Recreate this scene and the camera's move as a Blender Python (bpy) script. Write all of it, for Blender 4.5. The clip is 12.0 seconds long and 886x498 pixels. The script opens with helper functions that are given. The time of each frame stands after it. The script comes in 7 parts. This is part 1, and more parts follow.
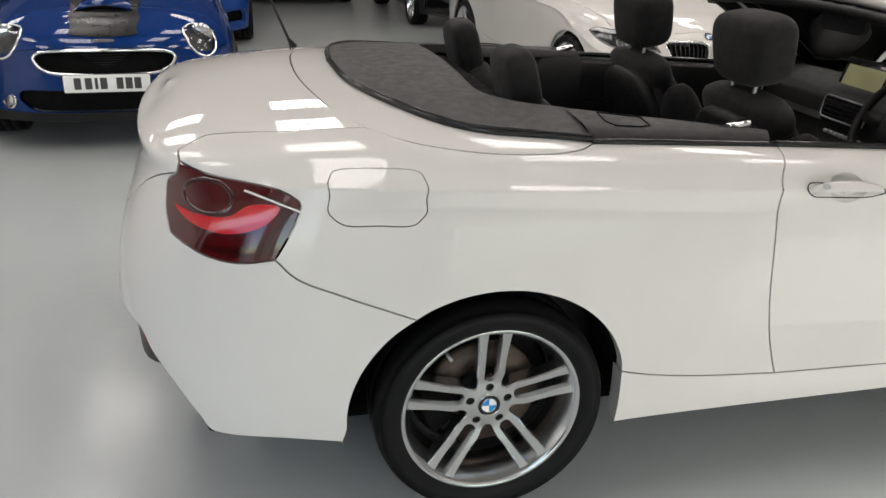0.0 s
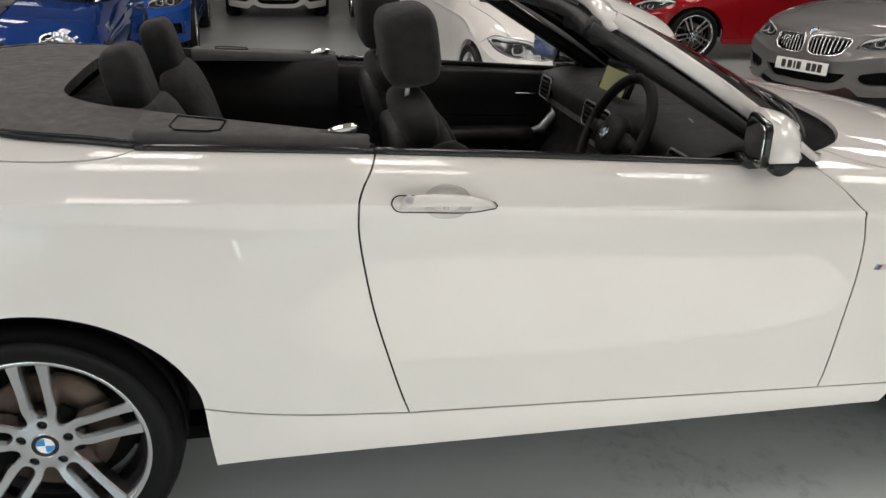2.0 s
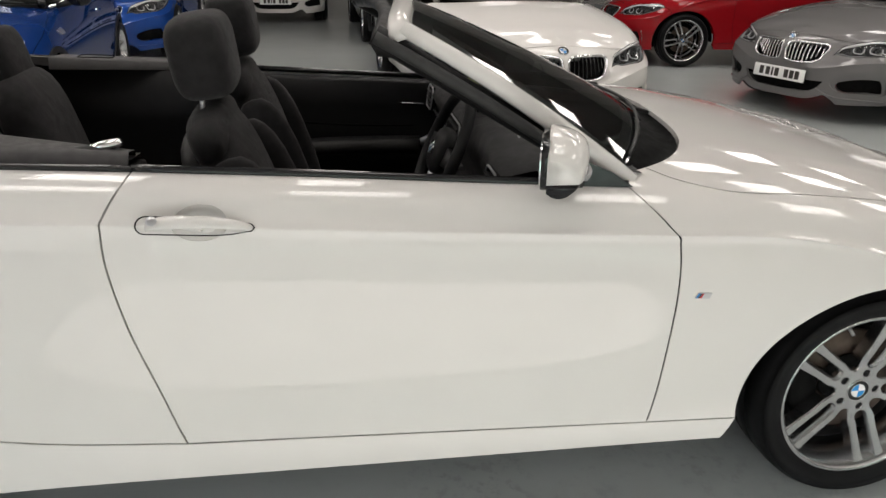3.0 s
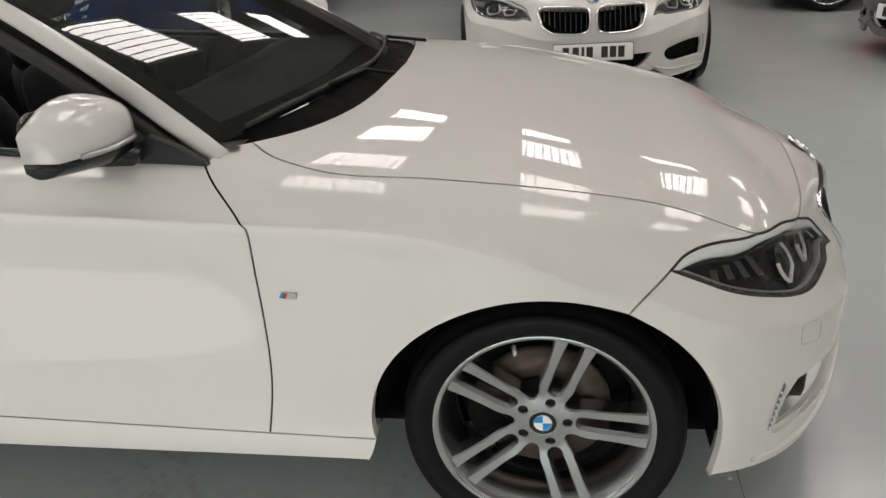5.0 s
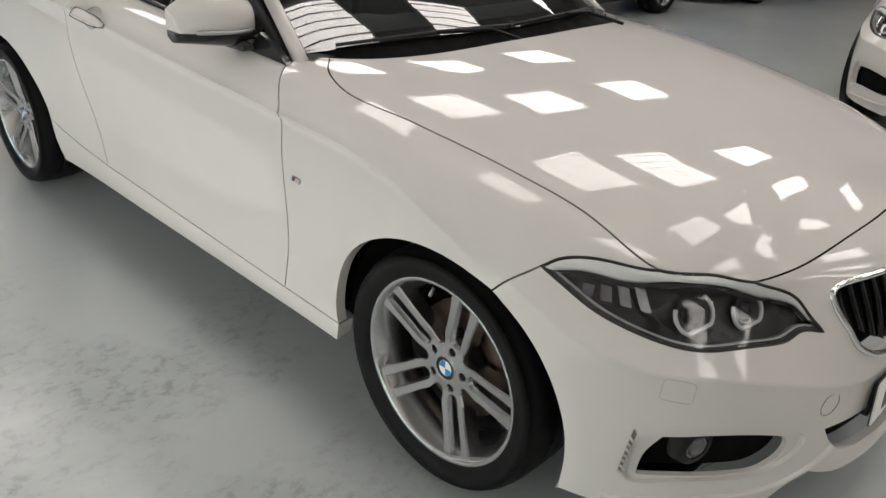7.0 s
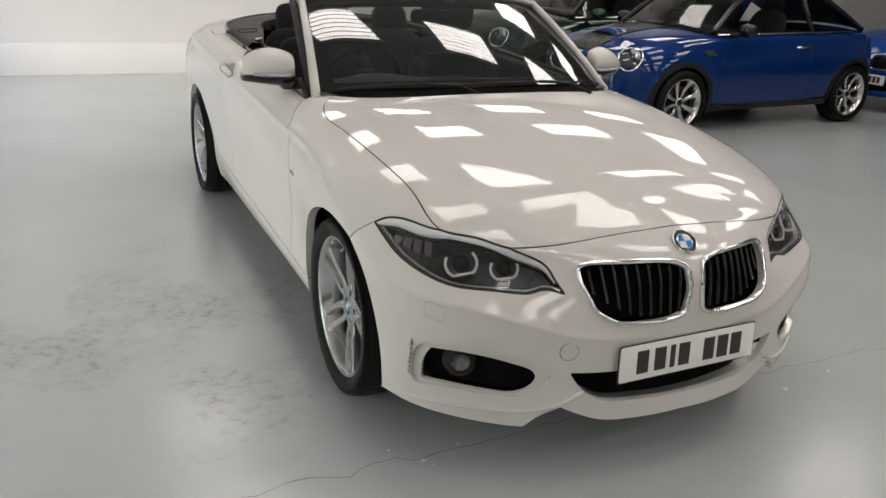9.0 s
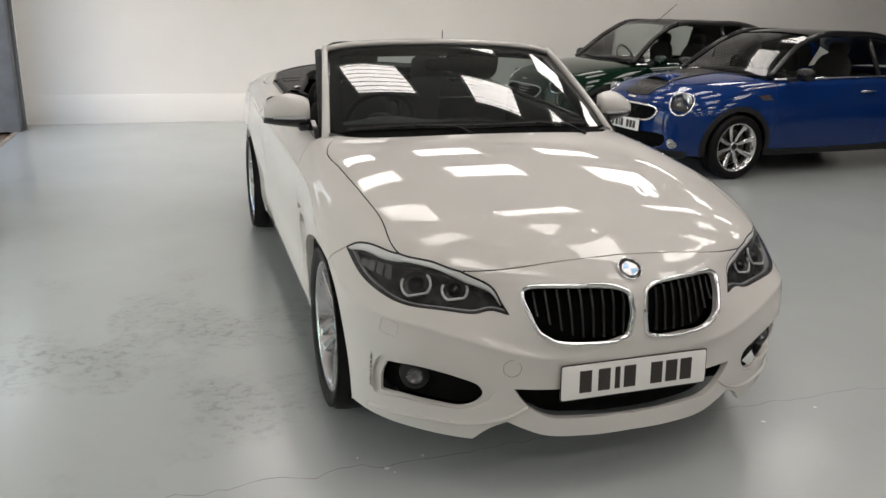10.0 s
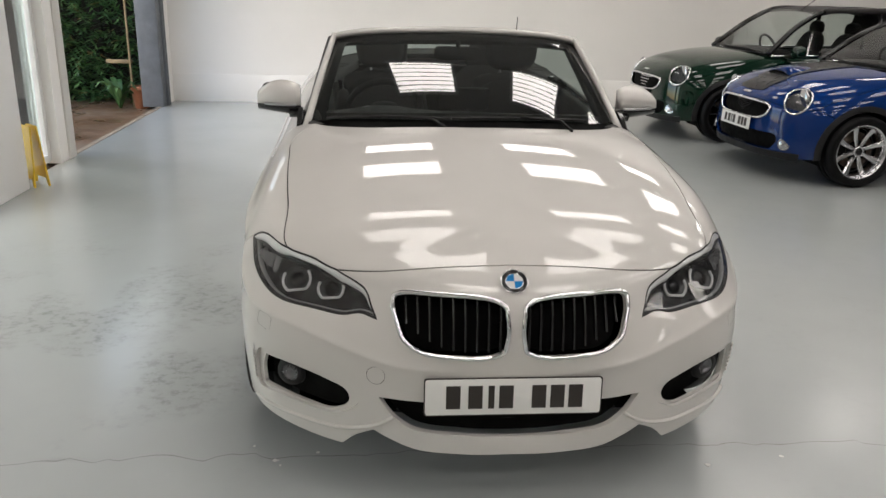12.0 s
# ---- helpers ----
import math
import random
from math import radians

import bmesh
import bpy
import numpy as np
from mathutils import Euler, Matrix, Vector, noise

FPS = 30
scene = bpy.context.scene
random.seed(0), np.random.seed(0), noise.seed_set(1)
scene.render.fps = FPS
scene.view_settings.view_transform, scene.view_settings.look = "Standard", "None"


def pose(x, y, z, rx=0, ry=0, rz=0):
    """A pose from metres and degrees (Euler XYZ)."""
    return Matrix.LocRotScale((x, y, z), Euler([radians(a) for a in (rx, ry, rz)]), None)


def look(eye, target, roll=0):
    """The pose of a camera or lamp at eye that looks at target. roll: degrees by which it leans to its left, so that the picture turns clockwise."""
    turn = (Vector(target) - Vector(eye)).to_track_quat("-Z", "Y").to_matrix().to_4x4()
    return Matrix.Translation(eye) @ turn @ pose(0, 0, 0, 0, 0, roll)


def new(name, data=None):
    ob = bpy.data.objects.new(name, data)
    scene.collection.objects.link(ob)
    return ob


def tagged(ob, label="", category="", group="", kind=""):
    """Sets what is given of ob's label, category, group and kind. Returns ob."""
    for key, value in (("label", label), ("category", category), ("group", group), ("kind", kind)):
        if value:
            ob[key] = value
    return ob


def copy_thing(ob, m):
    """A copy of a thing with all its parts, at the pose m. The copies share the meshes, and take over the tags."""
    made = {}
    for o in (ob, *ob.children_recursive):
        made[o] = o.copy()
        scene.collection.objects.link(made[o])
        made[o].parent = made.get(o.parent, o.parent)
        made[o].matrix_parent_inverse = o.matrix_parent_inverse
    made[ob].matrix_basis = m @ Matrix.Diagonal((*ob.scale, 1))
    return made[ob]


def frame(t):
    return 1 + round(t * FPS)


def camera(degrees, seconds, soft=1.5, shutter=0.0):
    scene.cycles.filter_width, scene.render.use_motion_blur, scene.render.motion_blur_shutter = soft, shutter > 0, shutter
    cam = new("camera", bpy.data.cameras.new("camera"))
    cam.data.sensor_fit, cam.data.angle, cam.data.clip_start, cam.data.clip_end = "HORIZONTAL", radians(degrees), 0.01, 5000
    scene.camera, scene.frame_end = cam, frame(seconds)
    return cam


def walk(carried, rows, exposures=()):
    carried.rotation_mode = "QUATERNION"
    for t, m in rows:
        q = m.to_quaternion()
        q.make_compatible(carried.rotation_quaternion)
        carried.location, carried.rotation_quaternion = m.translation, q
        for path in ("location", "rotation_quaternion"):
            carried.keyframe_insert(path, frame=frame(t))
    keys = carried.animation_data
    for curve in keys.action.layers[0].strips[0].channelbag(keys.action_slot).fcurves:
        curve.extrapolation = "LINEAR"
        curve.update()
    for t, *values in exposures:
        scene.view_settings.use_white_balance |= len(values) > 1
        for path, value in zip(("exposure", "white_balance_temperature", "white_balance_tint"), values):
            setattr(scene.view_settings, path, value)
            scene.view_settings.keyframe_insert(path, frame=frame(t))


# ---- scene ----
import functools

cam = camera(58.8, 12.0, soft=1.5)
PATH = [
    (0, (-0.575, -2.545, 1.536), (-0.123, -0.762, 0.75), 2.1),
    (0.5, (-0.257, -2.506, 1.521), (0.223, -0.728, 0.741), 1.7),
    (0.7, (-0.151, -2.507, 1.526), (0.369, -0.737, 0.754), 1.4),
    (1, (0.022, -2.499, 1.518), (0.554, -0.735, 0.74), 1.8),
    (1.5, (0.314, -2.554, 1.51), (0.78, -0.762, 0.751), 1.9),
    (2, (0.624, -2.551, 1.479), (0.978, -0.732, 0.727), 1.3),
    (2.5, (0.929, -2.517, 1.498), (1.223, -0.685, 0.751), 1.2),
    (3, (1.247, -2.522, 1.49), (1.524, -0.687, 0.745), 1.0),
    (3.5, (1.553, -2.516, 1.492), (1.815, -0.685, 0.73), 0.8),
    (3.7, (1.682, -2.493, 1.474), (1.931, -0.667, 0.696), 0.7),
    (5.3, (2.807, -2.195, 1.43), (2.455, -0.421, 0.576), -2.8),
    (5.5, (2.828, -2.139, 1.458), (2.467, -0.376, 0.587), -1.2),
    (6, (3.093, -2.007, 1.464), (2.447, -0.338, 0.572), -0.3),
    (6.5, (3.437, -1.937, 1.475), (2.435, -0.47, 0.556), 2.2),
    (7, (3.79, -1.98, 1.445), (2.547, -0.691, 0.553), 2.7),
    (7.2, (3.921, -1.986, 1.469), (2.628, -0.745, 0.579), 3.1),
    (8.8, (4.984, -1.667, 1.472), (3.323, -0.816, 0.752), 2.7),
    (9, (5.085, -1.625, 1.459), (3.398, -0.798, 0.774), 2.7),
    (9.5, (5.337, -1.475, 1.465), (3.576, -0.757, 0.845), 1.9),
    (10, (5.456, -1.314, 1.475), (3.642, -0.704, 0.895), 1.4),
    (10.5, (5.473, -1.05, 1.482), (3.631, -0.516, 0.914), 1.2),
    (11, (5.488, -0.788, 1.488), (3.615, -0.374, 0.922), 1.2),
    (11.5, (5.518, -0.52, 1.505), (3.622, -0.268, 0.92), 1.6),
    (12, (5.523, -0.398, 1.51), (3.631, -0.231, 0.884), 1.5),
]
walk(cam, [(t, look(eye, target, roll)) for t, eye, target, roll in PATH], [(0.0, -1.15), (1.0, -1.22), (2.5, -1.14), (3.6, -1.25), (5.5, -1.40), (7.0, -1.42), (12.0, -1.38)])

# ---- light: a showroom lit by rows of ceiling troffers, with daylight at the open shutter ----
world = bpy.data.worlds.new("world")
scene.world = world
world.use_nodes = True
sky = world.node_tree.nodes.new("ShaderNodeTexSky")
sky.sky_type, sky.sun_disc, sky.sun_elevation, sky.sun_rotation = "NISHITA", False, radians(35), radians(150)
world.node_tree.links.new(sky.outputs[0], world.node_tree.nodes["Background"].inputs[0])
world.node_tree.nodes["Background"].inputs[1].default_value = 1.0
sun = new("sun", bpy.data.lights.new("sun", "SUN"))
sun.data.energy, sun.data.angle, sun.data.color = 1.6, radians(12), (1.0, 0.97, 0.92)
sun.matrix_world = look((-6, -12, 9), (-4, -5, 0))
LAMP_GLOW = 18.0
# power of the two unseen windows added as side fill
FILL_LIGHT = 150.0, 30.0
SHUTTER_LIGHT = 22.0


# ---- materials ----
class Nodes:
    """A small builder for a node material on the Principled shader."""

    def __init__(self, name):
        self.mat = bpy.data.materials.new(name)
        self.mat.use_nodes = True
        self.tree = self.mat.node_tree
        self.bsdf = self.tree.nodes["Principled BSDF"]
        self.where = None

    def set(self, **values):
        for key, value in values.items():
            self.bsdf.inputs[key.replace("_", " ")].default_value = (*value, 1.0) if isinstance(value, tuple) and len(value) == 3 else value
        return self

    def node(self, kind, **props):
        return self.tree.nodes.new(kind)

    def link(self, a, b):
        self.tree.links.new(a, b)

    def coords(self, scale=(1, 1, 1), world_space=False, lift=0.0):
        if world_space:
            src = self.node("ShaderNodeNewGeometry").outputs["Position"]
        else:
            src = self.node("ShaderNodeTexCoord").outputs["Object"]
        m = self.node("ShaderNodeMapping")
        m.inputs["Scale"].default_value = scale
        m.inputs["Location"].default_value = (lift, lift * 0.7, lift * 0.37)
        self.link(src, m.inputs["Vector"])
        return m.outputs[0]

    def noise(self, scale, detail=4.0, rough=0.55, stretch=(1, 1, 1), world_space=False, lift=0.0):
        n = self.node("ShaderNodeTexNoise")
        n.inputs["Scale"].default_value, n.inputs["Detail"].default_value, n.inputs["Roughness"].default_value = scale, detail, rough
        self.link(self.coords(stretch, world_space, lift), n.inputs["Vector"])
        return n.outputs["Fac"]

    def ramp(self, fac, *stops):
        r = self.node("ShaderNodeValToRGB")
        e = r.color_ramp.elements
        while len(e) < len(stops):
            e.new(0.5)
        for el, (at, c) in zip(e, stops):
            el.position, el.color = at, (*c, 1.0) if isinstance(c, tuple) else (c, c, c, 1.0)
        self.link(fac, r.inputs[0])
        return r.outputs[0]

    def mix(self, fac, a, b, kind="MIX"):
        m = self.node("ShaderNodeMix")
        m.data_type, m.blend_type = "RGBA", kind
        for value, slot in ((fac, m.inputs[0]), (a, m.inputs[6]), (b, m.inputs[7])):
            if isinstance(value, (int, float)):
                slot.default_value = value
            elif isinstance(value, tuple):
                slot.default_value = (*value, 1.0)
            else:
                self.link(value, slot)
        return m.outputs[2]

    def to(self, name, out):
        self.link(out, self.bsdf.inputs[name])
        return self

    def scaled(self, value, by):
        m = self.node("ShaderNodeMath")
        m.operation = "MULTIPLY"
        m.inputs[1].default_value = by
        self.link(value, m.inputs[0])
        return m.outputs[0]

    def bump(self, height, strength=0.2, distance=0.002):
        b = self.node("ShaderNodeBump")
        b.inputs["Strength"].default_value, b.inputs["Distance"].default_value = strength, distance
        self.link(height, b.inputs["Height"])
        return self.to("Normal", b.outputs[0])


def paint(name, colour, flake=0.0, rough=0.55):
    n = Nodes(name).set(Roughness=rough, Metallic=flake, Coat_Weight=1.0, Coat_Roughness=0.012, Coat_IOR=1.46, Specular_IOR_Level=0.0)
    soft = n.noise(3.0, 3, world_space=False)
    n.to("Base Color", n.ramp(soft, (0.3, tuple(c * 0.96 for c in colour)), (0.7, colour)))
    n.to("Coat Roughness", n.ramp(n.noise(9.0, 5), (0.35, 0.0), (0.75, 0.008)))
    return n.mat


def plain(name, colour, rough=0.5, metal=0.0, grain=0.0, scale=60.0, vary=0.12, **more):
    n = Nodes(name).set(Roughness=rough, Metallic=metal, **more)
    fac = n.noise(scale * 0.12, 4)
    n.to("Base Color", n.ramp(fac, (0.3, tuple(c * (1 - vary) for c in colour)), (0.7, tuple(min(1.0, c * (1 + vary * 0.6)) for c in colour))))
    n.to("Roughness", n.ramp(n.noise(scale * 0.3, 5), (0.3, max(0.02, rough * 0.82)), (0.75, min(1.0, rough * 1.18))))
    if grain:
        n.bump(n.noise(scale * 6, 3), grain, 0.001)
    return n.mat


def glass(name, tint=(0.9, 0.95, 0.93), rough=0.0, ior=1.5):
    """A clear sheet: most light passes straight through, gloss rises at a slant."""
    mat = bpy.data.materials.new(name)
    mat.use_nodes = True
    t = mat.node_tree
    t.nodes.remove(t.nodes["Principled BSDF"])
    clear, gloss, mixer, fres = (t.nodes.new("ShaderNodeBsdf" + k) if k in ("Transparent", "Glossy") else t.nodes.new("ShaderNode" + k) for k in ("Transparent", "Glossy", "MixShader", "Fresnel"))
    clear.inputs[0].default_value = (*tint, 1.0)
    gloss.inputs["Roughness"].default_value = rough
    fres.inputs[0].default_value = ior
    t.links.new(fres.outputs[0], mixer.inputs[0])
    t.links.new(clear.outputs[0], mixer.inputs[1])
    t.links.new(gloss.outputs[0], mixer.inputs[2])
    t.links.new(mixer.outputs[0], t.nodes["Material Output"].inputs[0])
    return mat


def glow(name, colour, strength):
    n = Nodes(name).set(Base_Color=(0.8, 0.8, 0.8), Emission_Color=colour, Emission_Strength=strength, Roughness=0.5)
    return n.mat


WHITE = paint("white_paint", (0.63, 0.615, 0.59), rough=0.6)
BLUE = paint("blue_paint", (0.0028, 0.025, 0.135), 0.2)
BRIGHT_BLUE = paint("bright_blue_paint", (0.010, 0.055, 0.26), 0.3)
GREEN = paint("green_paint", (0.003, 0.019, 0.010), 0.25)
RED = paint("red_paint", (0.27, 0.006, 0.010), 0.1)
GREY = paint("grey_paint", (0.16, 0.155, 0.155), 0.5)
BLACK = paint("black_paint", (0.008, 0.008, 0.009), 0.1)
GLOSS_BLACK = plain("gloss_black", (0.012, 0.012, 0.013), 0.12)
RUBBER = plain("rubber", (0.018, 0.018, 0.018), 0.72, grain=0.25)
TYRE = plain("tyre_rubber", (0.0045, 0.0045, 0.005), 0.5, grain=0.35, scale=50, Specular_IOR_Level=0.17)
DARK = plain("dark_plastic", (0.010, 0.010, 0.0105), 0.5, grain=0.2, Specular_IOR_Level=0.3)
LINER = plain("arch_liner", (0.004, 0.004, 0.004), 0.9, grain=0.3, Specular_IOR_Level=0.1)
TRIM = plain("interior_trim", (0.0082, 0.008, 0.0082), 0.5, grain=0.3, scale=90, Specular_IOR_Level=0.2)
DASH = plain("dashboard_top", (0.021, 0.0205, 0.0205), 0.5, grain=0.4, scale=90, vary=0.15, Specular_IOR_Level=0.3)
FABRIC = plain("seat_fabric", (0.0125, 0.0117, 0.012), 0.85, grain=0.7, scale=120, vary=0.25, Sheen_Weight=0.06, Specular_IOR_Level=0.2)
CANVAS = plain("roof_cover", (0.026, 0.024, 0.024), 0.65, grain=0.5, scale=120, vary=0.05)
SILVER = Nodes("alloy_silver").set(Base_Color=(0.64, 0.64, 0.65), Roughness=0.21, Metallic=1.0).mat
CHROME = plain("chrome", (0.82, 0.82, 0.83), 0.08, 1.0, vary=0.03)
SATIN = plain("satin_silver", (0.48, 0.48, 0.49), 0.35, 0.8)
STEEL = plain("brake_steel", (0.10, 0.075, 0.06), 0.5, 0.7, vary=0.4, scale=80)
RUST = plain("rusty_hub", (0.11, 0.05, 0.028), 0.8, 0.2, vary=0.4, scale=90)
GLASS = glass("window_glass", (0.38, 0.44, 0.42), ior=1.95)
CAR_GLASS = glass("clear_car_glass", (0.80, 0.85, 0.83), ior=1.5)
CLEAR = glass("lamp_glass", (0.93, 0.95, 0.95))
VENT_GREY = plain("vent_grey", (0.17, 0.17, 0.165), 0.6)
LAMP_BLACK = plain("lamp_housing", (0.03, 0.03, 0.032), 0.3)
BROW = plain("lamp_brow", (0.88, 0.88, 0.88), 0.25, vary=0.02)
BROW_DARK = plain("lamp_bowl", (0.20, 0.20, 0.21), 0.25, 0.7)
LAMP_GREY = plain("lamp_grey", (0.034, 0.033, 0.035), 0.28, 0.4)
BARREL = plain("rim_barrel", (0.10, 0.10, 0.105), 0.45, 0.7)
RING_WHITE = plain("ring_white", (0.66, 0.66, 0.67), 0.3, vary=0.03)
REFLECTOR = plain("lamp_reflector", (0.55, 0.56, 0.58), 0.18, 0.9)
RED_LENS = Nodes("red_lens").set(Base_Color=(0.055, 0.0012, 0.003), Roughness=0.12, Coat_Weight=1.0, Coat_Roughness=0.03).mat
RED_LIGHT = Nodes("bright_red_lens").set(Base_Color=(0.50, 0.004, 0.010), Roughness=0.18, Coat_Weight=1.0, Coat_Roughness=0.03).mat
DARK_RED = Nodes("dark_red_lens").set(Base_Color=(0.022, 0.001, 0.002), Roughness=0.1, Coat_Weight=1.0, Coat_Roughness=0.03).mat
PLATE = plain("plate_white", (0.80, 0.80, 0.78), 0.35, vary=0.03)
INK = plain("plate_ink", (0.03, 0.025, 0.022), 0.45)
BADGE_BLUE = plain("badge_blue", (0.02, 0.22, 0.55), 0.15, Coat_Weight=1.0)
BADGE_WHITE = plain("badge_white", (0.75, 0.75, 0.75), 0.15, Coat_Weight=1.0)
AMBER = plain("amber_lens", (0.55, 0.17, 0.02), 0.2, Coat_Weight=1.0)


# ---- curved bodies: a C2 surface over a net of ribs, cut into panels ----
def basis(f):
    return np.array([(1 - f) ** 3, 3 * f**3 - 6 * f**2 + 4, -3 * f**3 + 3 * f**2 + 3 * f + 1, f**3]) / 6


class Hull:
    """Right half of a car's skin: ribs run from the tail's middle round the side to the nose's middle, each from the lower edge up to the centre line.
    A point is x, half width, z; the car's right side lies at -y."""

    def __init__(self, ribs, creases=()):
        p = np.array(ribs, float)
        self.creases = ()
        self.n, self.m = p.shape[:2]
        p[:, :, 1] *= -1
        self.net = self.padded(p)
        for _ in range(3):
            i, j = np.meshgrid(np.arange(self.n, dtype=float), np.arange(self.m, dtype=float), indexing="ij")
            miss = p - self.at(i.ravel(), j.ravel()).reshape(p.shape)
            self.net = self.padded(self.net[1:-1, 1:-1] + 0.75 * miss)
        gu, gv = np.meshgrid(np.linspace(0, self.n - 1, 12 * self.n), np.linspace(0, self.m - 1, 10 * self.m), indexing="ij")
        self.gu, self.gv = gu.ravel(), gv.ravel()
        self.creases = creases
        self.g = self.at(self.gu, self.gv)

    def padded(self, p):
        flip = np.array([1, -1, 1.0])
        p = np.concatenate([p[1:2] * flip, p, p[-2:-1] * flip])
        return np.concatenate([2 * p[:, :1] - p[:, 1:2], p, p[:, -2:-1] * flip], 1)

    def at(self, u, v):
        u, v = np.clip(np.asarray(u, float), 0, self.n - 1), np.clip(np.asarray(v, float), 0, self.m - 1)
        i, j = np.minimum(u.astype(int), self.n - 2), np.minimum(v.astype(int), self.m - 2)
        a, b = basis(u - i), basis(v - j)
        out = 0
        for k in range(4):
            for q in range(4):
                out = out + (a[k] * b[q])[..., None] * self.net[i + k, j + q]
        turn = np.clip((u - 12.5) / 5.5, 0, 1) * math.pi / 2
        way = np.stack([0.95 * np.sin(turn), -0.95 * np.cos(turn), np.full_like(turn, 0.3)], -1)
        for line, high, wide in self.creases:
            f = np.clip((u - line[0][0]) / 0.7, 0, 1) * np.clip((line[-1][0] - u) / 0.7, 0, 1)
            d = v - self.crease_line(line, u)
            out = out + (high * f * np.exp(-(np.sqrt(d * d + 0.0009) - 0.03) / wide))[..., None] * way
        return out

    def crease_line(self, line, u):
        """The v of a crease at u: its corners joined by a smooth line."""
        a, b = np.array(line, float).T
        return sum(np.interp(u + d, a, b) for d in (-0.3, -0.15, 0.0, 0.15, 0.3)) / 5

    def frame_at(self, u, v, e=0.01):
        u0, u1 = np.maximum(u - e, 0), np.minimum(u + e, self.n - 1)
        v0, v1 = np.maximum(v - e, 0), np.minimum(v + e, self.m - 1)
        du = (self.at(u1, v) - self.at(u0, v)) / (u1 - u0)[..., None]
        dv = (self.at(u, v1) - self.at(u, v0)) / (v1 - v0)[..., None]
        nrm = np.cross(du, dv)
        return du, dv, nrm / (np.linalg.norm(nrm, axis=-1, keepdims=True) + 1e-12)

    def newton(self, k, targets, axes):
        u, v = self.gu[k].copy(), self.gv[k].copy()
        for _ in range(10):
            du, dv, _ = self.frame_at(u, v)
            jac = np.stack([du[:, axes], dv[:, axes]], 2)
            off = targets - self.at(u, v)[:, axes]
            a = jac.transpose(0, 2, 1) @ jac + 1e-9 * np.eye(2)
            step = np.linalg.solve(a, jac.transpose(0, 2, 1) @ off[:, :, None])[:, :, 0].clip(-0.3, 0.3)
            u, v = np.clip(u + step[:, 0], 0, self.n - 1), np.clip(v + step[:, 1], 0, self.m - 1)
        return list(zip(u.tolist(), v.tolist()))

    def locate(self, targets, axes, keep):
        """The u, v at which two or three of x, y, z take the given values, on the part of the skin marked by keep."""
        targets, cand = np.array(targets, float).reshape(-1, len(axes)), np.flatnonzero(keep)
        part_of = self.g[cand][:, axes]
        k = np.array([cand[np.argmin(((part_of - t) ** 2).sum(1))] for t in targets])
        return self.newton(k, targets, axes)

    def find(self, target, axes, keep):
        return self.locate([target], axes, keep(self.g))[0]

    def side(self, pts):
        return self.locate(pts, [0, 2], (self.g[:, 1] < -0.5) & (self.g[:, 2] < 1.04))

    def front(self, pts):
        """Points as half width and z on the nose."""
        return self.locate([(-w, z) for w, z in pts], [1, 2], self.g[:, 0] > self.g[:, 0].max() - 0.62)

    def rear(self, pts):
        return self.locate([(-w, z) for w, z in pts], [1, 2], self.g[:, 0] < self.g[:, 0].min() + 0.4)

    def top(self, pts):
        """Points as x and half width on the upper surfaces."""
        return self.locate([(x, -w) for x, w in pts], [0, 1], self.gv > self.m - 5.2)


def spline2(pts, step, closed=False):
    """A smooth line through the points, as rows; a point repeated is a corner."""
    pts = [tuple(p) for p in pts]
    runs, run = [], [pts[0]]
    for a, b in zip(pts, pts[1:] + ([pts[0]] if closed else [])):
        if a == b:
            runs.append(run)
            run = [b]
        else:
            run.append(b)
    runs.append(run)
    if closed and len(runs) > 1:
        runs[0] = runs.pop()[:-1] + runs[0]
    out = []
    for r in runs:
        r = np.array(r, float)
        if len(r) < 2:
            continue
        loop = closed and len(runs) == 1
        ext = np.concatenate([r[-2:-1], r, r[1:2]]) if loop else np.concatenate([2 * r[:1] - r[1:2], r, 2 * r[-1:] - r[-2:-1]])
        for k in range(1, len(ext) - 2):
            p0, p1, p2, p3 = ext[k - 1 : k + 3]
            d = np.maximum([np.linalg.norm(p1 - p0), np.linalg.norm(p2 - p1), np.linalg.norm(p3 - p2)], 1e-6)
            m1 = ((p1 - p0) / d[0] - (p2 - p0) / (d[0] + d[1]) + (p2 - p1) / d[1]) * d[1]
            m2 = ((p2 - p1) / d[1] - (p3 - p1) / (d[1] + d[2]) + (p3 - p2) / d[2]) * d[1]
            count = max(2, int(round(d[1] / step)))
            f = np.arange(count)[:, None] / count
            out.append((2 * f**3 - 3 * f**2 + 1) * p1 + (f**3 - 2 * f**2 + f) * m1 + (3 * f**2 - 2 * f**3) * p2 + (f**3 - f**2) * m2)
        if not closed or len(runs) > 1:
            out.append(r[-1:])
    line = np.concatenate(out)
    keep = np.r_[True, np.linalg.norm(np.diff(line, axis=0), axis=1) > 1e-7]
    return line[keep]


def rib(x, *zw):
    """A rib across the car at x: pairs of z and half width."""
    return [(x, w, z) for z, w in zw]


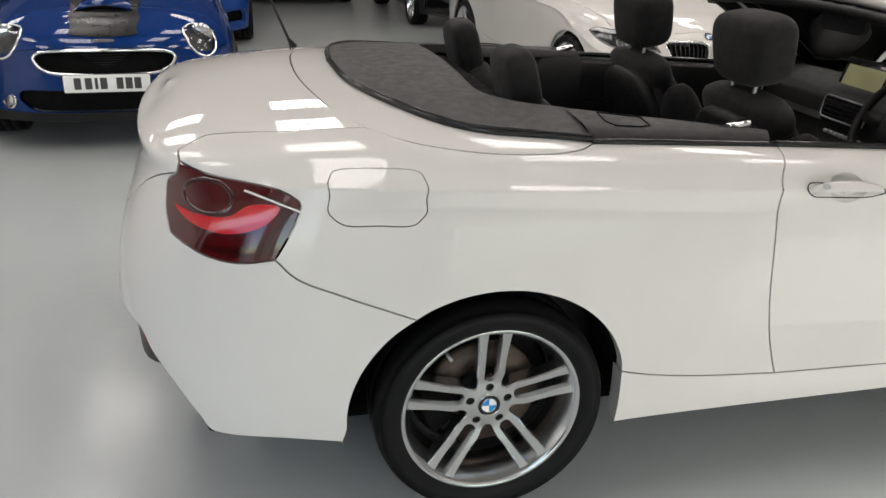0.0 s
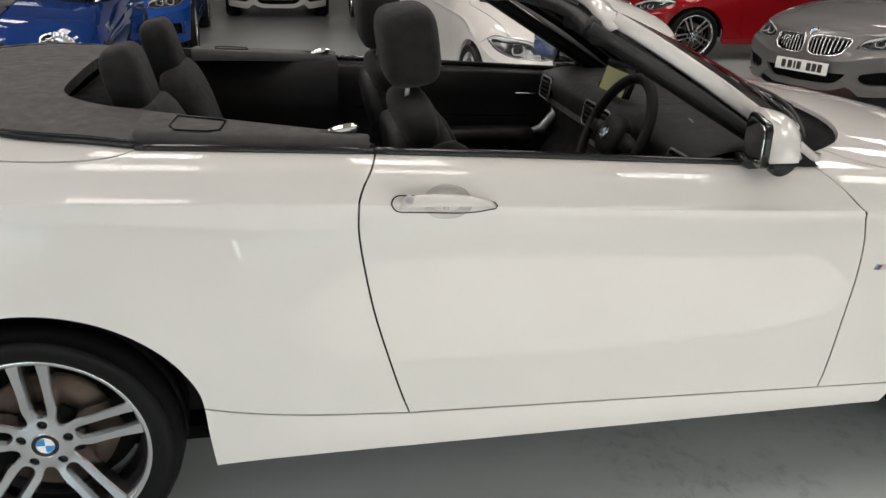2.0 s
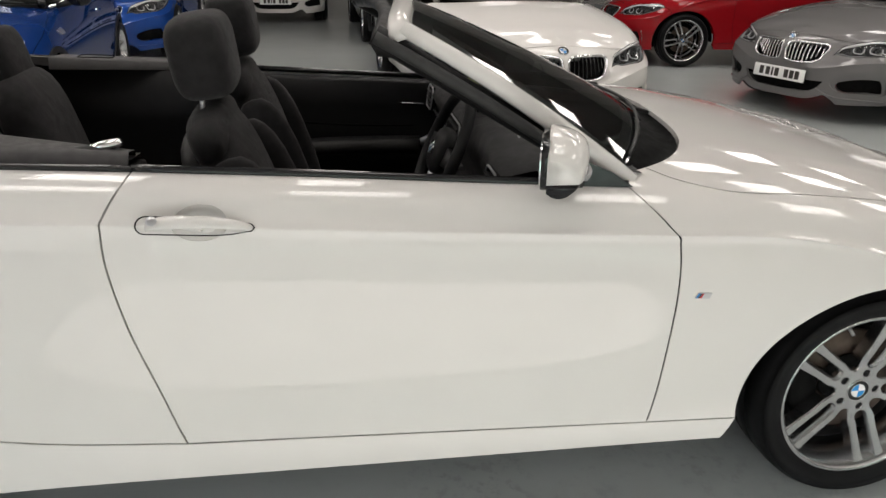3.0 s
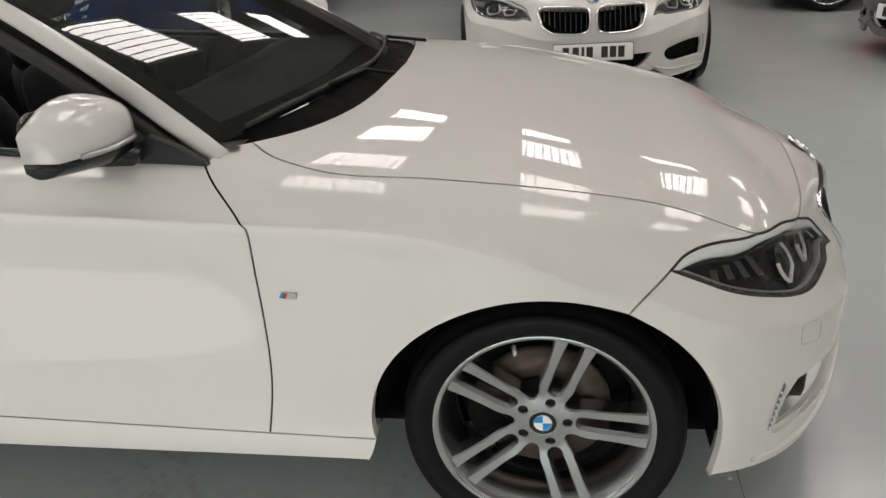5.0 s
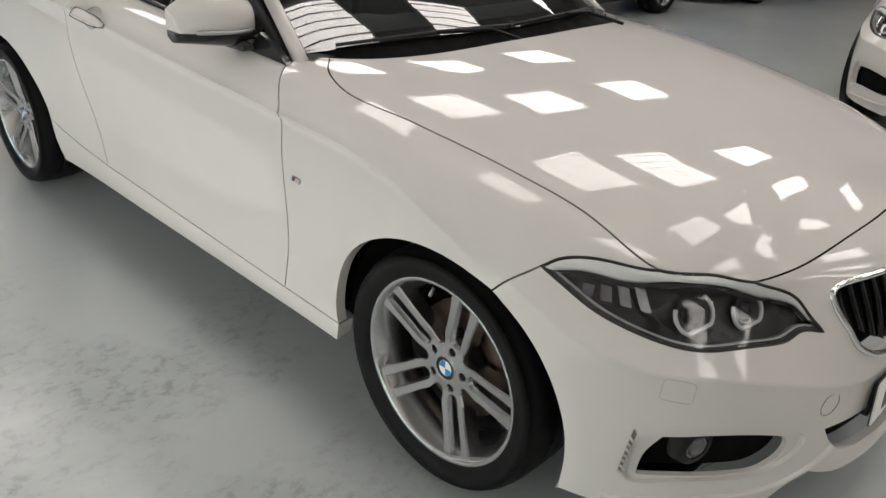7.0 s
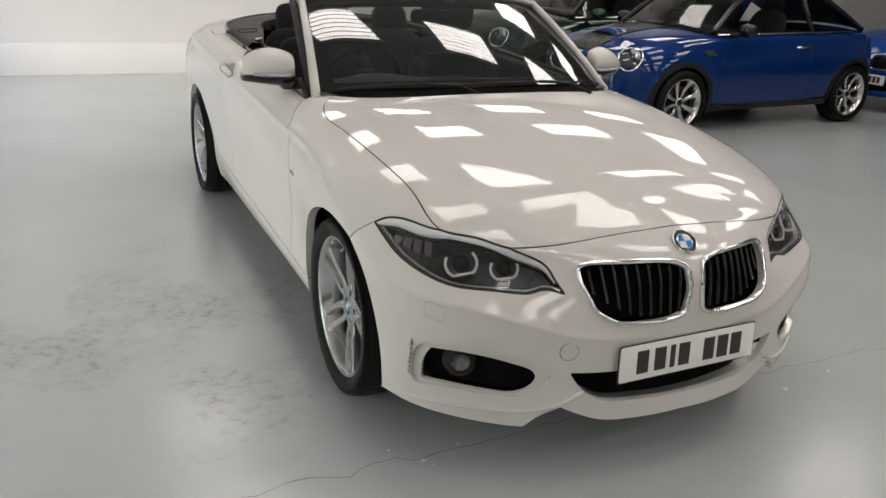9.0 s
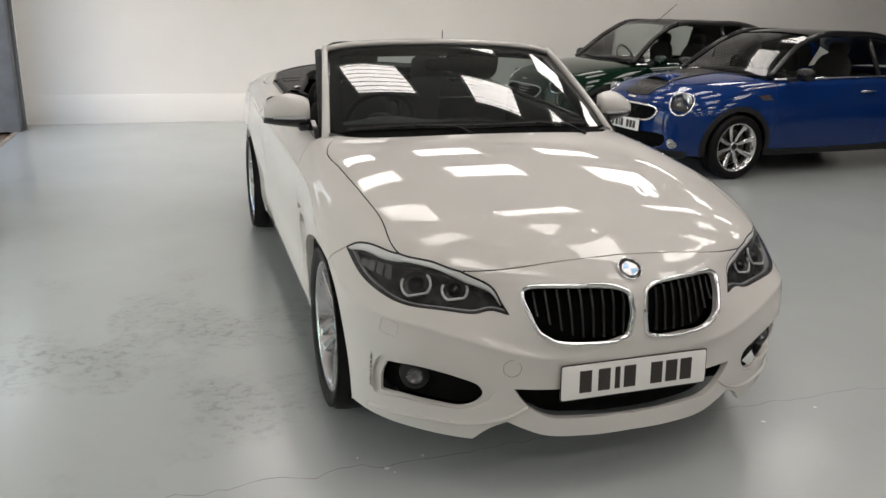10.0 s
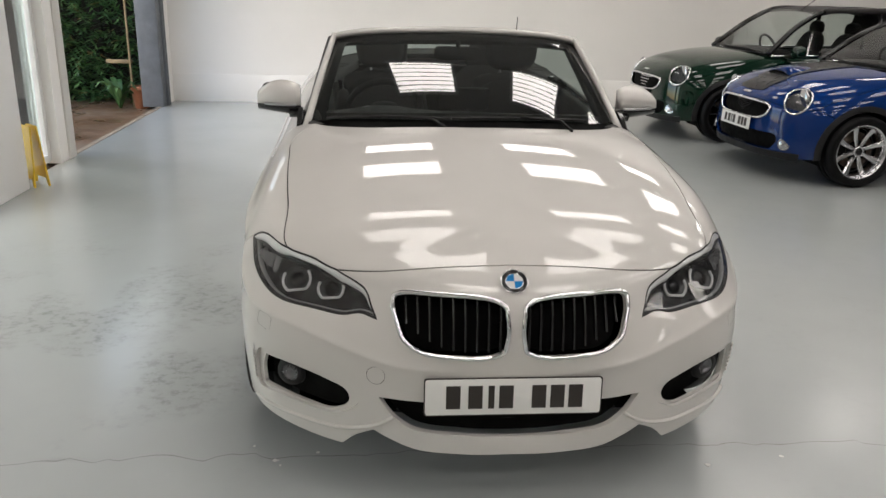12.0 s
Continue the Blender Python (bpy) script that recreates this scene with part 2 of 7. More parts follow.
CABRIO_RIBS = [
    [(-0.96, 0, 0.25), (-0.98, 0, 0.34), (-0.99, 0, 0.46), (-0.985, 0, 0.60), (-0.94, 0, 0.78), (-0.885, 0, 0.945), (-0.895, 0, 0.99), (-0.875, 0, 1.006), (-0.84, 0, 1.016), (-0.82, 0, 1.035)],
    [(-0.945, 0.3, 0.25), (-0.965, 0.3, 0.34), (-0.975, 0.3, 0.46), (-0.97, 0.3, 0.60), (-0.93, 0.3, 0.78), (-0.875, 0.3, 0.94), (-0.885, 0.28, 0.985), (-0.865, 0.25, 1.003), (-0.84, 0.18, 1.012), (-0.79, 0, 1.04)],
    [(-0.90, 0.58, 0.26), (-0.92, 0.58, 0.34), (-0.93, 0.58, 0.46), (-0.93, 0.58, 0.60), (-0.90, 0.57, 0.78), (-0.835, 0.56, 0.92), (-0.838, 0.54, 0.975), (-0.83, 0.50, 0.998), (-0.80, 0.33, 1.027), (-0.74, 0, 1.05)],
    [(-0.78, 0.765, 0.27), (-0.79, 0.77, 0.34), (-0.80, 0.775, 0.46), (-0.805, 0.775, 0.60), (-0.78, 0.765, 0.78), (-0.738, 0.725, 0.90), (-0.735, 0.69, 0.96), (-0.735, 0.63, 0.995), (-0.69, 0.41, 1.038), (-0.65, 0, 1.064)],
    rib(-0.55, (0.27, 0.842), (0.33, 0.848), (0.45, 0.855), (0.62, 0.862), (0.81, 0.855), (0.925, 0.802), (0.975, 0.745), (1.01, 0.68), (1.055, 0.42), (1.076, 0)),
    rib(-0.30, (0.245, 0.865), (0.32, 0.870), (0.45, 0.876), (0.64, 0.880), (0.83, 0.864), (0.925, 0.836), (0.98, 0.785), (1.02, 0.70), (1.065, 0.45), (1.087, 0)),
    rib(0.0, (0.22, 0.872), (0.31, 0.880), (0.45, 0.886), (0.64, 0.888), (0.83, 0.872), (0.92, 0.849), (0.972, 0.805), (1.017, 0.725), (1.065, 0.45), (1.088, 0)),
    rib(0.40, (0.20, 0.826), (0.31, 0.850), (0.45, 0.856), (0.63, 0.872), (0.815, 0.873), (0.91, 0.854), (0.955, 0.822), (1.002, 0.745), (1.04, 0.45), (1.052, 0)),
    rib(0.85, (0.20, 0.822), (0.31, 0.846), (0.45, 0.839), (0.63, 0.858), (0.80, 0.869), (0.893, 0.852), (0.935, 0.828), (0.98, 0.757), (1.01, 0.45), (1.02, 0)),
    rib(1.40, (0.20, 0.822), (0.30, 0.846), (0.45, 0.836), (0.63, 0.853), (0.775, 0.862), (0.856, 0.846), (0.90, 0.823), (0.95, 0.752), (0.99, 0.45), (1.005, 0)),
    rib(2.05, (0.205, 0.826), (0.29, 0.848), (0.45, 0.841), (0.63, 0.852), (0.75, 0.853), (0.81, 0.837), (0.86, 0.820), (0.922, 0.725), (0.967, 0.45), (0.985, 0)),
    rib(2.40, (0.21, 0.838), (0.29, 0.848), (0.45, 0.862), (0.61, 0.874), (0.73, 0.863), (0.785, 0.840), (0.835, 0.814), (0.895, 0.715), (0.940, 0.45), (0.957, 0)),
    rib(2.69, (0.21, 0.862), (0.30, 0.870), (0.45, 0.881), (0.59, 0.884), (0.695, 0.870), (0.755, 0.843), (0.81, 0.806), (0.856, 0.70), (0.899, 0.45), (0.914, 0)),
    rib(2.94, (0.20, 0.850), (0.30, 0.862), (0.45, 0.870), (0.575, 0.858), (0.655, 0.840), (0.71, 0.813), (0.765, 0.768), (0.803, 0.69), (0.844, 0.45), (0.859, 0)),
    [(3.15, 0.787, 0.185), (3.16, 0.797, 0.28), (3.185, 0.797, 0.40), (3.20, 0.785, 0.50), (3.165, 0.765, 0.60), (3.12, 0.745, 0.67), (3.10, 0.715, 0.715), (3.125, 0.675, 0.74), (3.08, 0.45, 0.812), (3.05, 0, 0.834)],
    [(3.31, 0.64, 0.165), (3.315, 0.65, 0.25), (3.335, 0.645, 0.38), (3.345, 0.64, 0.48), (3.305, 0.63, 0.575), (3.255, 0.62, 0.64), (3.225, 0.60, 0.69), (3.225, 0.575, 0.717), (3.17, 0.40, 0.783), (3.12, 0, 0.814)],
    [(3.42, 0.43, 0.16), (3.435, 0.42, 0.24), (3.44, 0.41, 0.36), (3.435, 0.405, 0.44), (3.415, 0.405, 0.53), (3.375, 0.405, 0.60), (3.32, 0.43, 0.665), (3.285, 0.45, 0.706), (3.23, 0.32, 0.755), (3.17, 0, 0.798)],
    [(3.485, 0.2, 0.16), (3.49, 0.2, 0.25), (3.483, 0.2, 0.36), (3.48, 0.2, 0.44), (3.475, 0.2, 0.53), (3.455, 0.2, 0.61), (3.41, 0.21, 0.67), (3.35, 0.23, 0.711), (3.285, 0.15, 0.750), (3.21, 0, 0.785)],
    [(3.50, 0, 0.16), (3.505, 0, 0.25), (3.49, 0, 0.36), (3.487, 0, 0.44), (3.484, 0, 0.53), (3.475, 0, 0.62), (3.43, 0, 0.685), (3.37, 0, 0.720), (3.30, 0, 0.752), (3.235, 0, 0.779)],
]


# ---- mesh helpers ----
def mesh_from(name, verts, faces, mat, normals=None, smooth=True):
    me = bpy.data.meshes.new(name)
    me.from_pydata([tuple(map(float, v)) for v in verts], [], [tuple(map(int, f)) for f in faces])
    me.materials.append(mat)
    if smooth:
        me.polygons.foreach_set("use_smooth", [True] * len(me.polygons))
    me.update()
    if normals is not None:
        me.normals_split_custom_set_from_vertices([tuple(map(float, v)) for v in normals])
    return me


def part(name, data, material, parent, label=""):
    """One mesh object under a thing or a part, from a bmesh or a finished mesh."""
    if isinstance(data, bmesh.types.BMesh):
        me = bpy.data.meshes.new(name)
        bmesh.ops.recalc_face_normals(data, faces=data.faces)
        data.to_mesh(me)
        data.free()
        me.materials.append(material)
    else:
        me = data
    ob = new(name, me)
    ob.parent = parent
    return tagged(ob, label) if label else ob


def thing(name, label, category, m=None, group=""):
    ob = new(name)
    ob.empty_display_size = 0.1
    if m is not None:
        ob.matrix_basis = m
    return tagged(ob, label, category, group)


def smooth(bm, angle=40):
    for f in bm.faces:
        f.smooth = True
    for e in bm.edges:
        if len(e.link_faces) == 2 and e.calc_face_angle(0) > radians(angle):
            e.smooth = False
    return bm


def box(x0, x1, y0, y1, z0, z1, bevel=0.0, seg=2, bm=None):
    own = bmesh.new()
    r = bmesh.ops.create_cube(own, size=1.0)
    bmesh.ops.transform(own, verts=r["verts"], matrix=Matrix.Translation(((x0 + x1) / 2, (y0 + y1) / 2, (z0 + z1) / 2)) @ Matrix.Diagonal((x1 - x0, y1 - y0, z1 - z0, 1)))
    if bevel:
        bmesh.ops.bevel(own, geom=list(own.edges), offset=bevel, segments=seg, profile=0.5, affect="EDGES")
        smooth(own, 50)
    if bm is None:
        return own
    tmp = bpy.data.meshes.new("tmp")
    own.to_mesh(tmp)
    own.free()
    bm.from_mesh(tmp)
    bpy.data.meshes.remove(tmp)
    return bm


def lathe(profile, seg=48, axis="y", bm=None, closed=False, arc=None):
    """A turned body: profile of (radius, along axis)."""
    bm = bm or bmesh.new()
    rings = []
    count = seg if arc is None else seg + 1
    for k in range(count):
        a = (2 * math.pi * k / seg) if arc is None else arc[0] + (arc[1] - arc[0]) * k / seg
        c, s = math.cos(a), math.sin(a)
        ring = []
        for r, h in profile:
            ring.append(bm.verts.new({"y": (r * c, h, r * s), "z": (r * c, r * s, h), "x": (h, r * c, r * s)}[axis]))
        rings.append(ring)
    n = len(profile)
    for k in range(seg):
        a, b = rings[k], rings[(k + 1) % count]
        for q in range(n if closed else n - 1):
            bm.faces.new((a[q], a[(q + 1) % n], b[(q + 1) % n], b[q]))
    return smooth(bm, 35)


def tube(points, radius, seg=8, bm=None, closed=False, flat=1.0):
    """A round bar along a line of points; flat squeezes it upright."""
    bm = bm or bmesh.new()
    pts = [Vector(p) for p in points]
    rings = []
    n = len(pts)
    radii = radius if isinstance(radius, (list, tuple)) else [radius] * n
    for k, p in enumerate(pts):
        d = (pts[(k + 1) % n] - pts[k - 1]) if closed else (pts[min(k + 1, n - 1)] - pts[max(k - 1, 0)])
        d.normalize()
        side = d.cross(Vector((0, 0, 1)))
        if side.length < 1e-3:
            side = d.cross(Vector((0, 1, 0)))
        side.normalize()
        up = side.cross(d)
        rings.append([bm.verts.new(p + radii[k] * (math.cos(2 * math.pi * q / seg) * side + flat * math.sin(2 * math.pi * q / seg) * up)) for q in range(seg)])
    for k in range(n if closed else n - 1):
        a, b = rings[k], rings[(k + 1) % n]
        for q in range(seg):
            bm.faces.new((a[q], a[(q + 1) % seg], b[(q + 1) % seg], b[q]))
    if not closed:
        bm.faces.new(rings[0])
        bm.faces.new(rings[-1])
    return smooth(bm, 50)


def loft(sections, cap=True, bm=None, close=True):
    """A skin over rings of equal count."""
    bm = bm or bmesh.new()
    rings = [[bm.verts.new(tuple(map(float, p))) for p in s] for s in sections]
    n = len(rings[0])
    for a, b in zip(rings, rings[1:]):
        for q in range(n if close else n - 1):
            bm.faces.new((a[q], a[(q + 1) % n], b[(q + 1) % n], b[q]))
    if cap and close:
        bm.faces.new(rings[0])
        bm.faces.new(rings[-1])
    return smooth(bm, 45)


def rounded(w, h, r, seg=6):
    """A rounded rectangle about the origin."""
    out = []
    for cx, cy, a0 in ((w / 2 - r, h / 2 - r, 0), (-w / 2 + r, h / 2 - r, 90), (-w / 2 + r, -h / 2 + r, 180), (w / 2 - r, -h / 2 + r, 270)):
        out += [(cx + r * math.cos(radians(a0 + 90 * k / seg)), cy + r * math.sin(radians(a0 + 90 * k / seg))) for k in range(seg + 1)]
    return out


def prism(outline, depth, place, bevel=0.0, bm=None):
    """An outline in x, y, raised by depth along z, laid at the pose place."""
    bm = bm or bmesh.new()
    own = bmesh.new()
    f = own.faces.new([own.verts.new((x, y, 0)) for x, y in outline])
    r = bmesh.ops.extrude_face_region(own, geom=[f])
    bmesh.ops.translate(own, verts=[v for v in r["geom"] if isinstance(v, bmesh.types.BMVert)], vec=(0, 0, depth))
    if bevel:
        tops = [e for e in own.edges if all(abs(v.co.z - depth) < 1e-6 for v in e.verts)]
        bmesh.ops.bevel(own, geom=tops, offset=bevel, segments=2, profile=0.5, affect="EDGES")
    bmesh.ops.transform(own, verts=own.verts, matrix=place)
    smooth(own, 40)
    tmp = bpy.data.meshes.new("tmp")
    own.to_mesh(tmp)
    own.free()
    bm.from_mesh(tmp)
    bpy.data.meshes.remove(tmp)
    return bm


# ---- panels cut out of a hull ----
def inside(pts, loop):
    x, y = pts[:, 0], pts[:, 1]
    odd = np.zeros(len(pts), bool)
    for (x0, y0), (x1, y1) in zip(loop, np.roll(loop, -1, 0)):
        cross = (y0 > y) != (y1 > y)
        odd ^= cross & (x < (x1 - x0) * (y - y0) / (y1 - y0 + 1e-15) + x0)
    return odd


def shrunk(hull, loop, gap):
    """The loop drawn in by gap metres on the skin, but not along the middle of the car."""
    p = hull.at(loop[:, 0], loop[:, 1])
    du, dv, nrm = hull.frame_at(loop[:, 0], loop[:, 1])
    area = 0.5 * np.sum(loop[:, 0] * np.roll(loop[:, 1], -1) - np.roll(loop[:, 0], -1) * loop[:, 1])
    on = np.abs(p[:, 1]) < 2e-3
    ahead, behind = np.roll(p, -1, 0) - p, p - np.roll(p, 1, 0)
    ahead[on & np.roll(on, -1)] = 0
    behind[on & np.roll(on, 1)] = 0
    unit = lambda a: a / (np.linalg.norm(a, axis=1, keepdims=True) + 1e-9)
    way = np.cross(nrm, unit(unit(ahead) + unit(behind))) * (1 if area > 0 else -1)
    still = on & np.roll(on, 1) & np.roll(on, -1)
    way[still] = 0
    out = loop.copy()
    for k in range(len(loop)):
        jac = np.stack([du[k], dv[k]], 1)
        out[k] += np.linalg.lstsq(jac, way[k] * gap, rcond=None)[0]
    out[:, 0], out[:, 1] = np.clip(out[:, 0], 0, hull.n - 1), np.clip(out[:, 1], 0, hull.m - 1)
    edge = on & ~still
    for k in np.flatnonzero(edge):
        if loop[k, 1] > hull.m - 1.001:
            out[k, 1] = hull.m - 1
        elif loop[k, 0] < 0.001:
            out[k, 0] = 0
        elif loop[k, 0] > hull.n - 1.001:
            out[k, 0] = hull.n - 1
    return out


def panel(hull, loop, mat, holes=(), gap=0.002, lip=0.014, step=(0.10, 0.2), centre=False, out=0.0, name="panel", hole_lip=None, flip=False):
    """A panel of the skin inside the loop (u, v) with holes, with turned-in edges. centre: it spans the middle and is completed by its mirror image."""
    from mathutils.geometry import delaunay_2d_cdt
    loops = [shrunk(hull, np.asarray(loop, float), gap)] + [shrunk(hull, np.asarray(h, float), -gap * 0.2) for h in holes]
    su, sv = step
    lo, hi = loops[0].min(0), loops[0].max(0)
    gu, gv = np.meshgrid(np.arange(math.floor(lo[0] / su) * su, hi[0], su), np.arange(math.floor(lo[1] / sv) * sv, hi[1], sv), indexing="ij")
    grid = np.stack([gu.ravel(), gv.ravel()], 1)
    for line, _, _ in hull.creases:
        cu = np.arange(line[0][0], line[-1][0], su)
        cv = hull.crease_line(line, cu)
        grid = grid[np.abs(grid[:, 1] - np.where((grid[:, 0] < cu[0]) | (grid[:, 0] > cu[-1]), -9, hull.crease_line(line, grid[:, 0]))) > 0.09]
        grid = np.concatenate([grid] + [np.stack([cu, cv + d], 1) for d in (-0.06, 0.0, 0.06)])
    ok = inside(grid, loops[0])
    for h in loops[1:]:
        ok &= ~inside(grid, h)
    border = np.concatenate(loops) / (su, sv)
    grid = grid[ok]
    near = np.array([(((border - g / (su, sv)) ** 2).sum(1)).min() for g in grid]) if len(grid) else np.zeros(0)
    grid = grid[near > 0.2] if len(grid) else grid
    pts, edges = [], []
    for l in loops:
        s = len(pts)
        pts += [tuple(q) for q in l]
        edges += [(s + k, s + (k + 1) % len(l)) for k in range(len(l))]
    n_border = len(pts)
    pts += [tuple(q) for q in grid]
    scale = np.array([1 / su, 1 / sv])
    v2, _, f2, ov, *_ = delaunay_2d_cdt([Vector((p[0] * scale[0], p[1] * scale[1])) for p in pts], edges, [], 0, 1e-6)
    uv = np.array([(v.x / scale[0], v.y / scale[1]) for v in v2])
    mid = np.array([uv[list(f)].mean(0) for f in f2])
    ok = inside(mid, loops[0])
    for h in loops[1:]:
        ok &= ~inside(mid, h)
    faces = [tuple(f) for f, k in zip(f2, ok) if k]
    pos = hull.at(uv[:, 0], uv[:, 1])
    nrm = hull.frame_at(uv[:, 0], uv[:, 1])[2]
    pos = pos + nrm * out
    verts, norms = list(pos), list(nrm)
    a = np.cross(pos[[f[1] for f in faces]] - pos[[f[0] for f in faces]], pos[[f[2] for f in faces]] - pos[[f[0] for f in faces]])
    turn = (a * nrm[[f[0] for f in faces]]).sum(1) < 0
    faces = [f[::-1] if t else f for f, t in zip(faces, turn)]
    if lip:
        for which, l in enumerate(loops):
            depth = lip if which == 0 or hole_lip is None else hole_lip
            p = hull.at(l[:, 0], l[:, 1])
            n = hull.frame_at(l[:, 0], l[:, 1])[2]
            p = p + n * out
            s = len(verts)
            area = 0.5 * np.sum(l[:, 0] * np.roll(l[:, 1], -1) - np.roll(l[:, 0], -1) * l[:, 1])
            tang = np.roll(p, -1, 0) - np.roll(p, 1, 0)
            outward = np.cross(tang, n) * (1 if area > 0 else -1) * (1 if which == 0 else -1)
            outward /= np.linalg.norm(outward, axis=1, keepdims=True) + 1e-9
            verts += list(p) + list(p - n * depth)
            norms += list(outward) * 2
            c = len(l)
            for k in range(c):
                q = (k + 1) % c
                if abs(p[k][1]) < 2e-3 and abs(p[q][1]) < 2e-3:
                    continue
                f = (s + k, s + q, s + c + q, s + c + k)
                e = np.cross(verts[f[1]] - verts[f[0]], verts[f[3]] - verts[f[0]])
                faces.append(f if e @ outward[k] > 0 else f[::-1])
    verts, norms = np.array(verts), np.array(norms)
    if centre:
        n = len(verts)
        on = np.abs(verts[:, 1]) < 2e-3
        verts[on, 1] = 0
        norms[on & (np.arange(n) < len(pos)), 1] = 0
        index = np.where(on, np.arange(n), n + np.cumsum(~on) - 1)
        faces = faces + [tuple(int(index[k]) for k in reversed(f)) for f in faces]
        verts = np.concatenate([verts, verts[~on] * (1, -1, 1)])
        norms = np.concatenate([norms, norms[~on] * (1, -1, 1)])
    elif flip:
        verts, norms = verts * (1, -1, 1), norms * (1, -1, 1)
        faces = [f[::-1] for f in faces]
    return mesh_from(name, verts, faces, mat, norms)


def line3(hull, uv, out=0.0):
    """The skin's points along u, v, raised by out."""
    uv = np.asarray(uv, float)
    return hull.at(uv[:, 0], uv[:, 1]) + hull.frame_at(uv[:, 0], uv[:, 1])[2] * out


def ring_strip(hull, loop, width, out, name, mat, height=0.0, flip=False):
    """A raised band along a closed loop on the skin, as the chrome round a grille: half round in section."""
    loop = np.asarray(loop, float)
    prof = [(-1.0, -0.004), (-0.8, 0.6), (-0.3, 1.0), (0.3, 1.0), (0.8, 0.6), (1.0, -0.004)]
    rings = []
    for a, h in prof:
        l = shrunk(hull, loop, a * width / 2)
        rings.append(line3(hull, l, out + h * height))
    n = len(loop)
    verts = np.concatenate(rings)
    faces = []
    for k in range(len(prof) - 1):
        for q in range(n):
            faces.append((k * n + q, k * n + (q + 1) % n, (k + 1) * n + (q + 1) % n, (k + 1) * n + q))
    if flip:
        verts = verts * (1, -1, 1)
    bm = bmesh.new()
    vs = [bm.verts.new(v) for v in verts]
    for f in faces:
        bm.faces.new([vs[k] for k in f])
    bmesh.ops.recalc_face_normals(bm, faces=bm.faces)
    return smooth(bm, 60)


# ---- the room ----
def floor_material():
    n = Nodes("epoxy_floor").set(Roughness=0.25, Coat_Weight=0.3, Coat_Roughness=0.16, Specular_IOR_Level=0.5)
    broad = n.noise(0.35, 5, 0.6, world_space=True)
    tone = n.ramp(broad, (0.3, (0.355, 0.378, 0.376)), (0.7, (0.425, 0.449, 0.444)))
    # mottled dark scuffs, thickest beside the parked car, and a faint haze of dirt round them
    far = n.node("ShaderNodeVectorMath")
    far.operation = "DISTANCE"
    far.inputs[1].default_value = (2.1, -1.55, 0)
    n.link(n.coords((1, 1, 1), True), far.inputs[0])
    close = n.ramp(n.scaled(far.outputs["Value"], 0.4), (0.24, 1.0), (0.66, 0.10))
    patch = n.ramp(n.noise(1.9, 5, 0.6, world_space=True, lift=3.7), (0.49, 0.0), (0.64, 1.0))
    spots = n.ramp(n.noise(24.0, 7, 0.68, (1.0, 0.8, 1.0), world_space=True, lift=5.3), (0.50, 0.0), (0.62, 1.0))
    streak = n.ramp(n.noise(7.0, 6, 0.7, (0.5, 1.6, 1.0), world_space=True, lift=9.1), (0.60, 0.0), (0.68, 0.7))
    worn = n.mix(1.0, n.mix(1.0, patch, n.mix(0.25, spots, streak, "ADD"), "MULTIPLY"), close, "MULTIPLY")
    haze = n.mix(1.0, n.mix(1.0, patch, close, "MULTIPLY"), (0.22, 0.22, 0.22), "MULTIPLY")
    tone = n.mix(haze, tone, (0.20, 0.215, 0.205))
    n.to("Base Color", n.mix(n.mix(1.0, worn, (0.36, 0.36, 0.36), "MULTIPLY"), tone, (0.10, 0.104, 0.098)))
    n.set(Roughness=0.23)
    n.bump(n.noise(0.9, 2, world_space=True, lift=1.3), 0.06, 0.004)
    return n.mat


def wall_material(name, colour):
    n = Nodes(name).set(Roughness=0.6)
    n.to("Base Color", n.ramp(n.noise(0.7, 5, world_space=True), (0.3, tuple(c * 0.93 for c in colour)), (0.7, colour)))
    n.bump(n.noise(45, 4, world_space=True), 0.12, 0.002)
    return n.mat


FLOOR_MAT = floor_material()
WALL_MAT = wall_material("white_wall", (0.86, 0.84, 0.81))
CEIL_MAT = wall_material("ceiling_sheet", (0.40, 0.395, 0.38))
X0, X1, Y0, Y1, HIGH = -5.42, 15.0, -3.12, 17.5, 4.6


def setting(name, bm, mat, label, category):
    ob = part(name, bm, mat, None)
    return tagged(ob, label, category, kind="structure")


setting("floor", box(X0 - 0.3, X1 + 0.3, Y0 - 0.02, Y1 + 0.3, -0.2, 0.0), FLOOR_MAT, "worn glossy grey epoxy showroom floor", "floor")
setting("wall_back", box(X0 - 0.25, X0, Y0 - 0.3, Y1 + 0.25, 0.0, HIGH), WALL_MAT, "plain white painted showroom wall", "wall")
setting("wall_far", box(X0, X1, Y1, Y1 + 0.25, 0.0, HIGH), WALL_MAT, "plain white painted far wall", "wall")
setting("wall_end", box(X1, X1 + 0.25, Y0 - 0.3, Y1 + 0.25, 0.0, HIGH), WALL_MAT, "plain white painted end wall", "wall")
setting("trim_dado", box(X0, X0 + 0.008, Y0 + 0.02, Y1, 0.0, 0.36, 0.002), wall_material("dado_white", (0.87, 0.85, 0.82)), "low white board along the back wall", "dado")
setting("ceiling", box(X0 - 0.25, X1 + 0.25, Y0 - 0.3, Y1 + 0.25, HIGH, HIGH + 0.2), CEIL_MAT, "pale sheeted showroom ceiling", "ceiling")
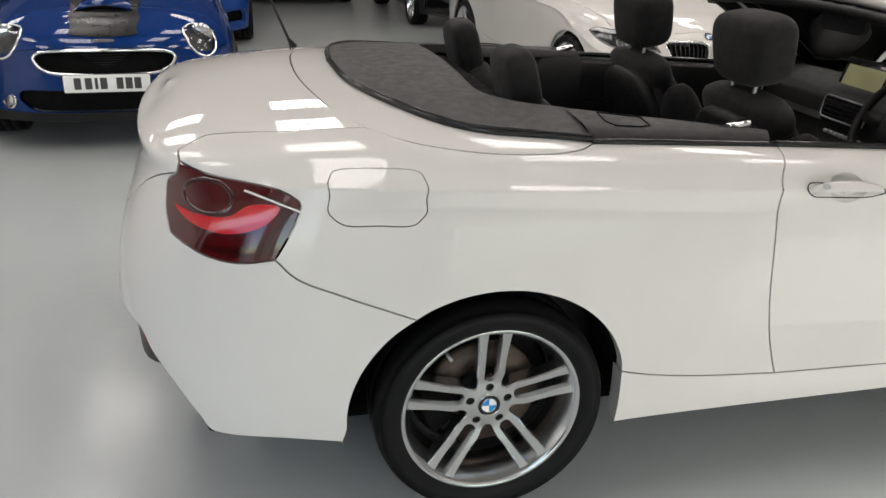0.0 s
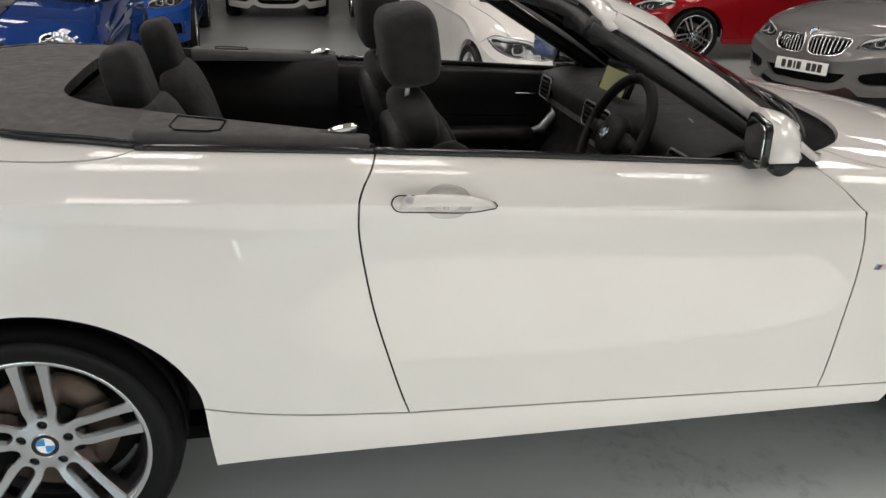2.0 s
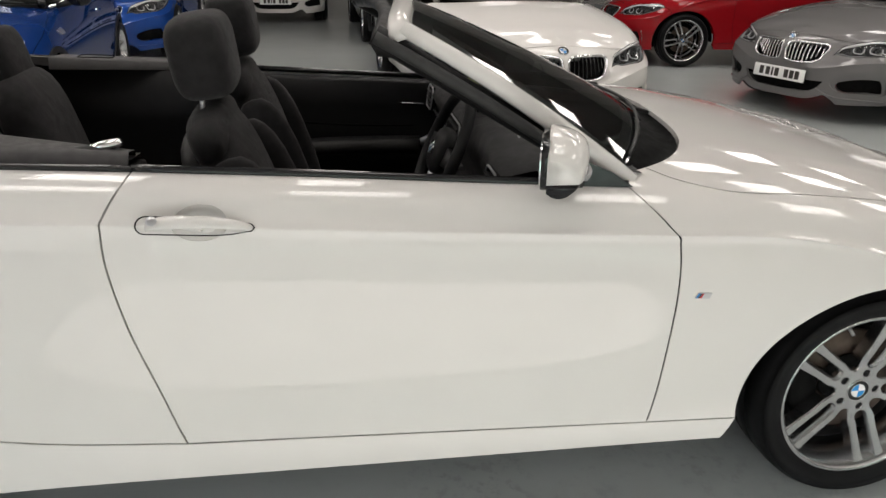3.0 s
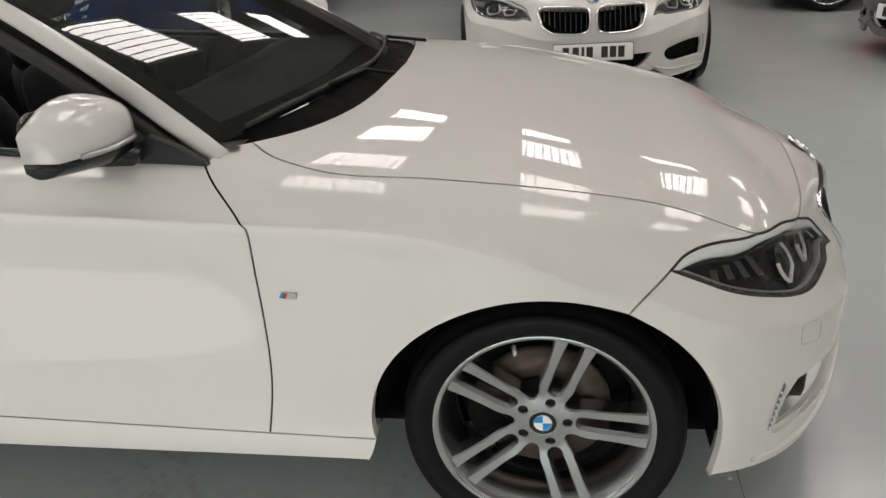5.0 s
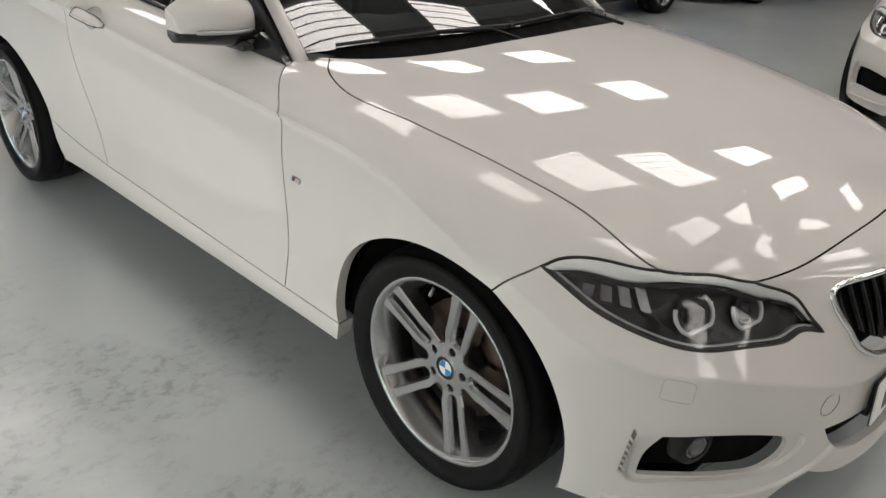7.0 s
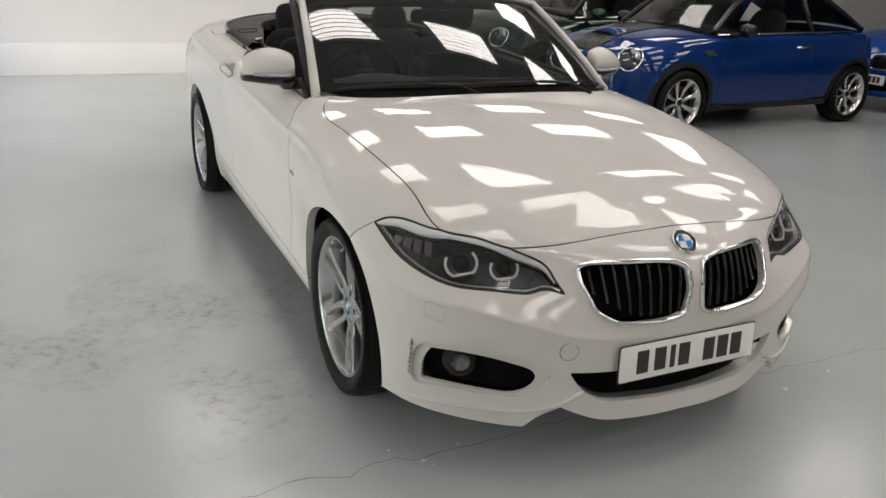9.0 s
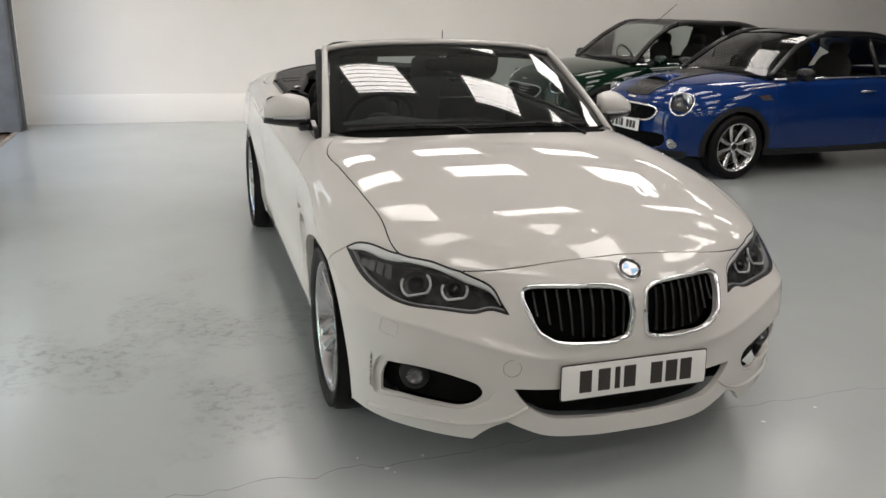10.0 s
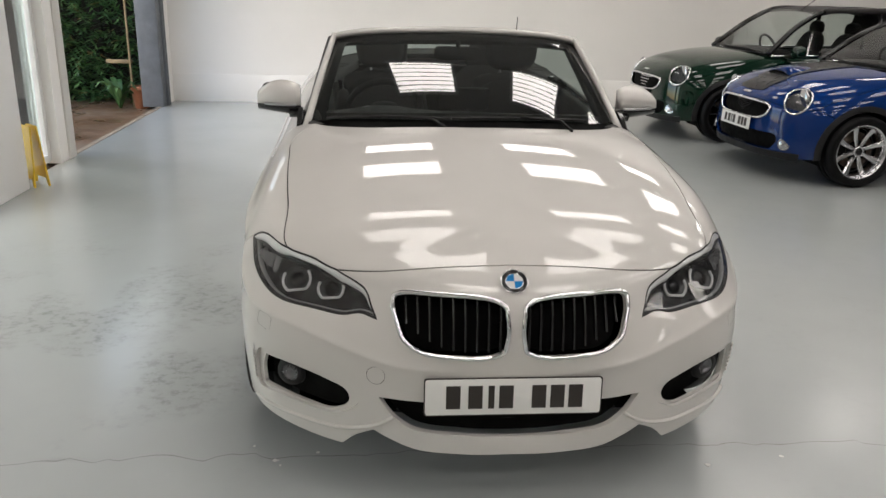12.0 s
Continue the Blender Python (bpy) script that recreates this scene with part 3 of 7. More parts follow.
# the side wall with its roller shutter opening and glazed door
wall = bmesh.new()
for x0, x1, z0, z1 in ((-5.42, -5.05, 0, HIGH), (-5.05, -1.72, 2.9, HIGH), (-1.72, -1.42, 0, HIGH), (-1.42, -0.55, 2.3, HIGH), (-0.55, 0.3, 0, HIGH), (0.3, 9.3, 0, 0.06), (0.3, 9.3, 0.95, HIGH), (9.3, X1, 0, HIGH)):
    box(x0, x1, Y0 - 0.28, Y0, z0, z1, bm=wall)
setting("wall_side", wall, WALL_MAT, "white painted wall with a shutter opening", "wall")

LAMP_ON = glow("rooflight_sheet", (1.0, 0.935, 0.885), LAMP_GLOW)
LAMP_BODY = plain("white_frame", (0.72, 0.72, 0.71), 0.45)


def rooflight(m):
    """A translucent corrugated sheet in a frame under the ceiling, its waves across the room."""
    t = thing("rooflight", "glowing corrugated rooflight sheet in a white frame", "rooflight", m, "rooflights in the ceiling")
    bm = bmesh.new()
    for x0, x1, y0, y1 in ((-0.46, -0.41, -0.62, 0.62), (0.41, 0.46, -0.62, 0.62), (-0.41, 0.41, -0.62, -0.57), (-0.41, 0.41, 0.57, 0.62)):
        box(x0, x1, y0, y1, -0.06, 0.0, bm=bm)
    part("frame", bm, LAMP_BODY, t)
    rows = [[(-0.41 + 0.82 * k / 56, y, -0.03 + 0.012 * math.cos(2 * math.pi * 7 * k / 56)) for k in range(57)] for y in (-0.57, 0.57)]
    bm = bmesh.new()
    vs = [[bm.verts.new(p) for p in r] for r in rows]
    for k in range(56):
        bm.faces.new((vs[0][k], vs[1][k], vs[1][k + 1], vs[0][k + 1])).smooth = True
    part("sheet", bm, LAMP_ON, t, "translucent glowing corrugated sheet")
    for k in range(7):
        x = -0.41 + 0.82 * (k + 0.5) / 7
        part("sheet_rib", box(x - 0.009, x + 0.009, -0.57, 0.57, -0.052, -0.046), LAMP_BODY, t)
    return t


first = None
for ix in range(8):
    for iy in range(4):
        m = pose(-4.45 + 2.05 * ix, -0.35 + 2.35 * iy, HIGH)
        first = copy_thing(first, m) if first else rooflight(m)

# unseen low windows, added behind the camera's way to light the car's side


def glazed(name, label, x0, x1, z0, z1, bars, energy):
    """A glazed opening in the side wall: frame, mullions, panes, and the sky's light in the opening."""
    w = thing(name, label, "window", pose(0, Y0 - 0.12, 0))
    tagged(w, kind="structure")
    bm = bmesh.new()
    for a, b, c, d in ((x0, x1, z0, z0 + 0.06), (x0, x1, z1 - 0.06, z1), (x0, x0 + 0.06, z0 + 0.06, z1 - 0.06), (x1 - 0.06, x1, z0 + 0.06, z1 - 0.06)):
        box(a, b, -0.04, 0.04, c, d, bm=bm)
    part("window_frame", bm, LAMP_BODY, w)
    for k in range(bars + 1):
        a, b = x0 + 0.06 + (x1 - x0 - 0.12) * k / (bars + 1), x0 + 0.06 + (x1 - x0 - 0.12) * (k + 1) / (bars + 1)
        p = part("pane", box(a + 0.02, b - 0.02, -0.008, 0.008, z0 + 0.06, z1 - 0.06), GLASS if bars else CAR_GLASS, w)
        p.visible_shadow = False
        if k:
            part("mullion", box(a - 0.02, a + 0.02, -0.04, 0.04, z0 + 0.06, z1 - 0.06), LAMP_BODY, w)
    lamp = bpy.data.lights.new("sky_light", "AREA")
    lamp.shape, lamp.size, lamp.size_y, lamp.energy, lamp.color = "RECTANGLE", x1 - x0, z1 - z0, energy, (1.0, 0.985, 0.945)
    ob = new("sky_light", lamp)
    ob.matrix_world = look(((x0 + x1) / 2, Y0 - 0.20, (z0 + z1) / 2), ((x0 + x1) / 2, 0, (z0 + z1) / 2 - 0.01))
    return w


# both windows are added to brighten the car's lower side; the door is real
glazed("fill_window_1", "unseen white framed window added as fill light", 0.3, 3.3, 0.06, 0.95, 1, FILL_LIGHT[0])
glazed("fill_window_2", "unseen wide white framed window added as fill light", 3.3, 9.3, 0.06, 0.95, 3, FILL_LIGHT[1])
glazed("door_1", "white framed glazed entrance door", -1.42, -0.55, 0.02, 2.3, 0, 24.0)

# ---- the shutter opening and what lies outside ----
lamp = bpy.data.lights.new("shutter_sky", "AREA")
lamp.shape, lamp.size, lamp.size_y, lamp.energy, lamp.color = "RECTANGLE", 3.4, 0.55, SHUTTER_LIGHT, (0.93, 0.98, 1.0)
new("shutter_sky", lamp).matrix_world = look((-3.5, Y0 - 0.14, 2.58), (-3.6, 0.0, 0.9))
STEEL_GREY = plain("shutter_steel", (0.17, 0.18, 0.195), 0.5, 0.3, vary=0.15)
DIRTY_WHITE = wall_material("dirty_white", (0.66, 0.64, 0.60))
setting("trim_shutter_guide", box(-5.04, -4.80, Y0 - 0.24, Y0 + 0.02, 0.0, 2.9, 0.01), STEEL_GREY, "grey steel shutter guide rail", "shutter guide")
for k, dx in enumerate((0.02, 0.055)):
    setting("trim_guide_edge", box(-5.10 + dx * 2, -5.075 + dx * 2, Y0 - 0.02, Y0 + 0.05, 0.0, 3.0, 0.004), STEEL_GREY, "thin steel guide edge", "shutter guide")
setting("trim_jamb", box(-1.74, -1.60, Y0 - 0.27, Y0 + 0.02, 0.0, 3.0, 0.008), DIRTY_WHITE, "scuffed white painted door jamb", "door jamb")
setting("trim_threshold", box(-4.8, -1.7, Y0 - 0.06, Y0 - 0.01, -0.02, 0.006), plain("worn_edge", (0.30, 0.25, 0.19), 0.8, vary=0.4, scale=40), "worn pale threshold edge", "threshold")


def wet_concrete():
    n = Nodes("wet_concrete").set(Roughness=0.35)
    n.to("Base Color", n.ramp(n.noise(1.2, 8, 0.65, world_space=True), (0.3, (0.10, 0.055, 0.028)), (0.5, (0.16, 0.10, 0.06)), (0.7, (0.20, 0.165, 0.125))))
    n.to("Roughness", n.ramp(n.noise(2.0, 5, world_space=True), (0.35, 0.12), (0.65, 0.7)))
    n.bump(n.noise(30, 6, world_space=True), 0.4, 0.006)
    return n.mat


setting("ground", box(-60, 60, -90, Y0 - 0.02, -0.3, -0.03), wet_concrete(), "wet brown concrete yard", "ground")

LEAF = Nodes("hedge_leaf")
LEAF.set(Roughness=0.5)
g = LEAF.node("ShaderNodeNewGeometry")
LEAF.to("Base Color", LEAF.ramp(g.outputs["Random Per Island"], (0.0, (0.014, 0.042, 0.014)), (0.5, (0.045, 0.115, 0.035)), (0.93, (0.095, 0.19, 0.06)), (1.0, (0.16, 0.10, 0.035))))
LEAF = LEAF.mat
rng = np.random.default_rng(4)


def hedge():
    """Sprays of small pointed leaves over a mass of dark stems."""
    verts, faces = [], []
    for k in range(3200):
        y = rng.uniform(-8.5, -3.35)
        z = rng.uniform(0.02, 3.4)
        x = -5.30 - 0.22 * math.sin(y * 2.6) * math.sin(z * 2.3 + y) - abs(rng.normal(0, 0.20)) - 0.06 * z
        d = np.array([1.0 + rng.normal(0, 0.3), rng.normal(0, 0.5), -0.35 + rng.normal(0, 0.5)])
        d /= np.linalg.norm(d)
        side = np.cross(d, (0, 0, 1))
        side /= np.linalg.norm(side) + 1e-6
        up = np.cross(side, d)
        base = np.array([x, y, z])
        for q in range(7):
            o = base + d * 0.035 * q
            s = (-1 if q % 2 else 1)
            tip = o + (side * s * 0.8 + d * 0.7 + up * rng.normal(0, 0.25)) * 0.105
            w = d * 0.024 + up * 0.006
            n = len(verts)
            verts += [o - w, o + w, tip]
            mid = (o + tip) / 2
            faces.append((n, n + 1, n + 2))
    return verts, faces


hv, hf = hedge()
hd = new("hedge", mesh_from("hedge", hv, hf, LEAF, smooth=False))
tagged(hd, "dense dark green evergreen hedge in the yard", "hedge", kind="stuff")
bm = bmesh.new()
for k in range(40):
    y = -8.4 + 0.128 * k + rng.uniform(-0.05, 0.05)
    tube([(-5.75 + rng.uniform(-0.1, 0.1), y, -0.05), (-5.7, y + rng.uniform(-0.2, 0.2), 1.6), (-5.75, y + rng.uniform(-0.3, 0.3), 3.5)], [0.03, 0.022, 0.008], 6, bm=bm)
box(-6.05, -5.95, -8.6, -3.3, -0.05, 3.5, bm=bm)
st = part("hedge_stems", bm, plain("hedge_bark", (0.02, 0.016, 0.012), 0.9), hd)
fence = thing("rail_fence", "weathered wooden rail fence before the hedge", "fence", pose(-4.98, -3.52, -0.03, 0, 0, 90))
WOOD = plain("old_wood", (0.30, 0.22, 0.12), 0.8, vary=0.35, grain=0.4, scale=30)
part("post", box(-0.012, 0.012, -0.012, 0.012, 0.0, 1.7, 0.003), WOOD, fence)
part("rail", box(-0.30, 0.02, 0.012, 0.03, 0.55, 0.60, 0.004), WOOD, fence)
pot = thing("plant_pot", "terracotta pot by the hedge", "plant pot", pose(-4.93, -3.40, -0.03))
part("pot", lathe([(0.0, 0.0), (0.085, 0.0), (0.12, 0.24), (0.135, 0.24), (0.135, 0.28), (0.115, 0.28), (0.10, 0.22), (0.0, 0.22)], 24, "z"), plain("terracotta", (0.42, 0.16, 0.08), 0.8, vary=0.25), pot)
fern = new("fern")
tagged(fern, "low green fern at the hedge foot", "plant")
fern.matrix_basis = pose(-4.88, -3.66, -0.03)
bm = bmesh.new()
for k in range(26):
    a = rng.uniform(0, 6.28)
    l = rng.uniform(0.22, 0.38)
    prev = None
    for q in range(7):
        f = q / 6
        p = Vector((math.cos(a) * l * f, math.sin(a) * l * f, 0.30 * math.sin(f * 2.2) * l / 0.3))
        w = 0.035 * math.sin(math.pi * min(1, 0.15 + 0.85 * f)) + 0.002
        s = Vector((-math.sin(a), math.cos(a), 0)) * w
        pair = (bm.verts.new(p - s), bm.verts.new(p + s))
        if prev:
            bm.faces.new((prev[0], prev[1], pair[1], pair[0]))
        prev = pair
part("fronds", bm, LEAF, fern)

# white partition and a folded yellow floor sign by the glazed door
box_mat = wall_material("partition_white", (0.80, 0.80, 0.79))
pt = thing("partition", "plain white display partition", "partition", pose(0, 0, 0))
part("board", box(-0.52, 0.28, Y0 + 0.02, Y0 + 0.10, 0.0, 2.6, 0.006), box_mat, pt)
YELLOW = plain("yellow_plastic", (0.72, 0.46, 0.02), 0.4)
sign = thing("floor_sign", "folded yellow plastic wet floor sign", "floor sign", pose(-0.66, Y0 + 0.09, 0, 0, 0, 45))
for s in (-1, 1):
    leg = bmesh.new()
    prism([(-0.12, 0.0), (-0.10, 0.0), (-0.085, 0.06), (0.085, 0.06), (0.10, 0.0), (0.12, 0.0), (0.085, 0.46), (-0.085, 0.46)], 0.012, pose(0, 0.055 * s, 0.0, 90 + 4 * s, 0, 0), bm=leg)
    part("sign_leaf", leg, YELLOW, sign)
    part("sign_mark", box(-0.05, 0.05, -0.002, 0.002, 0.24, 0.34), INK, sign).matrix_basis = pose(0, 0.062 * s if s > 0 else -0.05, 0, 4 * s, 0, 0)

# the long crack across the floor and scuffs of bare concrete
CRACK = plain("crack_dirt", (0.17, 0.165, 0.16), 0.9)
rr = random.Random(3)
pts, y, x = [], Y0 + 0.05, 3.17
while y < 6.0:
    pts.append((x, y))
    y += rr.uniform(0.02, 0.07)
    x = 3.185 + 0.55 * (x - 3.185) + rr.uniform(-0.018, 0.018)
bm = bmesh.new()
prev = None
for k, (x, y) in enumerate(pts):
    w = 0.0007 + 0.0014 * rr.random()
    pair = (bm.verts.new((x - w, y, 0.0008)), bm.verts.new((x + w, y, 0.0008)))
    if prev:
        bm.faces.new((prev[0], prev[1], pair[1], pair[0]))
    prev = pair
tagged(part("floor_crack", bm, CRACK, None), "thin dark crack across the floor", "crack", kind="structure")
CHIP = plain("paint_chip", (0.62, 0.62, 0.60), 0.8)
for k, (cx, cy, r) in enumerate(((3.12, -0.82, 0.006), (3.21, -0.74, 0.010), (3.24, -0.72, 0.005), (3.17, -0.60, 0.007), (3.26, 1.0, 0.008), (3.30, 0.72, 0.009))):
    shape = [(cx + r * rr.uniform(0.5, 1.3) * math.cos(2 * math.pi * q / 9), cy + r * rr.uniform(0.5, 1.6) * math.sin(2 * math.pi * q / 9)) for q in range(8)]
    tagged(part("paint_chip", prism(shape, 0.0012, Matrix.Identity(4)), CHIP, None), "flaked pale patch beside the floor crack", "paint chip", "flakes along the crack")


# ---- wheels ----
def spoke(bm, a, side, r0=0.050, r1=0.222, w0=0.031, w1=0.039, spread0=0.028, spread1=0.040, y0=-0.070, y1=-0.088, thick=0.030):
    secs = []
    c, s = math.cos(a), math.sin(a)
    for k in range(7):
        f = k / 6
        r = r0 + (r1 - r0) * f
        off = side * (spread0 + (spread1 - spread0) * f ** 0.8)
        w = w0 + (w1 - w0) * f ** 1.5
        y = y0 + (y1 - y0) * f + 0.012 * math.sin(math.pi * f)
        ring = []
        # the face falls towards the slot between the pair
        for q, h in ((-0.5, 1.0), (-0.5, 0.42), (-0.34, 0.16), (0.10, 0.0), (0.36, 0.03), (0.5, 0.22), (0.5, 1.0)):
            t = off + q * w * (side or 1)
            ring.append((r * c - t * s, y + h * thick, r * s + t * c))
        secs.append(ring)
    return loft(secs, True, bm)


@functools.lru_cache(None)
def twin_spokes(rim, mat):
    """Five pairs of flat-faced spokes round a hub, with a bevelled slot in each pair and a hole for each bolt; outer face at -y."""
    from mathutils.geometry import delaunay_2d_cdt
    k_r = rim / 0.241
    turned = lambda pts, a: [(r * math.cos(a) - t * math.sin(a), r * math.sin(a) + t * math.cos(a)) for r, t in pts]
    polar = lambda deg, r: (r * math.cos(radians(deg)), r * math.sin(radians(deg)))
    half = [polar(-36, 0.066), polar(-31, 0.0675), polar(-26.5, 0.076), (0.094, -0.0395), (0.13, -0.0395), (0.17, -0.0415), (0.205, -0.0445)]
    tip = [(0.2345, -0.048), (0.2345, -0.048), (0.2365, 0.0), (0.2345, 0.048), (0.2345, 0.048)]
    star, loops = [], []
    for k in range(5):
        star += turned([(r * k_r, t) for r, t in half + tip + [(r, -t) for r, t in half[:0:-1]]], radians(72 * k))
    loops.append((spline2(star, 0.006, True), 0.0030, 0.0040, 1))
    for k in range(5):
        a = radians(72 * k)
        slot = [(0.079 + 0.0105 * (1 - math.cos(q)), 0.0125 * math.sin(q)) for q in np.linspace(-1.4, 1.4, 9)] + [(0.120, 0.0135), (0.160, 0.0140), (0.200, 0.0145), (0.226, 0.0148), (0.226, -0.0148), (0.200, -0.0145), (0.160, -0.0140), (0.120, -0.0135)]
        loops.append((np.array(turned([(r * k_r, t) for r, t in slot], a)), 0.0060, 0.012, -1))
        loops.append((np.array(turned([(0.055 + 0.0105 * math.cos(q), 0.0105 * math.sin(q)) for q in np.linspace(0, 2 * math.pi, 14, endpoint=False)], a)), 0.0016, 0.003, -1))
    front = lambda p: np.interp(np.linalg.norm(p, axis=-1) / k_r, [0, 0.045, 0.072, 0.12, 0.18, 0.237], [-0.073, -0.073, -0.070, -0.079, -0.087, -0.095])
    verts, faces, caps, edges = [], [], [], []
    for loop, inset, drop, sign in loops:
        area = 0.5 * np.sum(loop[:, 0] * np.roll(loop[:, 1], -1) - np.roll(loop[:, 0], -1) * loop[:, 1])
        t = np.roll(loop, -1, 0) - np.roll(loop, 1, 0)
        t /= np.linalg.norm(t, axis=1, keepdims=True) + 1e-12
        way = np.stack([-t[:, 1], t[:, 0]], 1) * (1 if area > 0 else -1) * sign
        top, n, s0 = loop + way * inset, len(loop), len(verts)
        c0 = len(caps)
        caps += [tuple(p) for p in top]
        edges += [(c0 + k, c0 + (k + 1) % n) for k in range(n)]
        rings = [(top, front(top)), (loop, front(loop) + drop), (loop, front(loop) + 0.045)]
        for xy, y in rings:
            verts += [(p[0], h, p[1]) for p, h in zip(xy, y)]
        for q in range(2):
            for k in range(n):
                faces.append((s0 + q * n + k, s0 + q * n + (k + 1) % n, s0 + (q + 1) * n + (k + 1) % n, s0 + (q + 1) * n + k))
    outer = np.array(caps[: len(loops[0][0])])
    grid = np.array([(x, z) for x in np.arange(-0.24, 0.24, 0.011) for z in np.arange(-0.24, 0.24, 0.011)])
    ok = inside(grid, outer)
    c = len(outer)
    holes = []
    for loop, *_ in loops[1:]:
        holes.append(np.array(caps[c : c + len(loop)]))
        c += len(loop)
        ok &= ~inside(grid, holes[-1])
    grid = grid[ok]
    border = np.array(caps)
    grid = [tuple(g) for g in grid if ((border - g) ** 2).sum(1).min() > 0.005**2]
    v2, _, f2, *_ = delaunay_2d_cdt([Vector(p) for p in caps + grid], edges, [], 0, 1e-7)
    xy = np.array([tuple(v) for v in v2])
    mid = np.array([xy[list(f)].mean(0) for f in f2])
    ok = inside(mid, outer)
    for hole in holes:
        ok &= ~inside(mid, hole)
    s0 = len(verts)
    verts += [(p[0], h, p[1]) for p, h in zip(xy, front(xy))]
    faces += [tuple(s0 + i for i in f) for f, k in zip(f2, ok) if k]
    bm = bmesh.new()
    vs = [bm.verts.new(v) for v in verts]
    for f in faces:
        bm.faces.new([vs[i] for i in f])
    bmesh.ops.remove_doubles(bm, verts=bm.verts, dist=1e-6)
    bmesh.ops.recalc_face_normals(bm, faces=bm.faces)
    smooth(bm, 22)
    me = bpy.data.meshes.new("spokes")
    bm.to_mesh(me)
    bm.free()
    me.materials.append(mat)
    return me


def wheel(parent, m, angle=90, radius=0.318, rim=0.241, style="double", tyre_w=0.112, flip=1, finish=None, badge=True):
    """A road wheel that turns about y, its outer face at -y."""
    w = new("wheel")
    w.parent = parent
    w.matrix_basis = m
    tread = radius
    part("tyre", lathe([(rim - 0.004, -0.098), (rim + 0.012, -0.112), (rim + 0.04, -0.120), (rim + 0.062, -0.119), (tread - 0.018, -0.113), (tread - 0.006, -0.100), (tread - 0.001, -0.07), (tread, -0.035), (tread - 0.007, -0.033), (tread - 0.007, -0.027), (tread, -0.025), (tread, 0.025), (tread - 0.007, 0.027), (tread - 0.007, 0.033), (tread, 0.035), (tread - 0.006, 0.095), (rim + 0.06, 0.115), (rim + 0.01, 0.108), (rim - 0.004, 0.098)], 72), TYRE, w, "black tyre")
    silver = finish or SILVER
    part("barrel", lathe([(rim - 0.006, 0.10), (rim - 0.014, 0.06), (rim - 0.036, 0.03), (rim - 0.036, 0.005)], 72), BARREL, w)
    part("rim", lathe([(rim - 0.036, 0.005), (rim - 0.033, -0.03), (rim - 0.024, -0.066), (rim - 0.012, -0.090), (rim - 0.007, -0.099), (rim - 0.002, -0.106), (rim + 0.005, -0.108), (rim + 0.010, -0.104), (rim + 0.008, -0.096)], 72), silver, w, "silver alloy rim")
    spokes = bmesh.new()
    n = 5
    if style == "double":
        spokes.free()
        face = part("spokes", twin_spokes(rim, silver), silver, w)
        face.matrix_basis = pose(0, 0, 0, 0, -angle, 0)
    elif style == "multi":
        for k in range(8):
            a = radians(angle + 45 * k)
            spoke(spokes, a, 0, r0=0.045, r1=rim - 0.012, w0=0.034, w1=0.052, spread0=0, spread1=0, y0=-0.06, y1=-0.090)
    else:
        for k in range(n):
            a = radians(angle + 72 * k)
            for side in (-1, 1):
                spoke(spokes, a, side, r1=rim - 0.012, w0=0.022, w1=0.024, spread0=0.016, spread1=0.052)
    if style != "double":
        bmesh.ops.recalc_face_normals(spokes, faces=spokes.faces)
        part("spokes", smooth(spokes, 24), silver, w)
        part("hub", lathe([(0.0, -0.0715), (0.034, -0.0715), (0.036, -0.073), (0.040, -0.073), (0.046, -0.068), (0.050, -0.060), (0.052, -0.045), (0.052, 0.0)], 40), silver, w)
    part("hub_plate", lathe([(0.0, -0.038), (0.085, -0.038), (0.088, -0.02)], 36), LINER, w)
    for k in range(5):
        a = radians(angle + 72 * k)
        part("wheel_bolt", lathe([(0.0, -0.055), (0.009, -0.055), (0.0105, -0.053), (0.0115, -0.045)], 10), DARK, w).matrix_basis = Matrix.Translation((0.055 * math.cos(a), -0.004, 0.055 * math.sin(a)))
    if badge:
        roundel(w, Matrix.Translation((0, -0.0735, 0)) @ pose(0, 0, 0, 90, 0, 0), 0.033)
    else:
        part("hub_cap", lathe([(0.0, -0.076), (0.026, -0.075), (0.030, -0.072)], 24), GLOSS_BLACK, w)
    part("brake_disc", lathe([(0.072, -0.004), (0.074, -0.012), (0.155, -0.012), (0.156, 0.008)], 48), STEEL, w, "worn steel brake disc")
    part("disc_bell", lathe([(0.0, -0.030), (0.066, -0.030), (0.074, -0.012)], 36), RUST, w, "rusty disc hub")
    cal = lathe([(0.10, -0.03), (0.17, -0.03), (0.175, -0.02), (0.175, 0.04), (0.10, 0.04)], 12, arc=(radians(150), radians(215)), closed=True)
    part("brake_caliper", cal, LINER, w)
    va = radians(angle + 36)
    part("valve", tube([(0.205 * math.cos(va), -0.062, 0.205 * math.sin(va)), (0.190 * math.cos(va), -0.080, 0.190 * math.sin(va))], 0.005, 8), SATIN, w)
    part("back_plate", lathe([(0.0, 0.03), (0.19, 0.03), (0.20, 0.05)], 32), LINER, w)
    return w


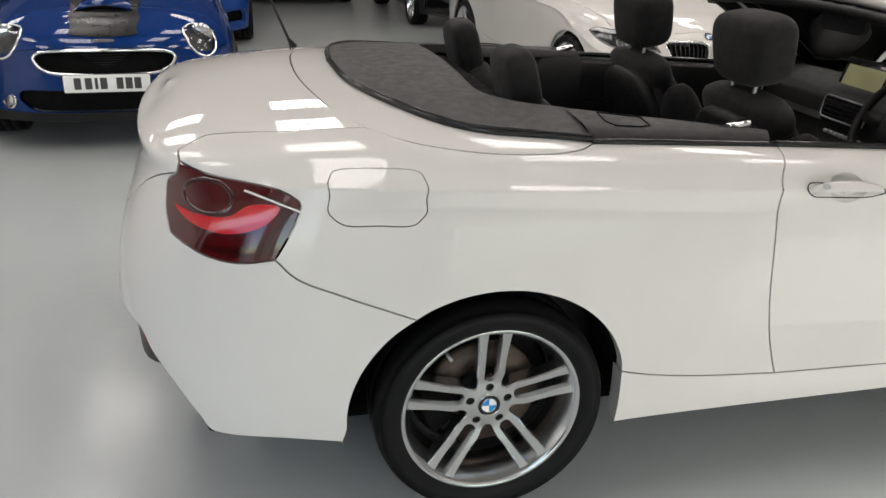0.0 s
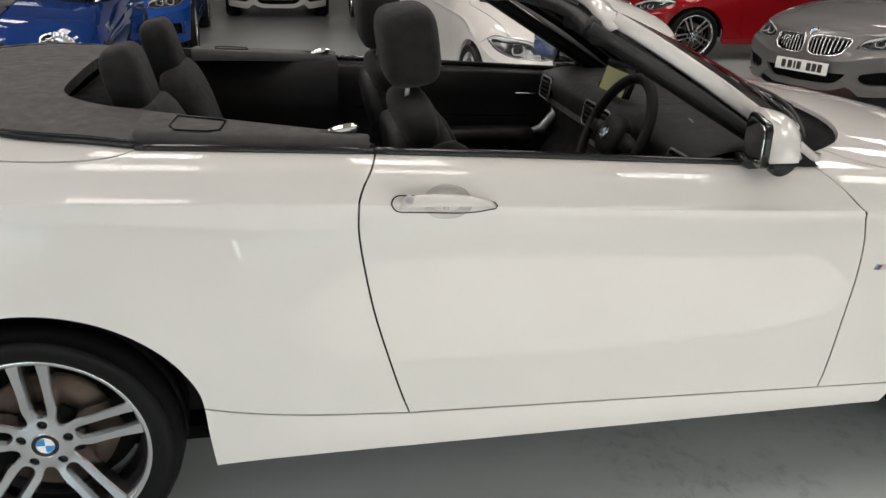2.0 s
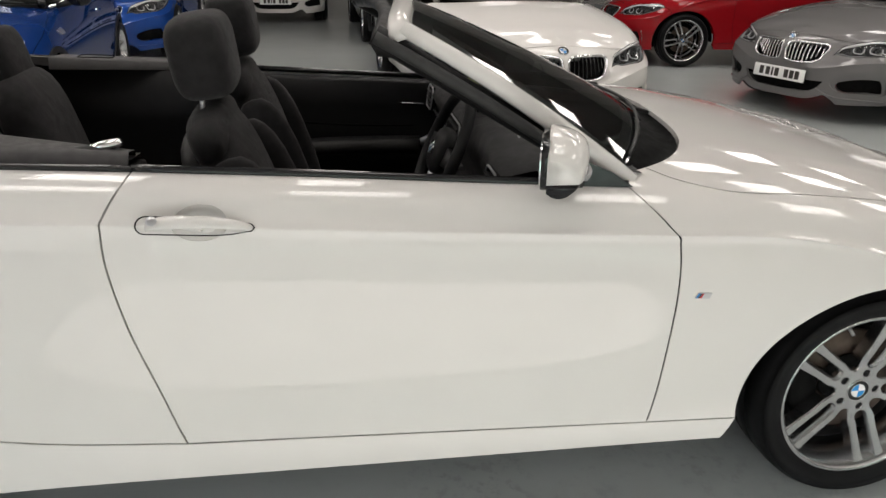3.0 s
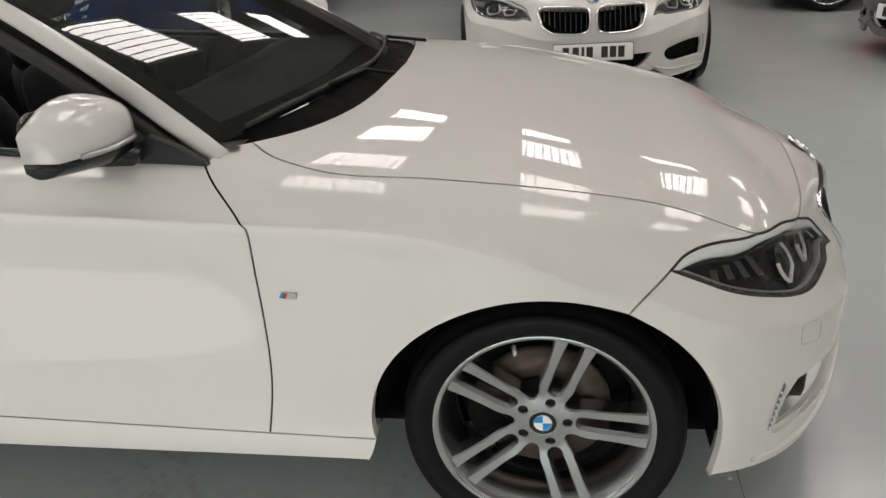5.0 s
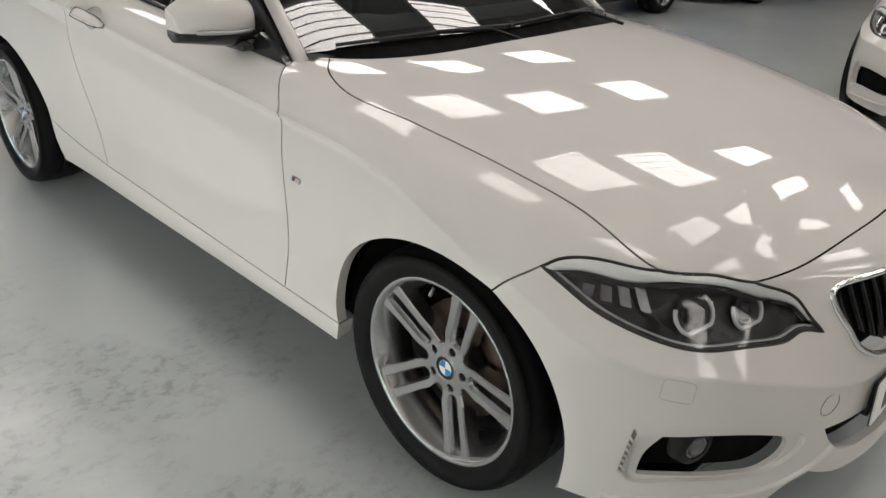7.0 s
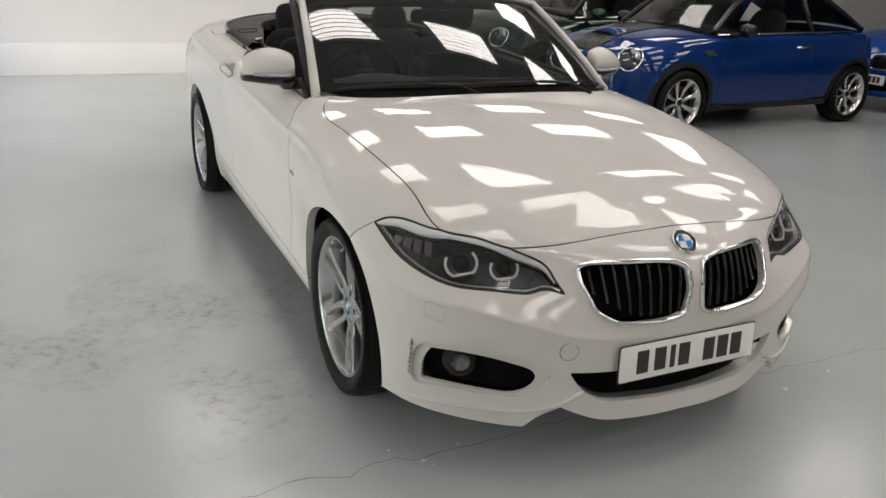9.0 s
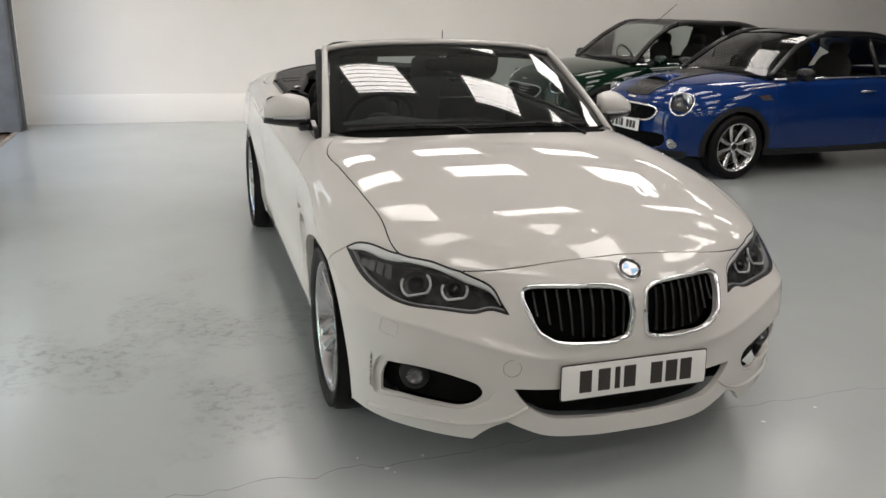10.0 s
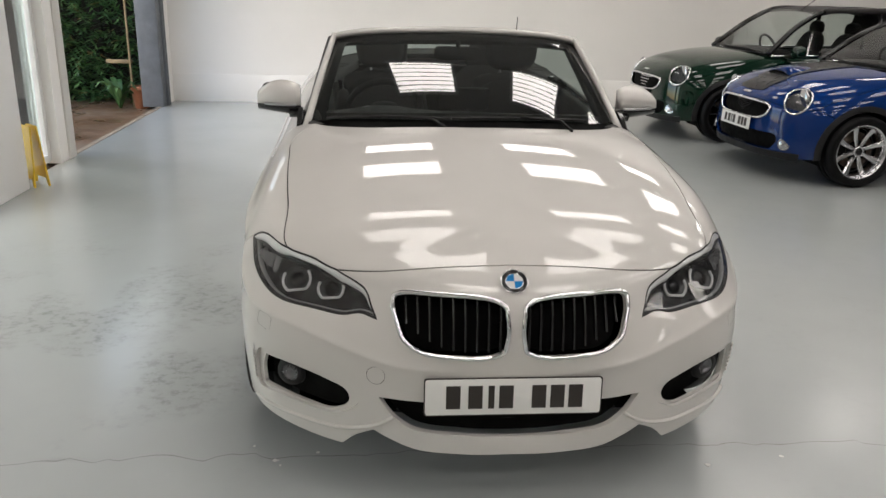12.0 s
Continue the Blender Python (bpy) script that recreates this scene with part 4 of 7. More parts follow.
def roundel(parent, m, r, name="badge"):
    """A round badge facing +z of m: a dark ring and four quarters of blue and white."""
    b = part(name, lathe([(0.0, 0.0), (r * 0.62, 0.0), (r * 0.64, r * 0.03), (r * 0.93, r * 0.05), (r * 0.97, r * 0.06), (r, r * 0.02), (r, -r * 0.10)], 40, "z"), GLOSS_BLACK, parent, "round blue and white badge")
    b.matrix_basis = m
    rim = part("badge_rim", lathe([(r * 0.94, r * 0.05), (r * 0.97, r * 0.09), (r * 1.0, r * 0.06), (r * 1.01, -r * 0.05)], 40, "z"), CHROME, b)
    part("badge_ring", lathe([(r * 0.60, r * 0.03), (r * 0.625, r * 0.06), (r * 0.65, r * 0.03)], 40, "z"), CHROME, b)
    for k in range(4):
        seg = [(0, 0)] + [(r * 0.61 * math.cos(radians(90 * k + 90 * q / 8)), r * 0.61 * math.sin(radians(90 * k + 90 * q / 8))) for q in range(9)]
        part("badge_quarter", prism(seg, r * 0.04, Matrix.Identity(4)), BADGE_BLUE if k % 2 else BADGE_WHITE, b)
    return b


def number_plate(parent, m, tilt=0):
    """A plate in the x-z plane of m, facing -y, its writing given as plain bars."""
    p = part("number_plate", prism(rounded(0.52, 0.111, 0.008), 0.004, m @ pose(0, 0, 0, 90, 0, 0), 0.001), PLATE, parent, "white plate with dark characters as bars")
    edge = prism([(x * 1.0, y) for x, y in rounded(0.528, 0.119, 0.010)], 0.0025, m @ pose(0, 0.0012, 0, 90, 0, 0))
    part("plate_border", edge, INK, p)
    for k, x in enumerate((-0.178, -0.113, -0.066, -0.022, 0.075, 0.130, 0.184)):
        w = 0.018 if k == 2 else 0.042
        part("plate_mark", box(-w / 2, w / 2, -0.0053, -0.004, -0.036, 0.036), INK, p).matrix_basis = m @ pose(x, 0, 0)
    return p


def ellipse(cx, cz, a, b, deg0, deg1, n):
    return [(cx + a * math.cos(radians(deg0 + (deg1 - deg0) * k / n)), cz + b * math.sin(radians(deg0 + (deg1 - deg0) * k / n))) for k in range(n + 1)]


def near_uv(hull, pts):
    """The u, v of the skin nearest to points x, half width, z."""
    out = hull.locate([(x, -w, z) for x, w, z in pts], [0, 1, 2], np.ones(len(hull.g), bool))
    for k, ((x, w, z), (u, v)) in enumerate(zip(pts, out)):
        if abs(w) < 1e-6:
            out[k] = (hull.n - 1.0, v) if u > hull.n - 1.2 else (0.0, v) if u < 0.2 else (u, hull.m - 1.0)
    return out


def closed(runs, step=0.06):
    """Runs of (u, v), each smooth, joined end to end into one closed line."""
    out = []
    for k, r in enumerate(runs):
        nxt = runs[(k + 1) % len(runs)]
        r = list(r)
        if np.hypot(r[-1][0] - nxt[0][0], r[-1][1] - nxt[0][1]) > 1e-3:
            r_line = np.concatenate([spline2(r, step) if len(r) > 1 else np.array(r), spline2([r[-1], nxt[0]], step)[1:]])
        else:
            r_line = spline2(r, step)
        out.append(r_line[:-1] if len(r_line) > 1 else r_line)
    line = np.concatenate(out)
    keep = np.linalg.norm(np.roll(line, -1, 0) - line, axis=1) > 1e-6
    return line[keep]


class Seams:
    """Where the panels of the car's skin meet, as u, v on its hull."""

    def __init__(self, h):
        s, n = h.side, lambda p: near_uv(h, p)
        self.gap_f_low = s([(2.056, 0.289), (2.083, 0.451), (2.091, 0.603), (2.090, 0.725), (2.083, 0.811)])
        self.gap_f_top = [self.gap_f_low[-1]] + s([(2.032, 0.867), (1.974, 0.917)])
        self.gap_r_low = s([(0.878, 0.321), (0.832, 0.463), (0.781, 0.663), (0.757, 0.813), (0.757, 0.905)])
        self.gap_r_top = [self.gap_r_low[-1]] + s([(0.775, 0.94), (0.807, 0.984)])
        self.belt = s([(0.807, 0.984), (1.227, 0.961), (1.742, 0.931), (1.974, 0.917)])
        self.sill = s([(0.373, 0.390), (0.45, 0.369), (0.61, 0.342), (0.878, 0.321)]), s([(0.878, 0.321), (1.5, 0.304), (2.056, 0.289)]), s([(2.056, 0.289), (2.312, 0.282)])
        self.cowl = n([(1.985, 0.690, 0.937), (2.05, 0.658, 0.94), (2.133, 0.600, 0.945), (2.237, 0.43, 0.958), (2.275, 0.155, 0.969), (2.283, 0, 0.97)])
        self.bonnet = n([(2.05, 0.658, 0.94), (2.115, 0.712, 0.921), (2.218, 0.744, 0.899), (2.463, 0.738, 0.876), (2.775, 0.713, 0.833), (2.977, 0.695, 0.790), (3.137, 0.682, 0.731)])
        self.lamp_top_b = n([(2.945, 0.814, 0.707), (2.972, 0.785, 0.725), (3.05, 0.738, 0.736), (3.137, 0.682, 0.731)])
        self.lamp_top_f = n([(3.137, 0.682, 0.731), (3.205, 0.60, 0.718), (3.268, 0.518, 0.699)])
        self.lamp_top_i = n([(3.268, 0.518, 0.699), (3.316, 0.446, 0.667), (3.364, 0.414, 0.615), (3.388, 0.400, 0.586)])
        self.lamp_low = n([(3.388, 0.400, 0.586), (3.368, 0.438, 0.597), (3.35, 0.506, 0.588), (3.316, 0.575, 0.590), (3.252, 0.683, 0.594), (3.157, 0.752, 0.616), (3.07, 0.788, 0.646), (3.0, 0.807, 0.682), (2.945, 0.814, 0.707)])
        self.bonnet_front = h.top([(3.268, 0.518), (3.303, 0.40), (3.328, 0.2), (3.336, 0.0)])
        self.bonnet_front[0], self.bonnet_front[-1] = self.lamp_top_f[-1], (h.n - 1.0, self.bonnet_front[-1][1])
        self.bumper_f = n([(2.945, 0.814, 0.707)]) + s([(2.905, 0.675), (2.862, 0.631)])
        af = lambda d0, d1, c=14: s(ellipse(2.69, 0.318, 0.383, 0.347, d0, d1, c))
        ar = lambda d0, d1, c=14: s(ellipse(0.0, 0.318, 0.385, 0.360, d0, d1, c))
        self.arch_f_fender = [self.bumper_f[-1]] + af(70, 180, 16)[0:] + [self.sill[2][-1]]
        self.arch_f_bumper = s([(3.062, 0.20)]) + af(0, 58, 8) + [self.bumper_f[-1]]
        self.arch_r = ar(10.5, 118, 14)
        self.bumper_r = s([(-0.543, 0.79), (-0.503, 0.748), (-0.397, 0.696), (-0.212, 0.617)])
        self.arch_r[0] = self.sill[0][0]
        self.arch_r = self.arch_r + [self.bumper_r[-1]]
        self.arch_r_bumper = [self.bumper_r[-1]] + ar(134, 182, 7) + s([(-0.398, 0.264)])
        self.lid_seam = n([(0.268, 0.737, 1.007), (0.225, 0.764, 0.997), (0.14, 0.776, 0.992), (0.02, 0.772, 0.995), (-0.153, 0.736, 1.012), (-0.304, 0.629, 1.035), (-0.40, 0.40, 1.06), (-0.44, 0.15, 1.08), (-0.445, 0, 1.082)])
        self.black_edge = n([(0.268, 0.728, 1.01), (0.203, 0.715, 1.016), (-0.017, 0.675, 1.03), (-0.2, 0.508, 1.055), (-0.305, 0.25, 1.08), (-0.325, 0, 1.087)])
        self.boot_side = n([(-0.304, 0.629, 1.035), (-0.482, 0.620, 1.03), (-0.642, 0.588, 1.022), (-0.687, 0.581, 1.015), (-0.724, 0.605, 1.004), (-0.751, 0.626, 0.993)])
        self.boot_down = n([(-0.751, 0.626, 0.993), (-0.748, 0.665, 0.978)])
        self.tail_top = n([(-0.748, 0.665, 0.978), (-0.68, 0.721, 0.959), (-0.598, 0.763, 0.950), (-0.517, 0.804, 0.937), (-0.481, 0.828, 0.915), (-0.491, 0.844, 0.878), (-0.515, 0.852, 0.835), (-0.543, 0.857, 0.79)])
        self.tail_low = n([(-0.543, 0.857, 0.79), (-0.623, 0.84, 0.78), (-0.696, 0.811, 0.791), (-0.745, 0.774, 0.812), (-0.776, 0.741, 0.829)])
        self.tail_in = n([(-0.776, 0.741, 0.829), (-0.784, 0.694, 0.883), (-0.780, 0.668, 0.930), (-0.755, 0.680, 0.954), (-0.748, 0.665, 0.978)])
        # the nose's openings
        self.kidney = h.front([(0.352, 0.636), (0.347, 0.654), (0.330, 0.663), (0.20, 0.671), (0.060, 0.666), (0.033, 0.654), (0.025, 0.625), (0.026, 0.550), (0.038, 0.518), (0.07, 0.506), (0.18, 0.504), (0.268, 0.513), (0.312, 0.535), (0.338, 0.580)])
        corner = lambda pts, at: [q for k, p in enumerate(pts) for q in ((p, p) if k in at else (p,))]
        self.fog = corner(n([(3.225, 0.762, 0.360), (3.250, 0.750, 0.407), (3.315, 0.684, 0.409), (3.384, 0.556, 0.383), (3.405, 0.505, 0.364), (3.409, 0.490, 0.337), (3.400, 0.510, 0.306), (3.381, 0.545, 0.290), (3.338, 0.622, 0.293), (3.270, 0.714, 0.300), (3.215, 0.764, 0.298)]), (1, 10))
        self.duct = n([(3.190, 0.784, 0.330), (3.212, 0.778, 0.400), (3.240, 0.763, 0.430), (3.290, 0.715, 0.440), (3.376, 0.580, 0.420), (3.414, 0.488, 0.388), (3.426, 0.450, 0.350), (3.411, 0.486, 0.302), (3.388, 0.532, 0.282), (3.345, 0.612, 0.284), (3.280, 0.705, 0.291), (3.198, 0.777, 0.284)])
        self.vent = corner(n([(3.180, 0.789, 0.305), (3.198, 0.785, 0.432), (3.205, 0.782, 0.420), (3.187, 0.787, 0.300)]), (0, 1, 2, 3))
        self.intake = h.front([(0.0, 0.356), (0.20, 0.356), (0.392, 0.360)]), h.front([(0.392, 0.360), (0.355, 0.310), (0.29, 0.268), (0.15, 0.258), (0.0, 0.256)])
        self.nose_low = h.front([(0.0, 0.192), (0.15, 0.190), (0.28, 0.195), (0.36, 0.222), (0.41, 0.246)]), h.front([(0.41, 0.246), (0.45, 0.225), (0.505, 0.174)]), n([(3.39, 0.505, 0.174), (3.301, 0.655, 0.185), (3.16, 0.775, 0.195), (3.062, 0.83, 0.200)])


def headlamp(car, h, sm, flip):
    sy = -1 if flip else 1
    loop = closed([sm.lamp_top_b, sm.lamp_top_f, sm.lamp_top_i, sm.lamp_low], 0.05)
    lamp = part("headlamp", panel(h, loop, LAMP_GREY, gap=0.004, lip=0, out=-0.024, step=(0.06, 0.12), name="headlamp", flip=flip), LAMP_GREY, car, "clear glass headlamp with twin light rings")
    lens = part("lens", panel(h, loop, CLEAR, gap=0.004, lip=0.0, out=0.001, step=(0.10, 0.2), name="lens", flip=flip), CLEAR, lamp)
    lens.visible_shadow = False
    part("seal", ring_strip(h, loop, 0.008, -0.003, "seal", RUBBER, 0.003, flip), RUBBER, lamp)
    # bright brow along the upper edge
    top = spline2(np.array(list(sm.lamp_top_b) + list(sm.lamp_top_f)[1:] + list(sm.lamp_top_i)[1:-1]), 0.08)
    q = np.linspace(0, 1, len(top))
    taper = np.interp(q, [0, 0.10, 0.30, 0.72, 1.0], [0.30, 0.75, 1.0, 0.85, 0.10])
    rows = [line3(h, shrunk_line(h, top, 0.004 + a * taper), d) for a, d in ((0.0, -0.003), (0.010, -0.0035), (0.022, -0.005), (0.027, -0.011), (0.028, -0.026))]
    part("brow", strip(rows, flip), BROW, lamp, "bright silver brow")
    rows = [line3(h, shrunk_line(h, top, 0.004 + a * taper), d) for a, d in ((0.0285, -0.008), (0.034, -0.009), (0.036, -0.020))]
    part("brow_shadow_gap", strip(rows, flip), LAMP_BLACK, lamp)
    bot = spline2(np.array(sm.lamp_low), 0.08)
    rows = [line3(h, shrunk_line(h, bot, a), d) for a, d in ((0.004, -0.003), (0.009, -0.006), (0.010, -0.010))]
    part("lower_rim", strip(rows, flip), LAMP_BLACK, lamp)
    rows = [line3(h, shrunk_line(h, bot, a), d) for a, d in ((0.010, -0.009), (0.0125, -0.0085), (0.015, -0.011), (0.016, -0.024))]
    part("lower_light", strip(rows, flip), SATIN, lamp, "thin silver lower line")
    mir = Matrix.Diagonal((1, sy, 1, 1))
    for w, z, r in ((0.652, 0.656, 0.046), (0.543, 0.648, 0.040)):
        uv = np.array(h.front([(w, z)]))
        p, nrm = h.at(uv[:, 0], uv[:, 1])[0], h.frame_at(uv[:, 0], uv[:, 1])[2][0]
        axis = Vector((nrm + np.array([0.35, 0, 0]))).normalized()
        ey = axis.cross(Vector((0, 1, 0))).normalized()
        base = Matrix([(*(ey.cross(axis)), 0), (*ey, 0), (*axis, 0), (0, 0, 0, 1)]).transposed()
        base.translation = Vector(p - nrm * 0.014)
        shape = [(r * math.cos(t), -r * max(-0.80, min(0.72, math.sin(t) * 0.92)), 0) for t in np.linspace(radians(-35), radians(215), 30)]
        part("light_ring", tube([mir @ base @ Vector(q) for q in shape], 0.0044, 8), RING_WHITE, lamp, "pale light ring")
        bowl = lathe([(0.0, -0.006), (r * 0.55, -0.006), (r * 0.80, -0.004), (r * 0.92, 0.0)], 32, "z")
        bmesh.ops.transform(bowl, verts=bowl.verts, matrix=mir @ base)
        part("bowl", bowl, LAMP_BLACK, lamp)
        ball = lathe([(0.0, 0.004), (r * 0.30, 0.002), (r * 0.52, -0.004), (r * 0.56, -0.006)], 28, "z")
        bmesh.ops.transform(ball, verts=ball.verts, matrix=mir @ base)
        part("projector", ball, GLOSS_BLACK, lamp)
    # stepped reflector at the outer end, with its amber marker
    uv = np.array(h.front([(0.725, 0.672)]))
    for k in range(4):
        line = near_uv(h, [(3.035 + 0.030 * k, 0.790 - 0.018 * k, 0.700 + 0.004 * k), (3.035 + 0.034 * k, 0.795 - 0.022 * k, 0.672 - 0.006 * k)])
        rows = [line3(h, np.array(line), d) for d in (-0.010, -0.020)]
        a0, a1 = rows[0], rows[1] + np.array([0.022, 0.010, 0])
        part("reflector_step", strip([a0, a1], flip), BROW_DARK, lamp)
    return lamp


def shrunk_line(h, line, a):
    """An open line moved sideways on the skin by a metres, towards the lamp's middle."""
    line = np.asarray(line, float)
    p = h.at(line[:, 0], line[:, 1])
    du, dv, nrm = h.frame_at(line[:, 0], line[:, 1])
    t = np.gradient(p, axis=0)
    t /= np.linalg.norm(t, axis=1, keepdims=True)
    way = np.cross(nrm, t)
    mid = np.array([3.19, -0.65, 0.66])
    way *= 1 if ((mid - p) * way).sum() > 0 else -1
    out, far = line.copy(), np.broadcast_to(a, len(line)) / 6
    for _ in range(6):
        du, dv, nrm = h.frame_at(out[:, 0], out[:, 1])
        flat = way - nrm * (way * nrm).sum(1, keepdims=True)
        flat /= np.linalg.norm(flat, axis=1, keepdims=True) + 1e-9
        for k in range(len(line)):
            out[k] += np.linalg.lstsq(np.stack([du[k], dv[k]], 1), flat[k] * far[k], rcond=None)[0]
    return out


def n3(h, pts, out=0.0):
    return line3(h, spline2(near_uv(h, pts), 0.12), out)


def strip(rows, flip=False):
    bm = bmesh.new()
    vs = [[bm.verts.new((p[0], -p[1] if flip else p[1], p[2])) for p in r] for r in rows]
    for a, b in zip(vs, vs[1:]):
        for k in range(len(a) - 1):
            bm.faces.new((a[k], a[k + 1], b[k + 1], b[k]))
    for f in bm.faces:
        f.smooth = True
    return bm


def tail_lamp(car, h, sm, flip):
    loop = closed([sm.tail_top, sm.tail_low, sm.tail_in], 0.05)
    lamp = part("tail_lamp", panel(h, loop, RED_LENS, gap=0.003, lip=0.02, out=0.002, step=(0.08, 0.2), name="tail_lamp", flip=flip), RED_LENS, car, "glossy red tail lamp with darker bands")
    inner = near_uv(h, [(-0.769, 0.727, 0.895), (-0.706, 0.775, 0.881), (-0.64, 0.803, 0.883), (-0.591, 0.804, 0.907), (-0.529, 0.819, 0.907), (-0.568, 0.833, 0.863), (-0.631, 0.821, 0.846), (-0.708, 0.78, 0.852)])
    part("light_band", panel(h, spline2(inner, 0.05, True), RED_LIGHT, gap=0, lip=0, out=0.0035, step=(0.06, 0.15), name="light_band", flip=flip), RED_LIGHT, lamp, "bright red light band")
    dark = near_uv(h, [(-0.555, 0.80, 0.928), (-0.505, 0.822, 0.910), (-0.505, 0.838, 0.875), (-0.55, 0.853, 0.803), (-0.66, 0.825, 0.800), (-0.73, 0.785, 0.825), (-0.66, 0.828, 0.815), (-0.575, 0.845, 0.830), (-0.53, 0.835, 0.885)])
    part("dark_band", panel(h, spline2(dark, 0.05, True), DARK_RED, gap=0, lip=0, out=0.003, step=(0.06, 0.15), name="dark_band", flip=flip), DARK_RED, lamp)
    ringl = h.side(ellipse(-0.685, 0.915, 0.055, 0.034, 0, 360, 16)[:-1])
    part("light_ring", ring_strip(h, spline2(ringl, 0.05, True), 0.010, 0.003, "light_ring", DARK_RED, 0.002, flip), DARK_RED, lamp)
    pale = line3(h, np.array(near_uv(h, [(-0.602, 0.779, 0.935), (-0.54, 0.808, 0.915), (-0.478, 0.835, 0.895)])), 0.004) * (1, -1 if flip else 1, 1)
    part("pale_strip", tube([tuple(q) for q in pale], 0.005, 6, flat=0.4), RING_WHITE, lamp, "pale strip in the lamp")
    return lamp


def kidney(car, h, sm, flip):
    sy = -1 if flip else 1
    loop = spline2(sm.kidney, 0.05, True)
    g = part("grille", ring_strip(h, loop, 0.015, 0.001, "grille", CHROME, 0.008, flip), CHROME, car, "chrome-rimmed kidney grille with black slats")
    part("grille_back", panel(h, loop, LINER, gap=0.0, lip=0, out=-0.055, step=(0.1, 0.2), name="grille_back", flip=flip), LINER, g)
    for k in range(9):
        w = 0.042 + 0.034 * k
        z1 = 0.660 - 0.02 * (abs(w - 0.18) / 0.16) ** 3
        z0 = 0.515 + max(0.0, (w - 0.16)) ** 1.6 * 1.35
        pts = h.at(*np.array(h.front([(w, z0 + (z1 - z0) * q / 6) for q in range(7)])).T)
        bm = bmesh.new()
        rows = []
        for off, back in ((-0.004, 0.030), (-0.003, 0.012), (0.003, 0.012), (0.004, 0.030)):
            rows.append([(p[0] - back - 0.006 * math.sin(math.pi * q / 6), (p[1] + off) * sy, p[2]) for q, p in enumerate(pts)])
        vs = [[bm.verts.new(p) for p in r] for r in rows]
        for a, b in zip(vs, vs[1:] + vs[:1]):
            for q in range(6):
                bm.faces.new((a[q], a[q + 1], b[q + 1], b[q]))
        part("slat", smooth(bm, 50), GLOSS_BLACK, g)
    return g


def arch_liner(car, cx, a, side, name="arch_liner"):
    w0, w1 = 0.56, 0.80 if cx > 1 else 0.83
    bm = lathe([(a + 0.012, w1), (a + 0.012, w0), (0.05, w0 - 0.01)], 40, "y", arc=(radians(-3 if cx < 1 else -10), radians(184)))
    bmesh.ops.transform(bm, verts=bm.verts, matrix=Matrix.Translation((cx, 0, 0.318)) @ Matrix.Diagonal((1, -side, 0.95, 1)))
    return part(name, bm, LINER, car, "black wheel arch liner")


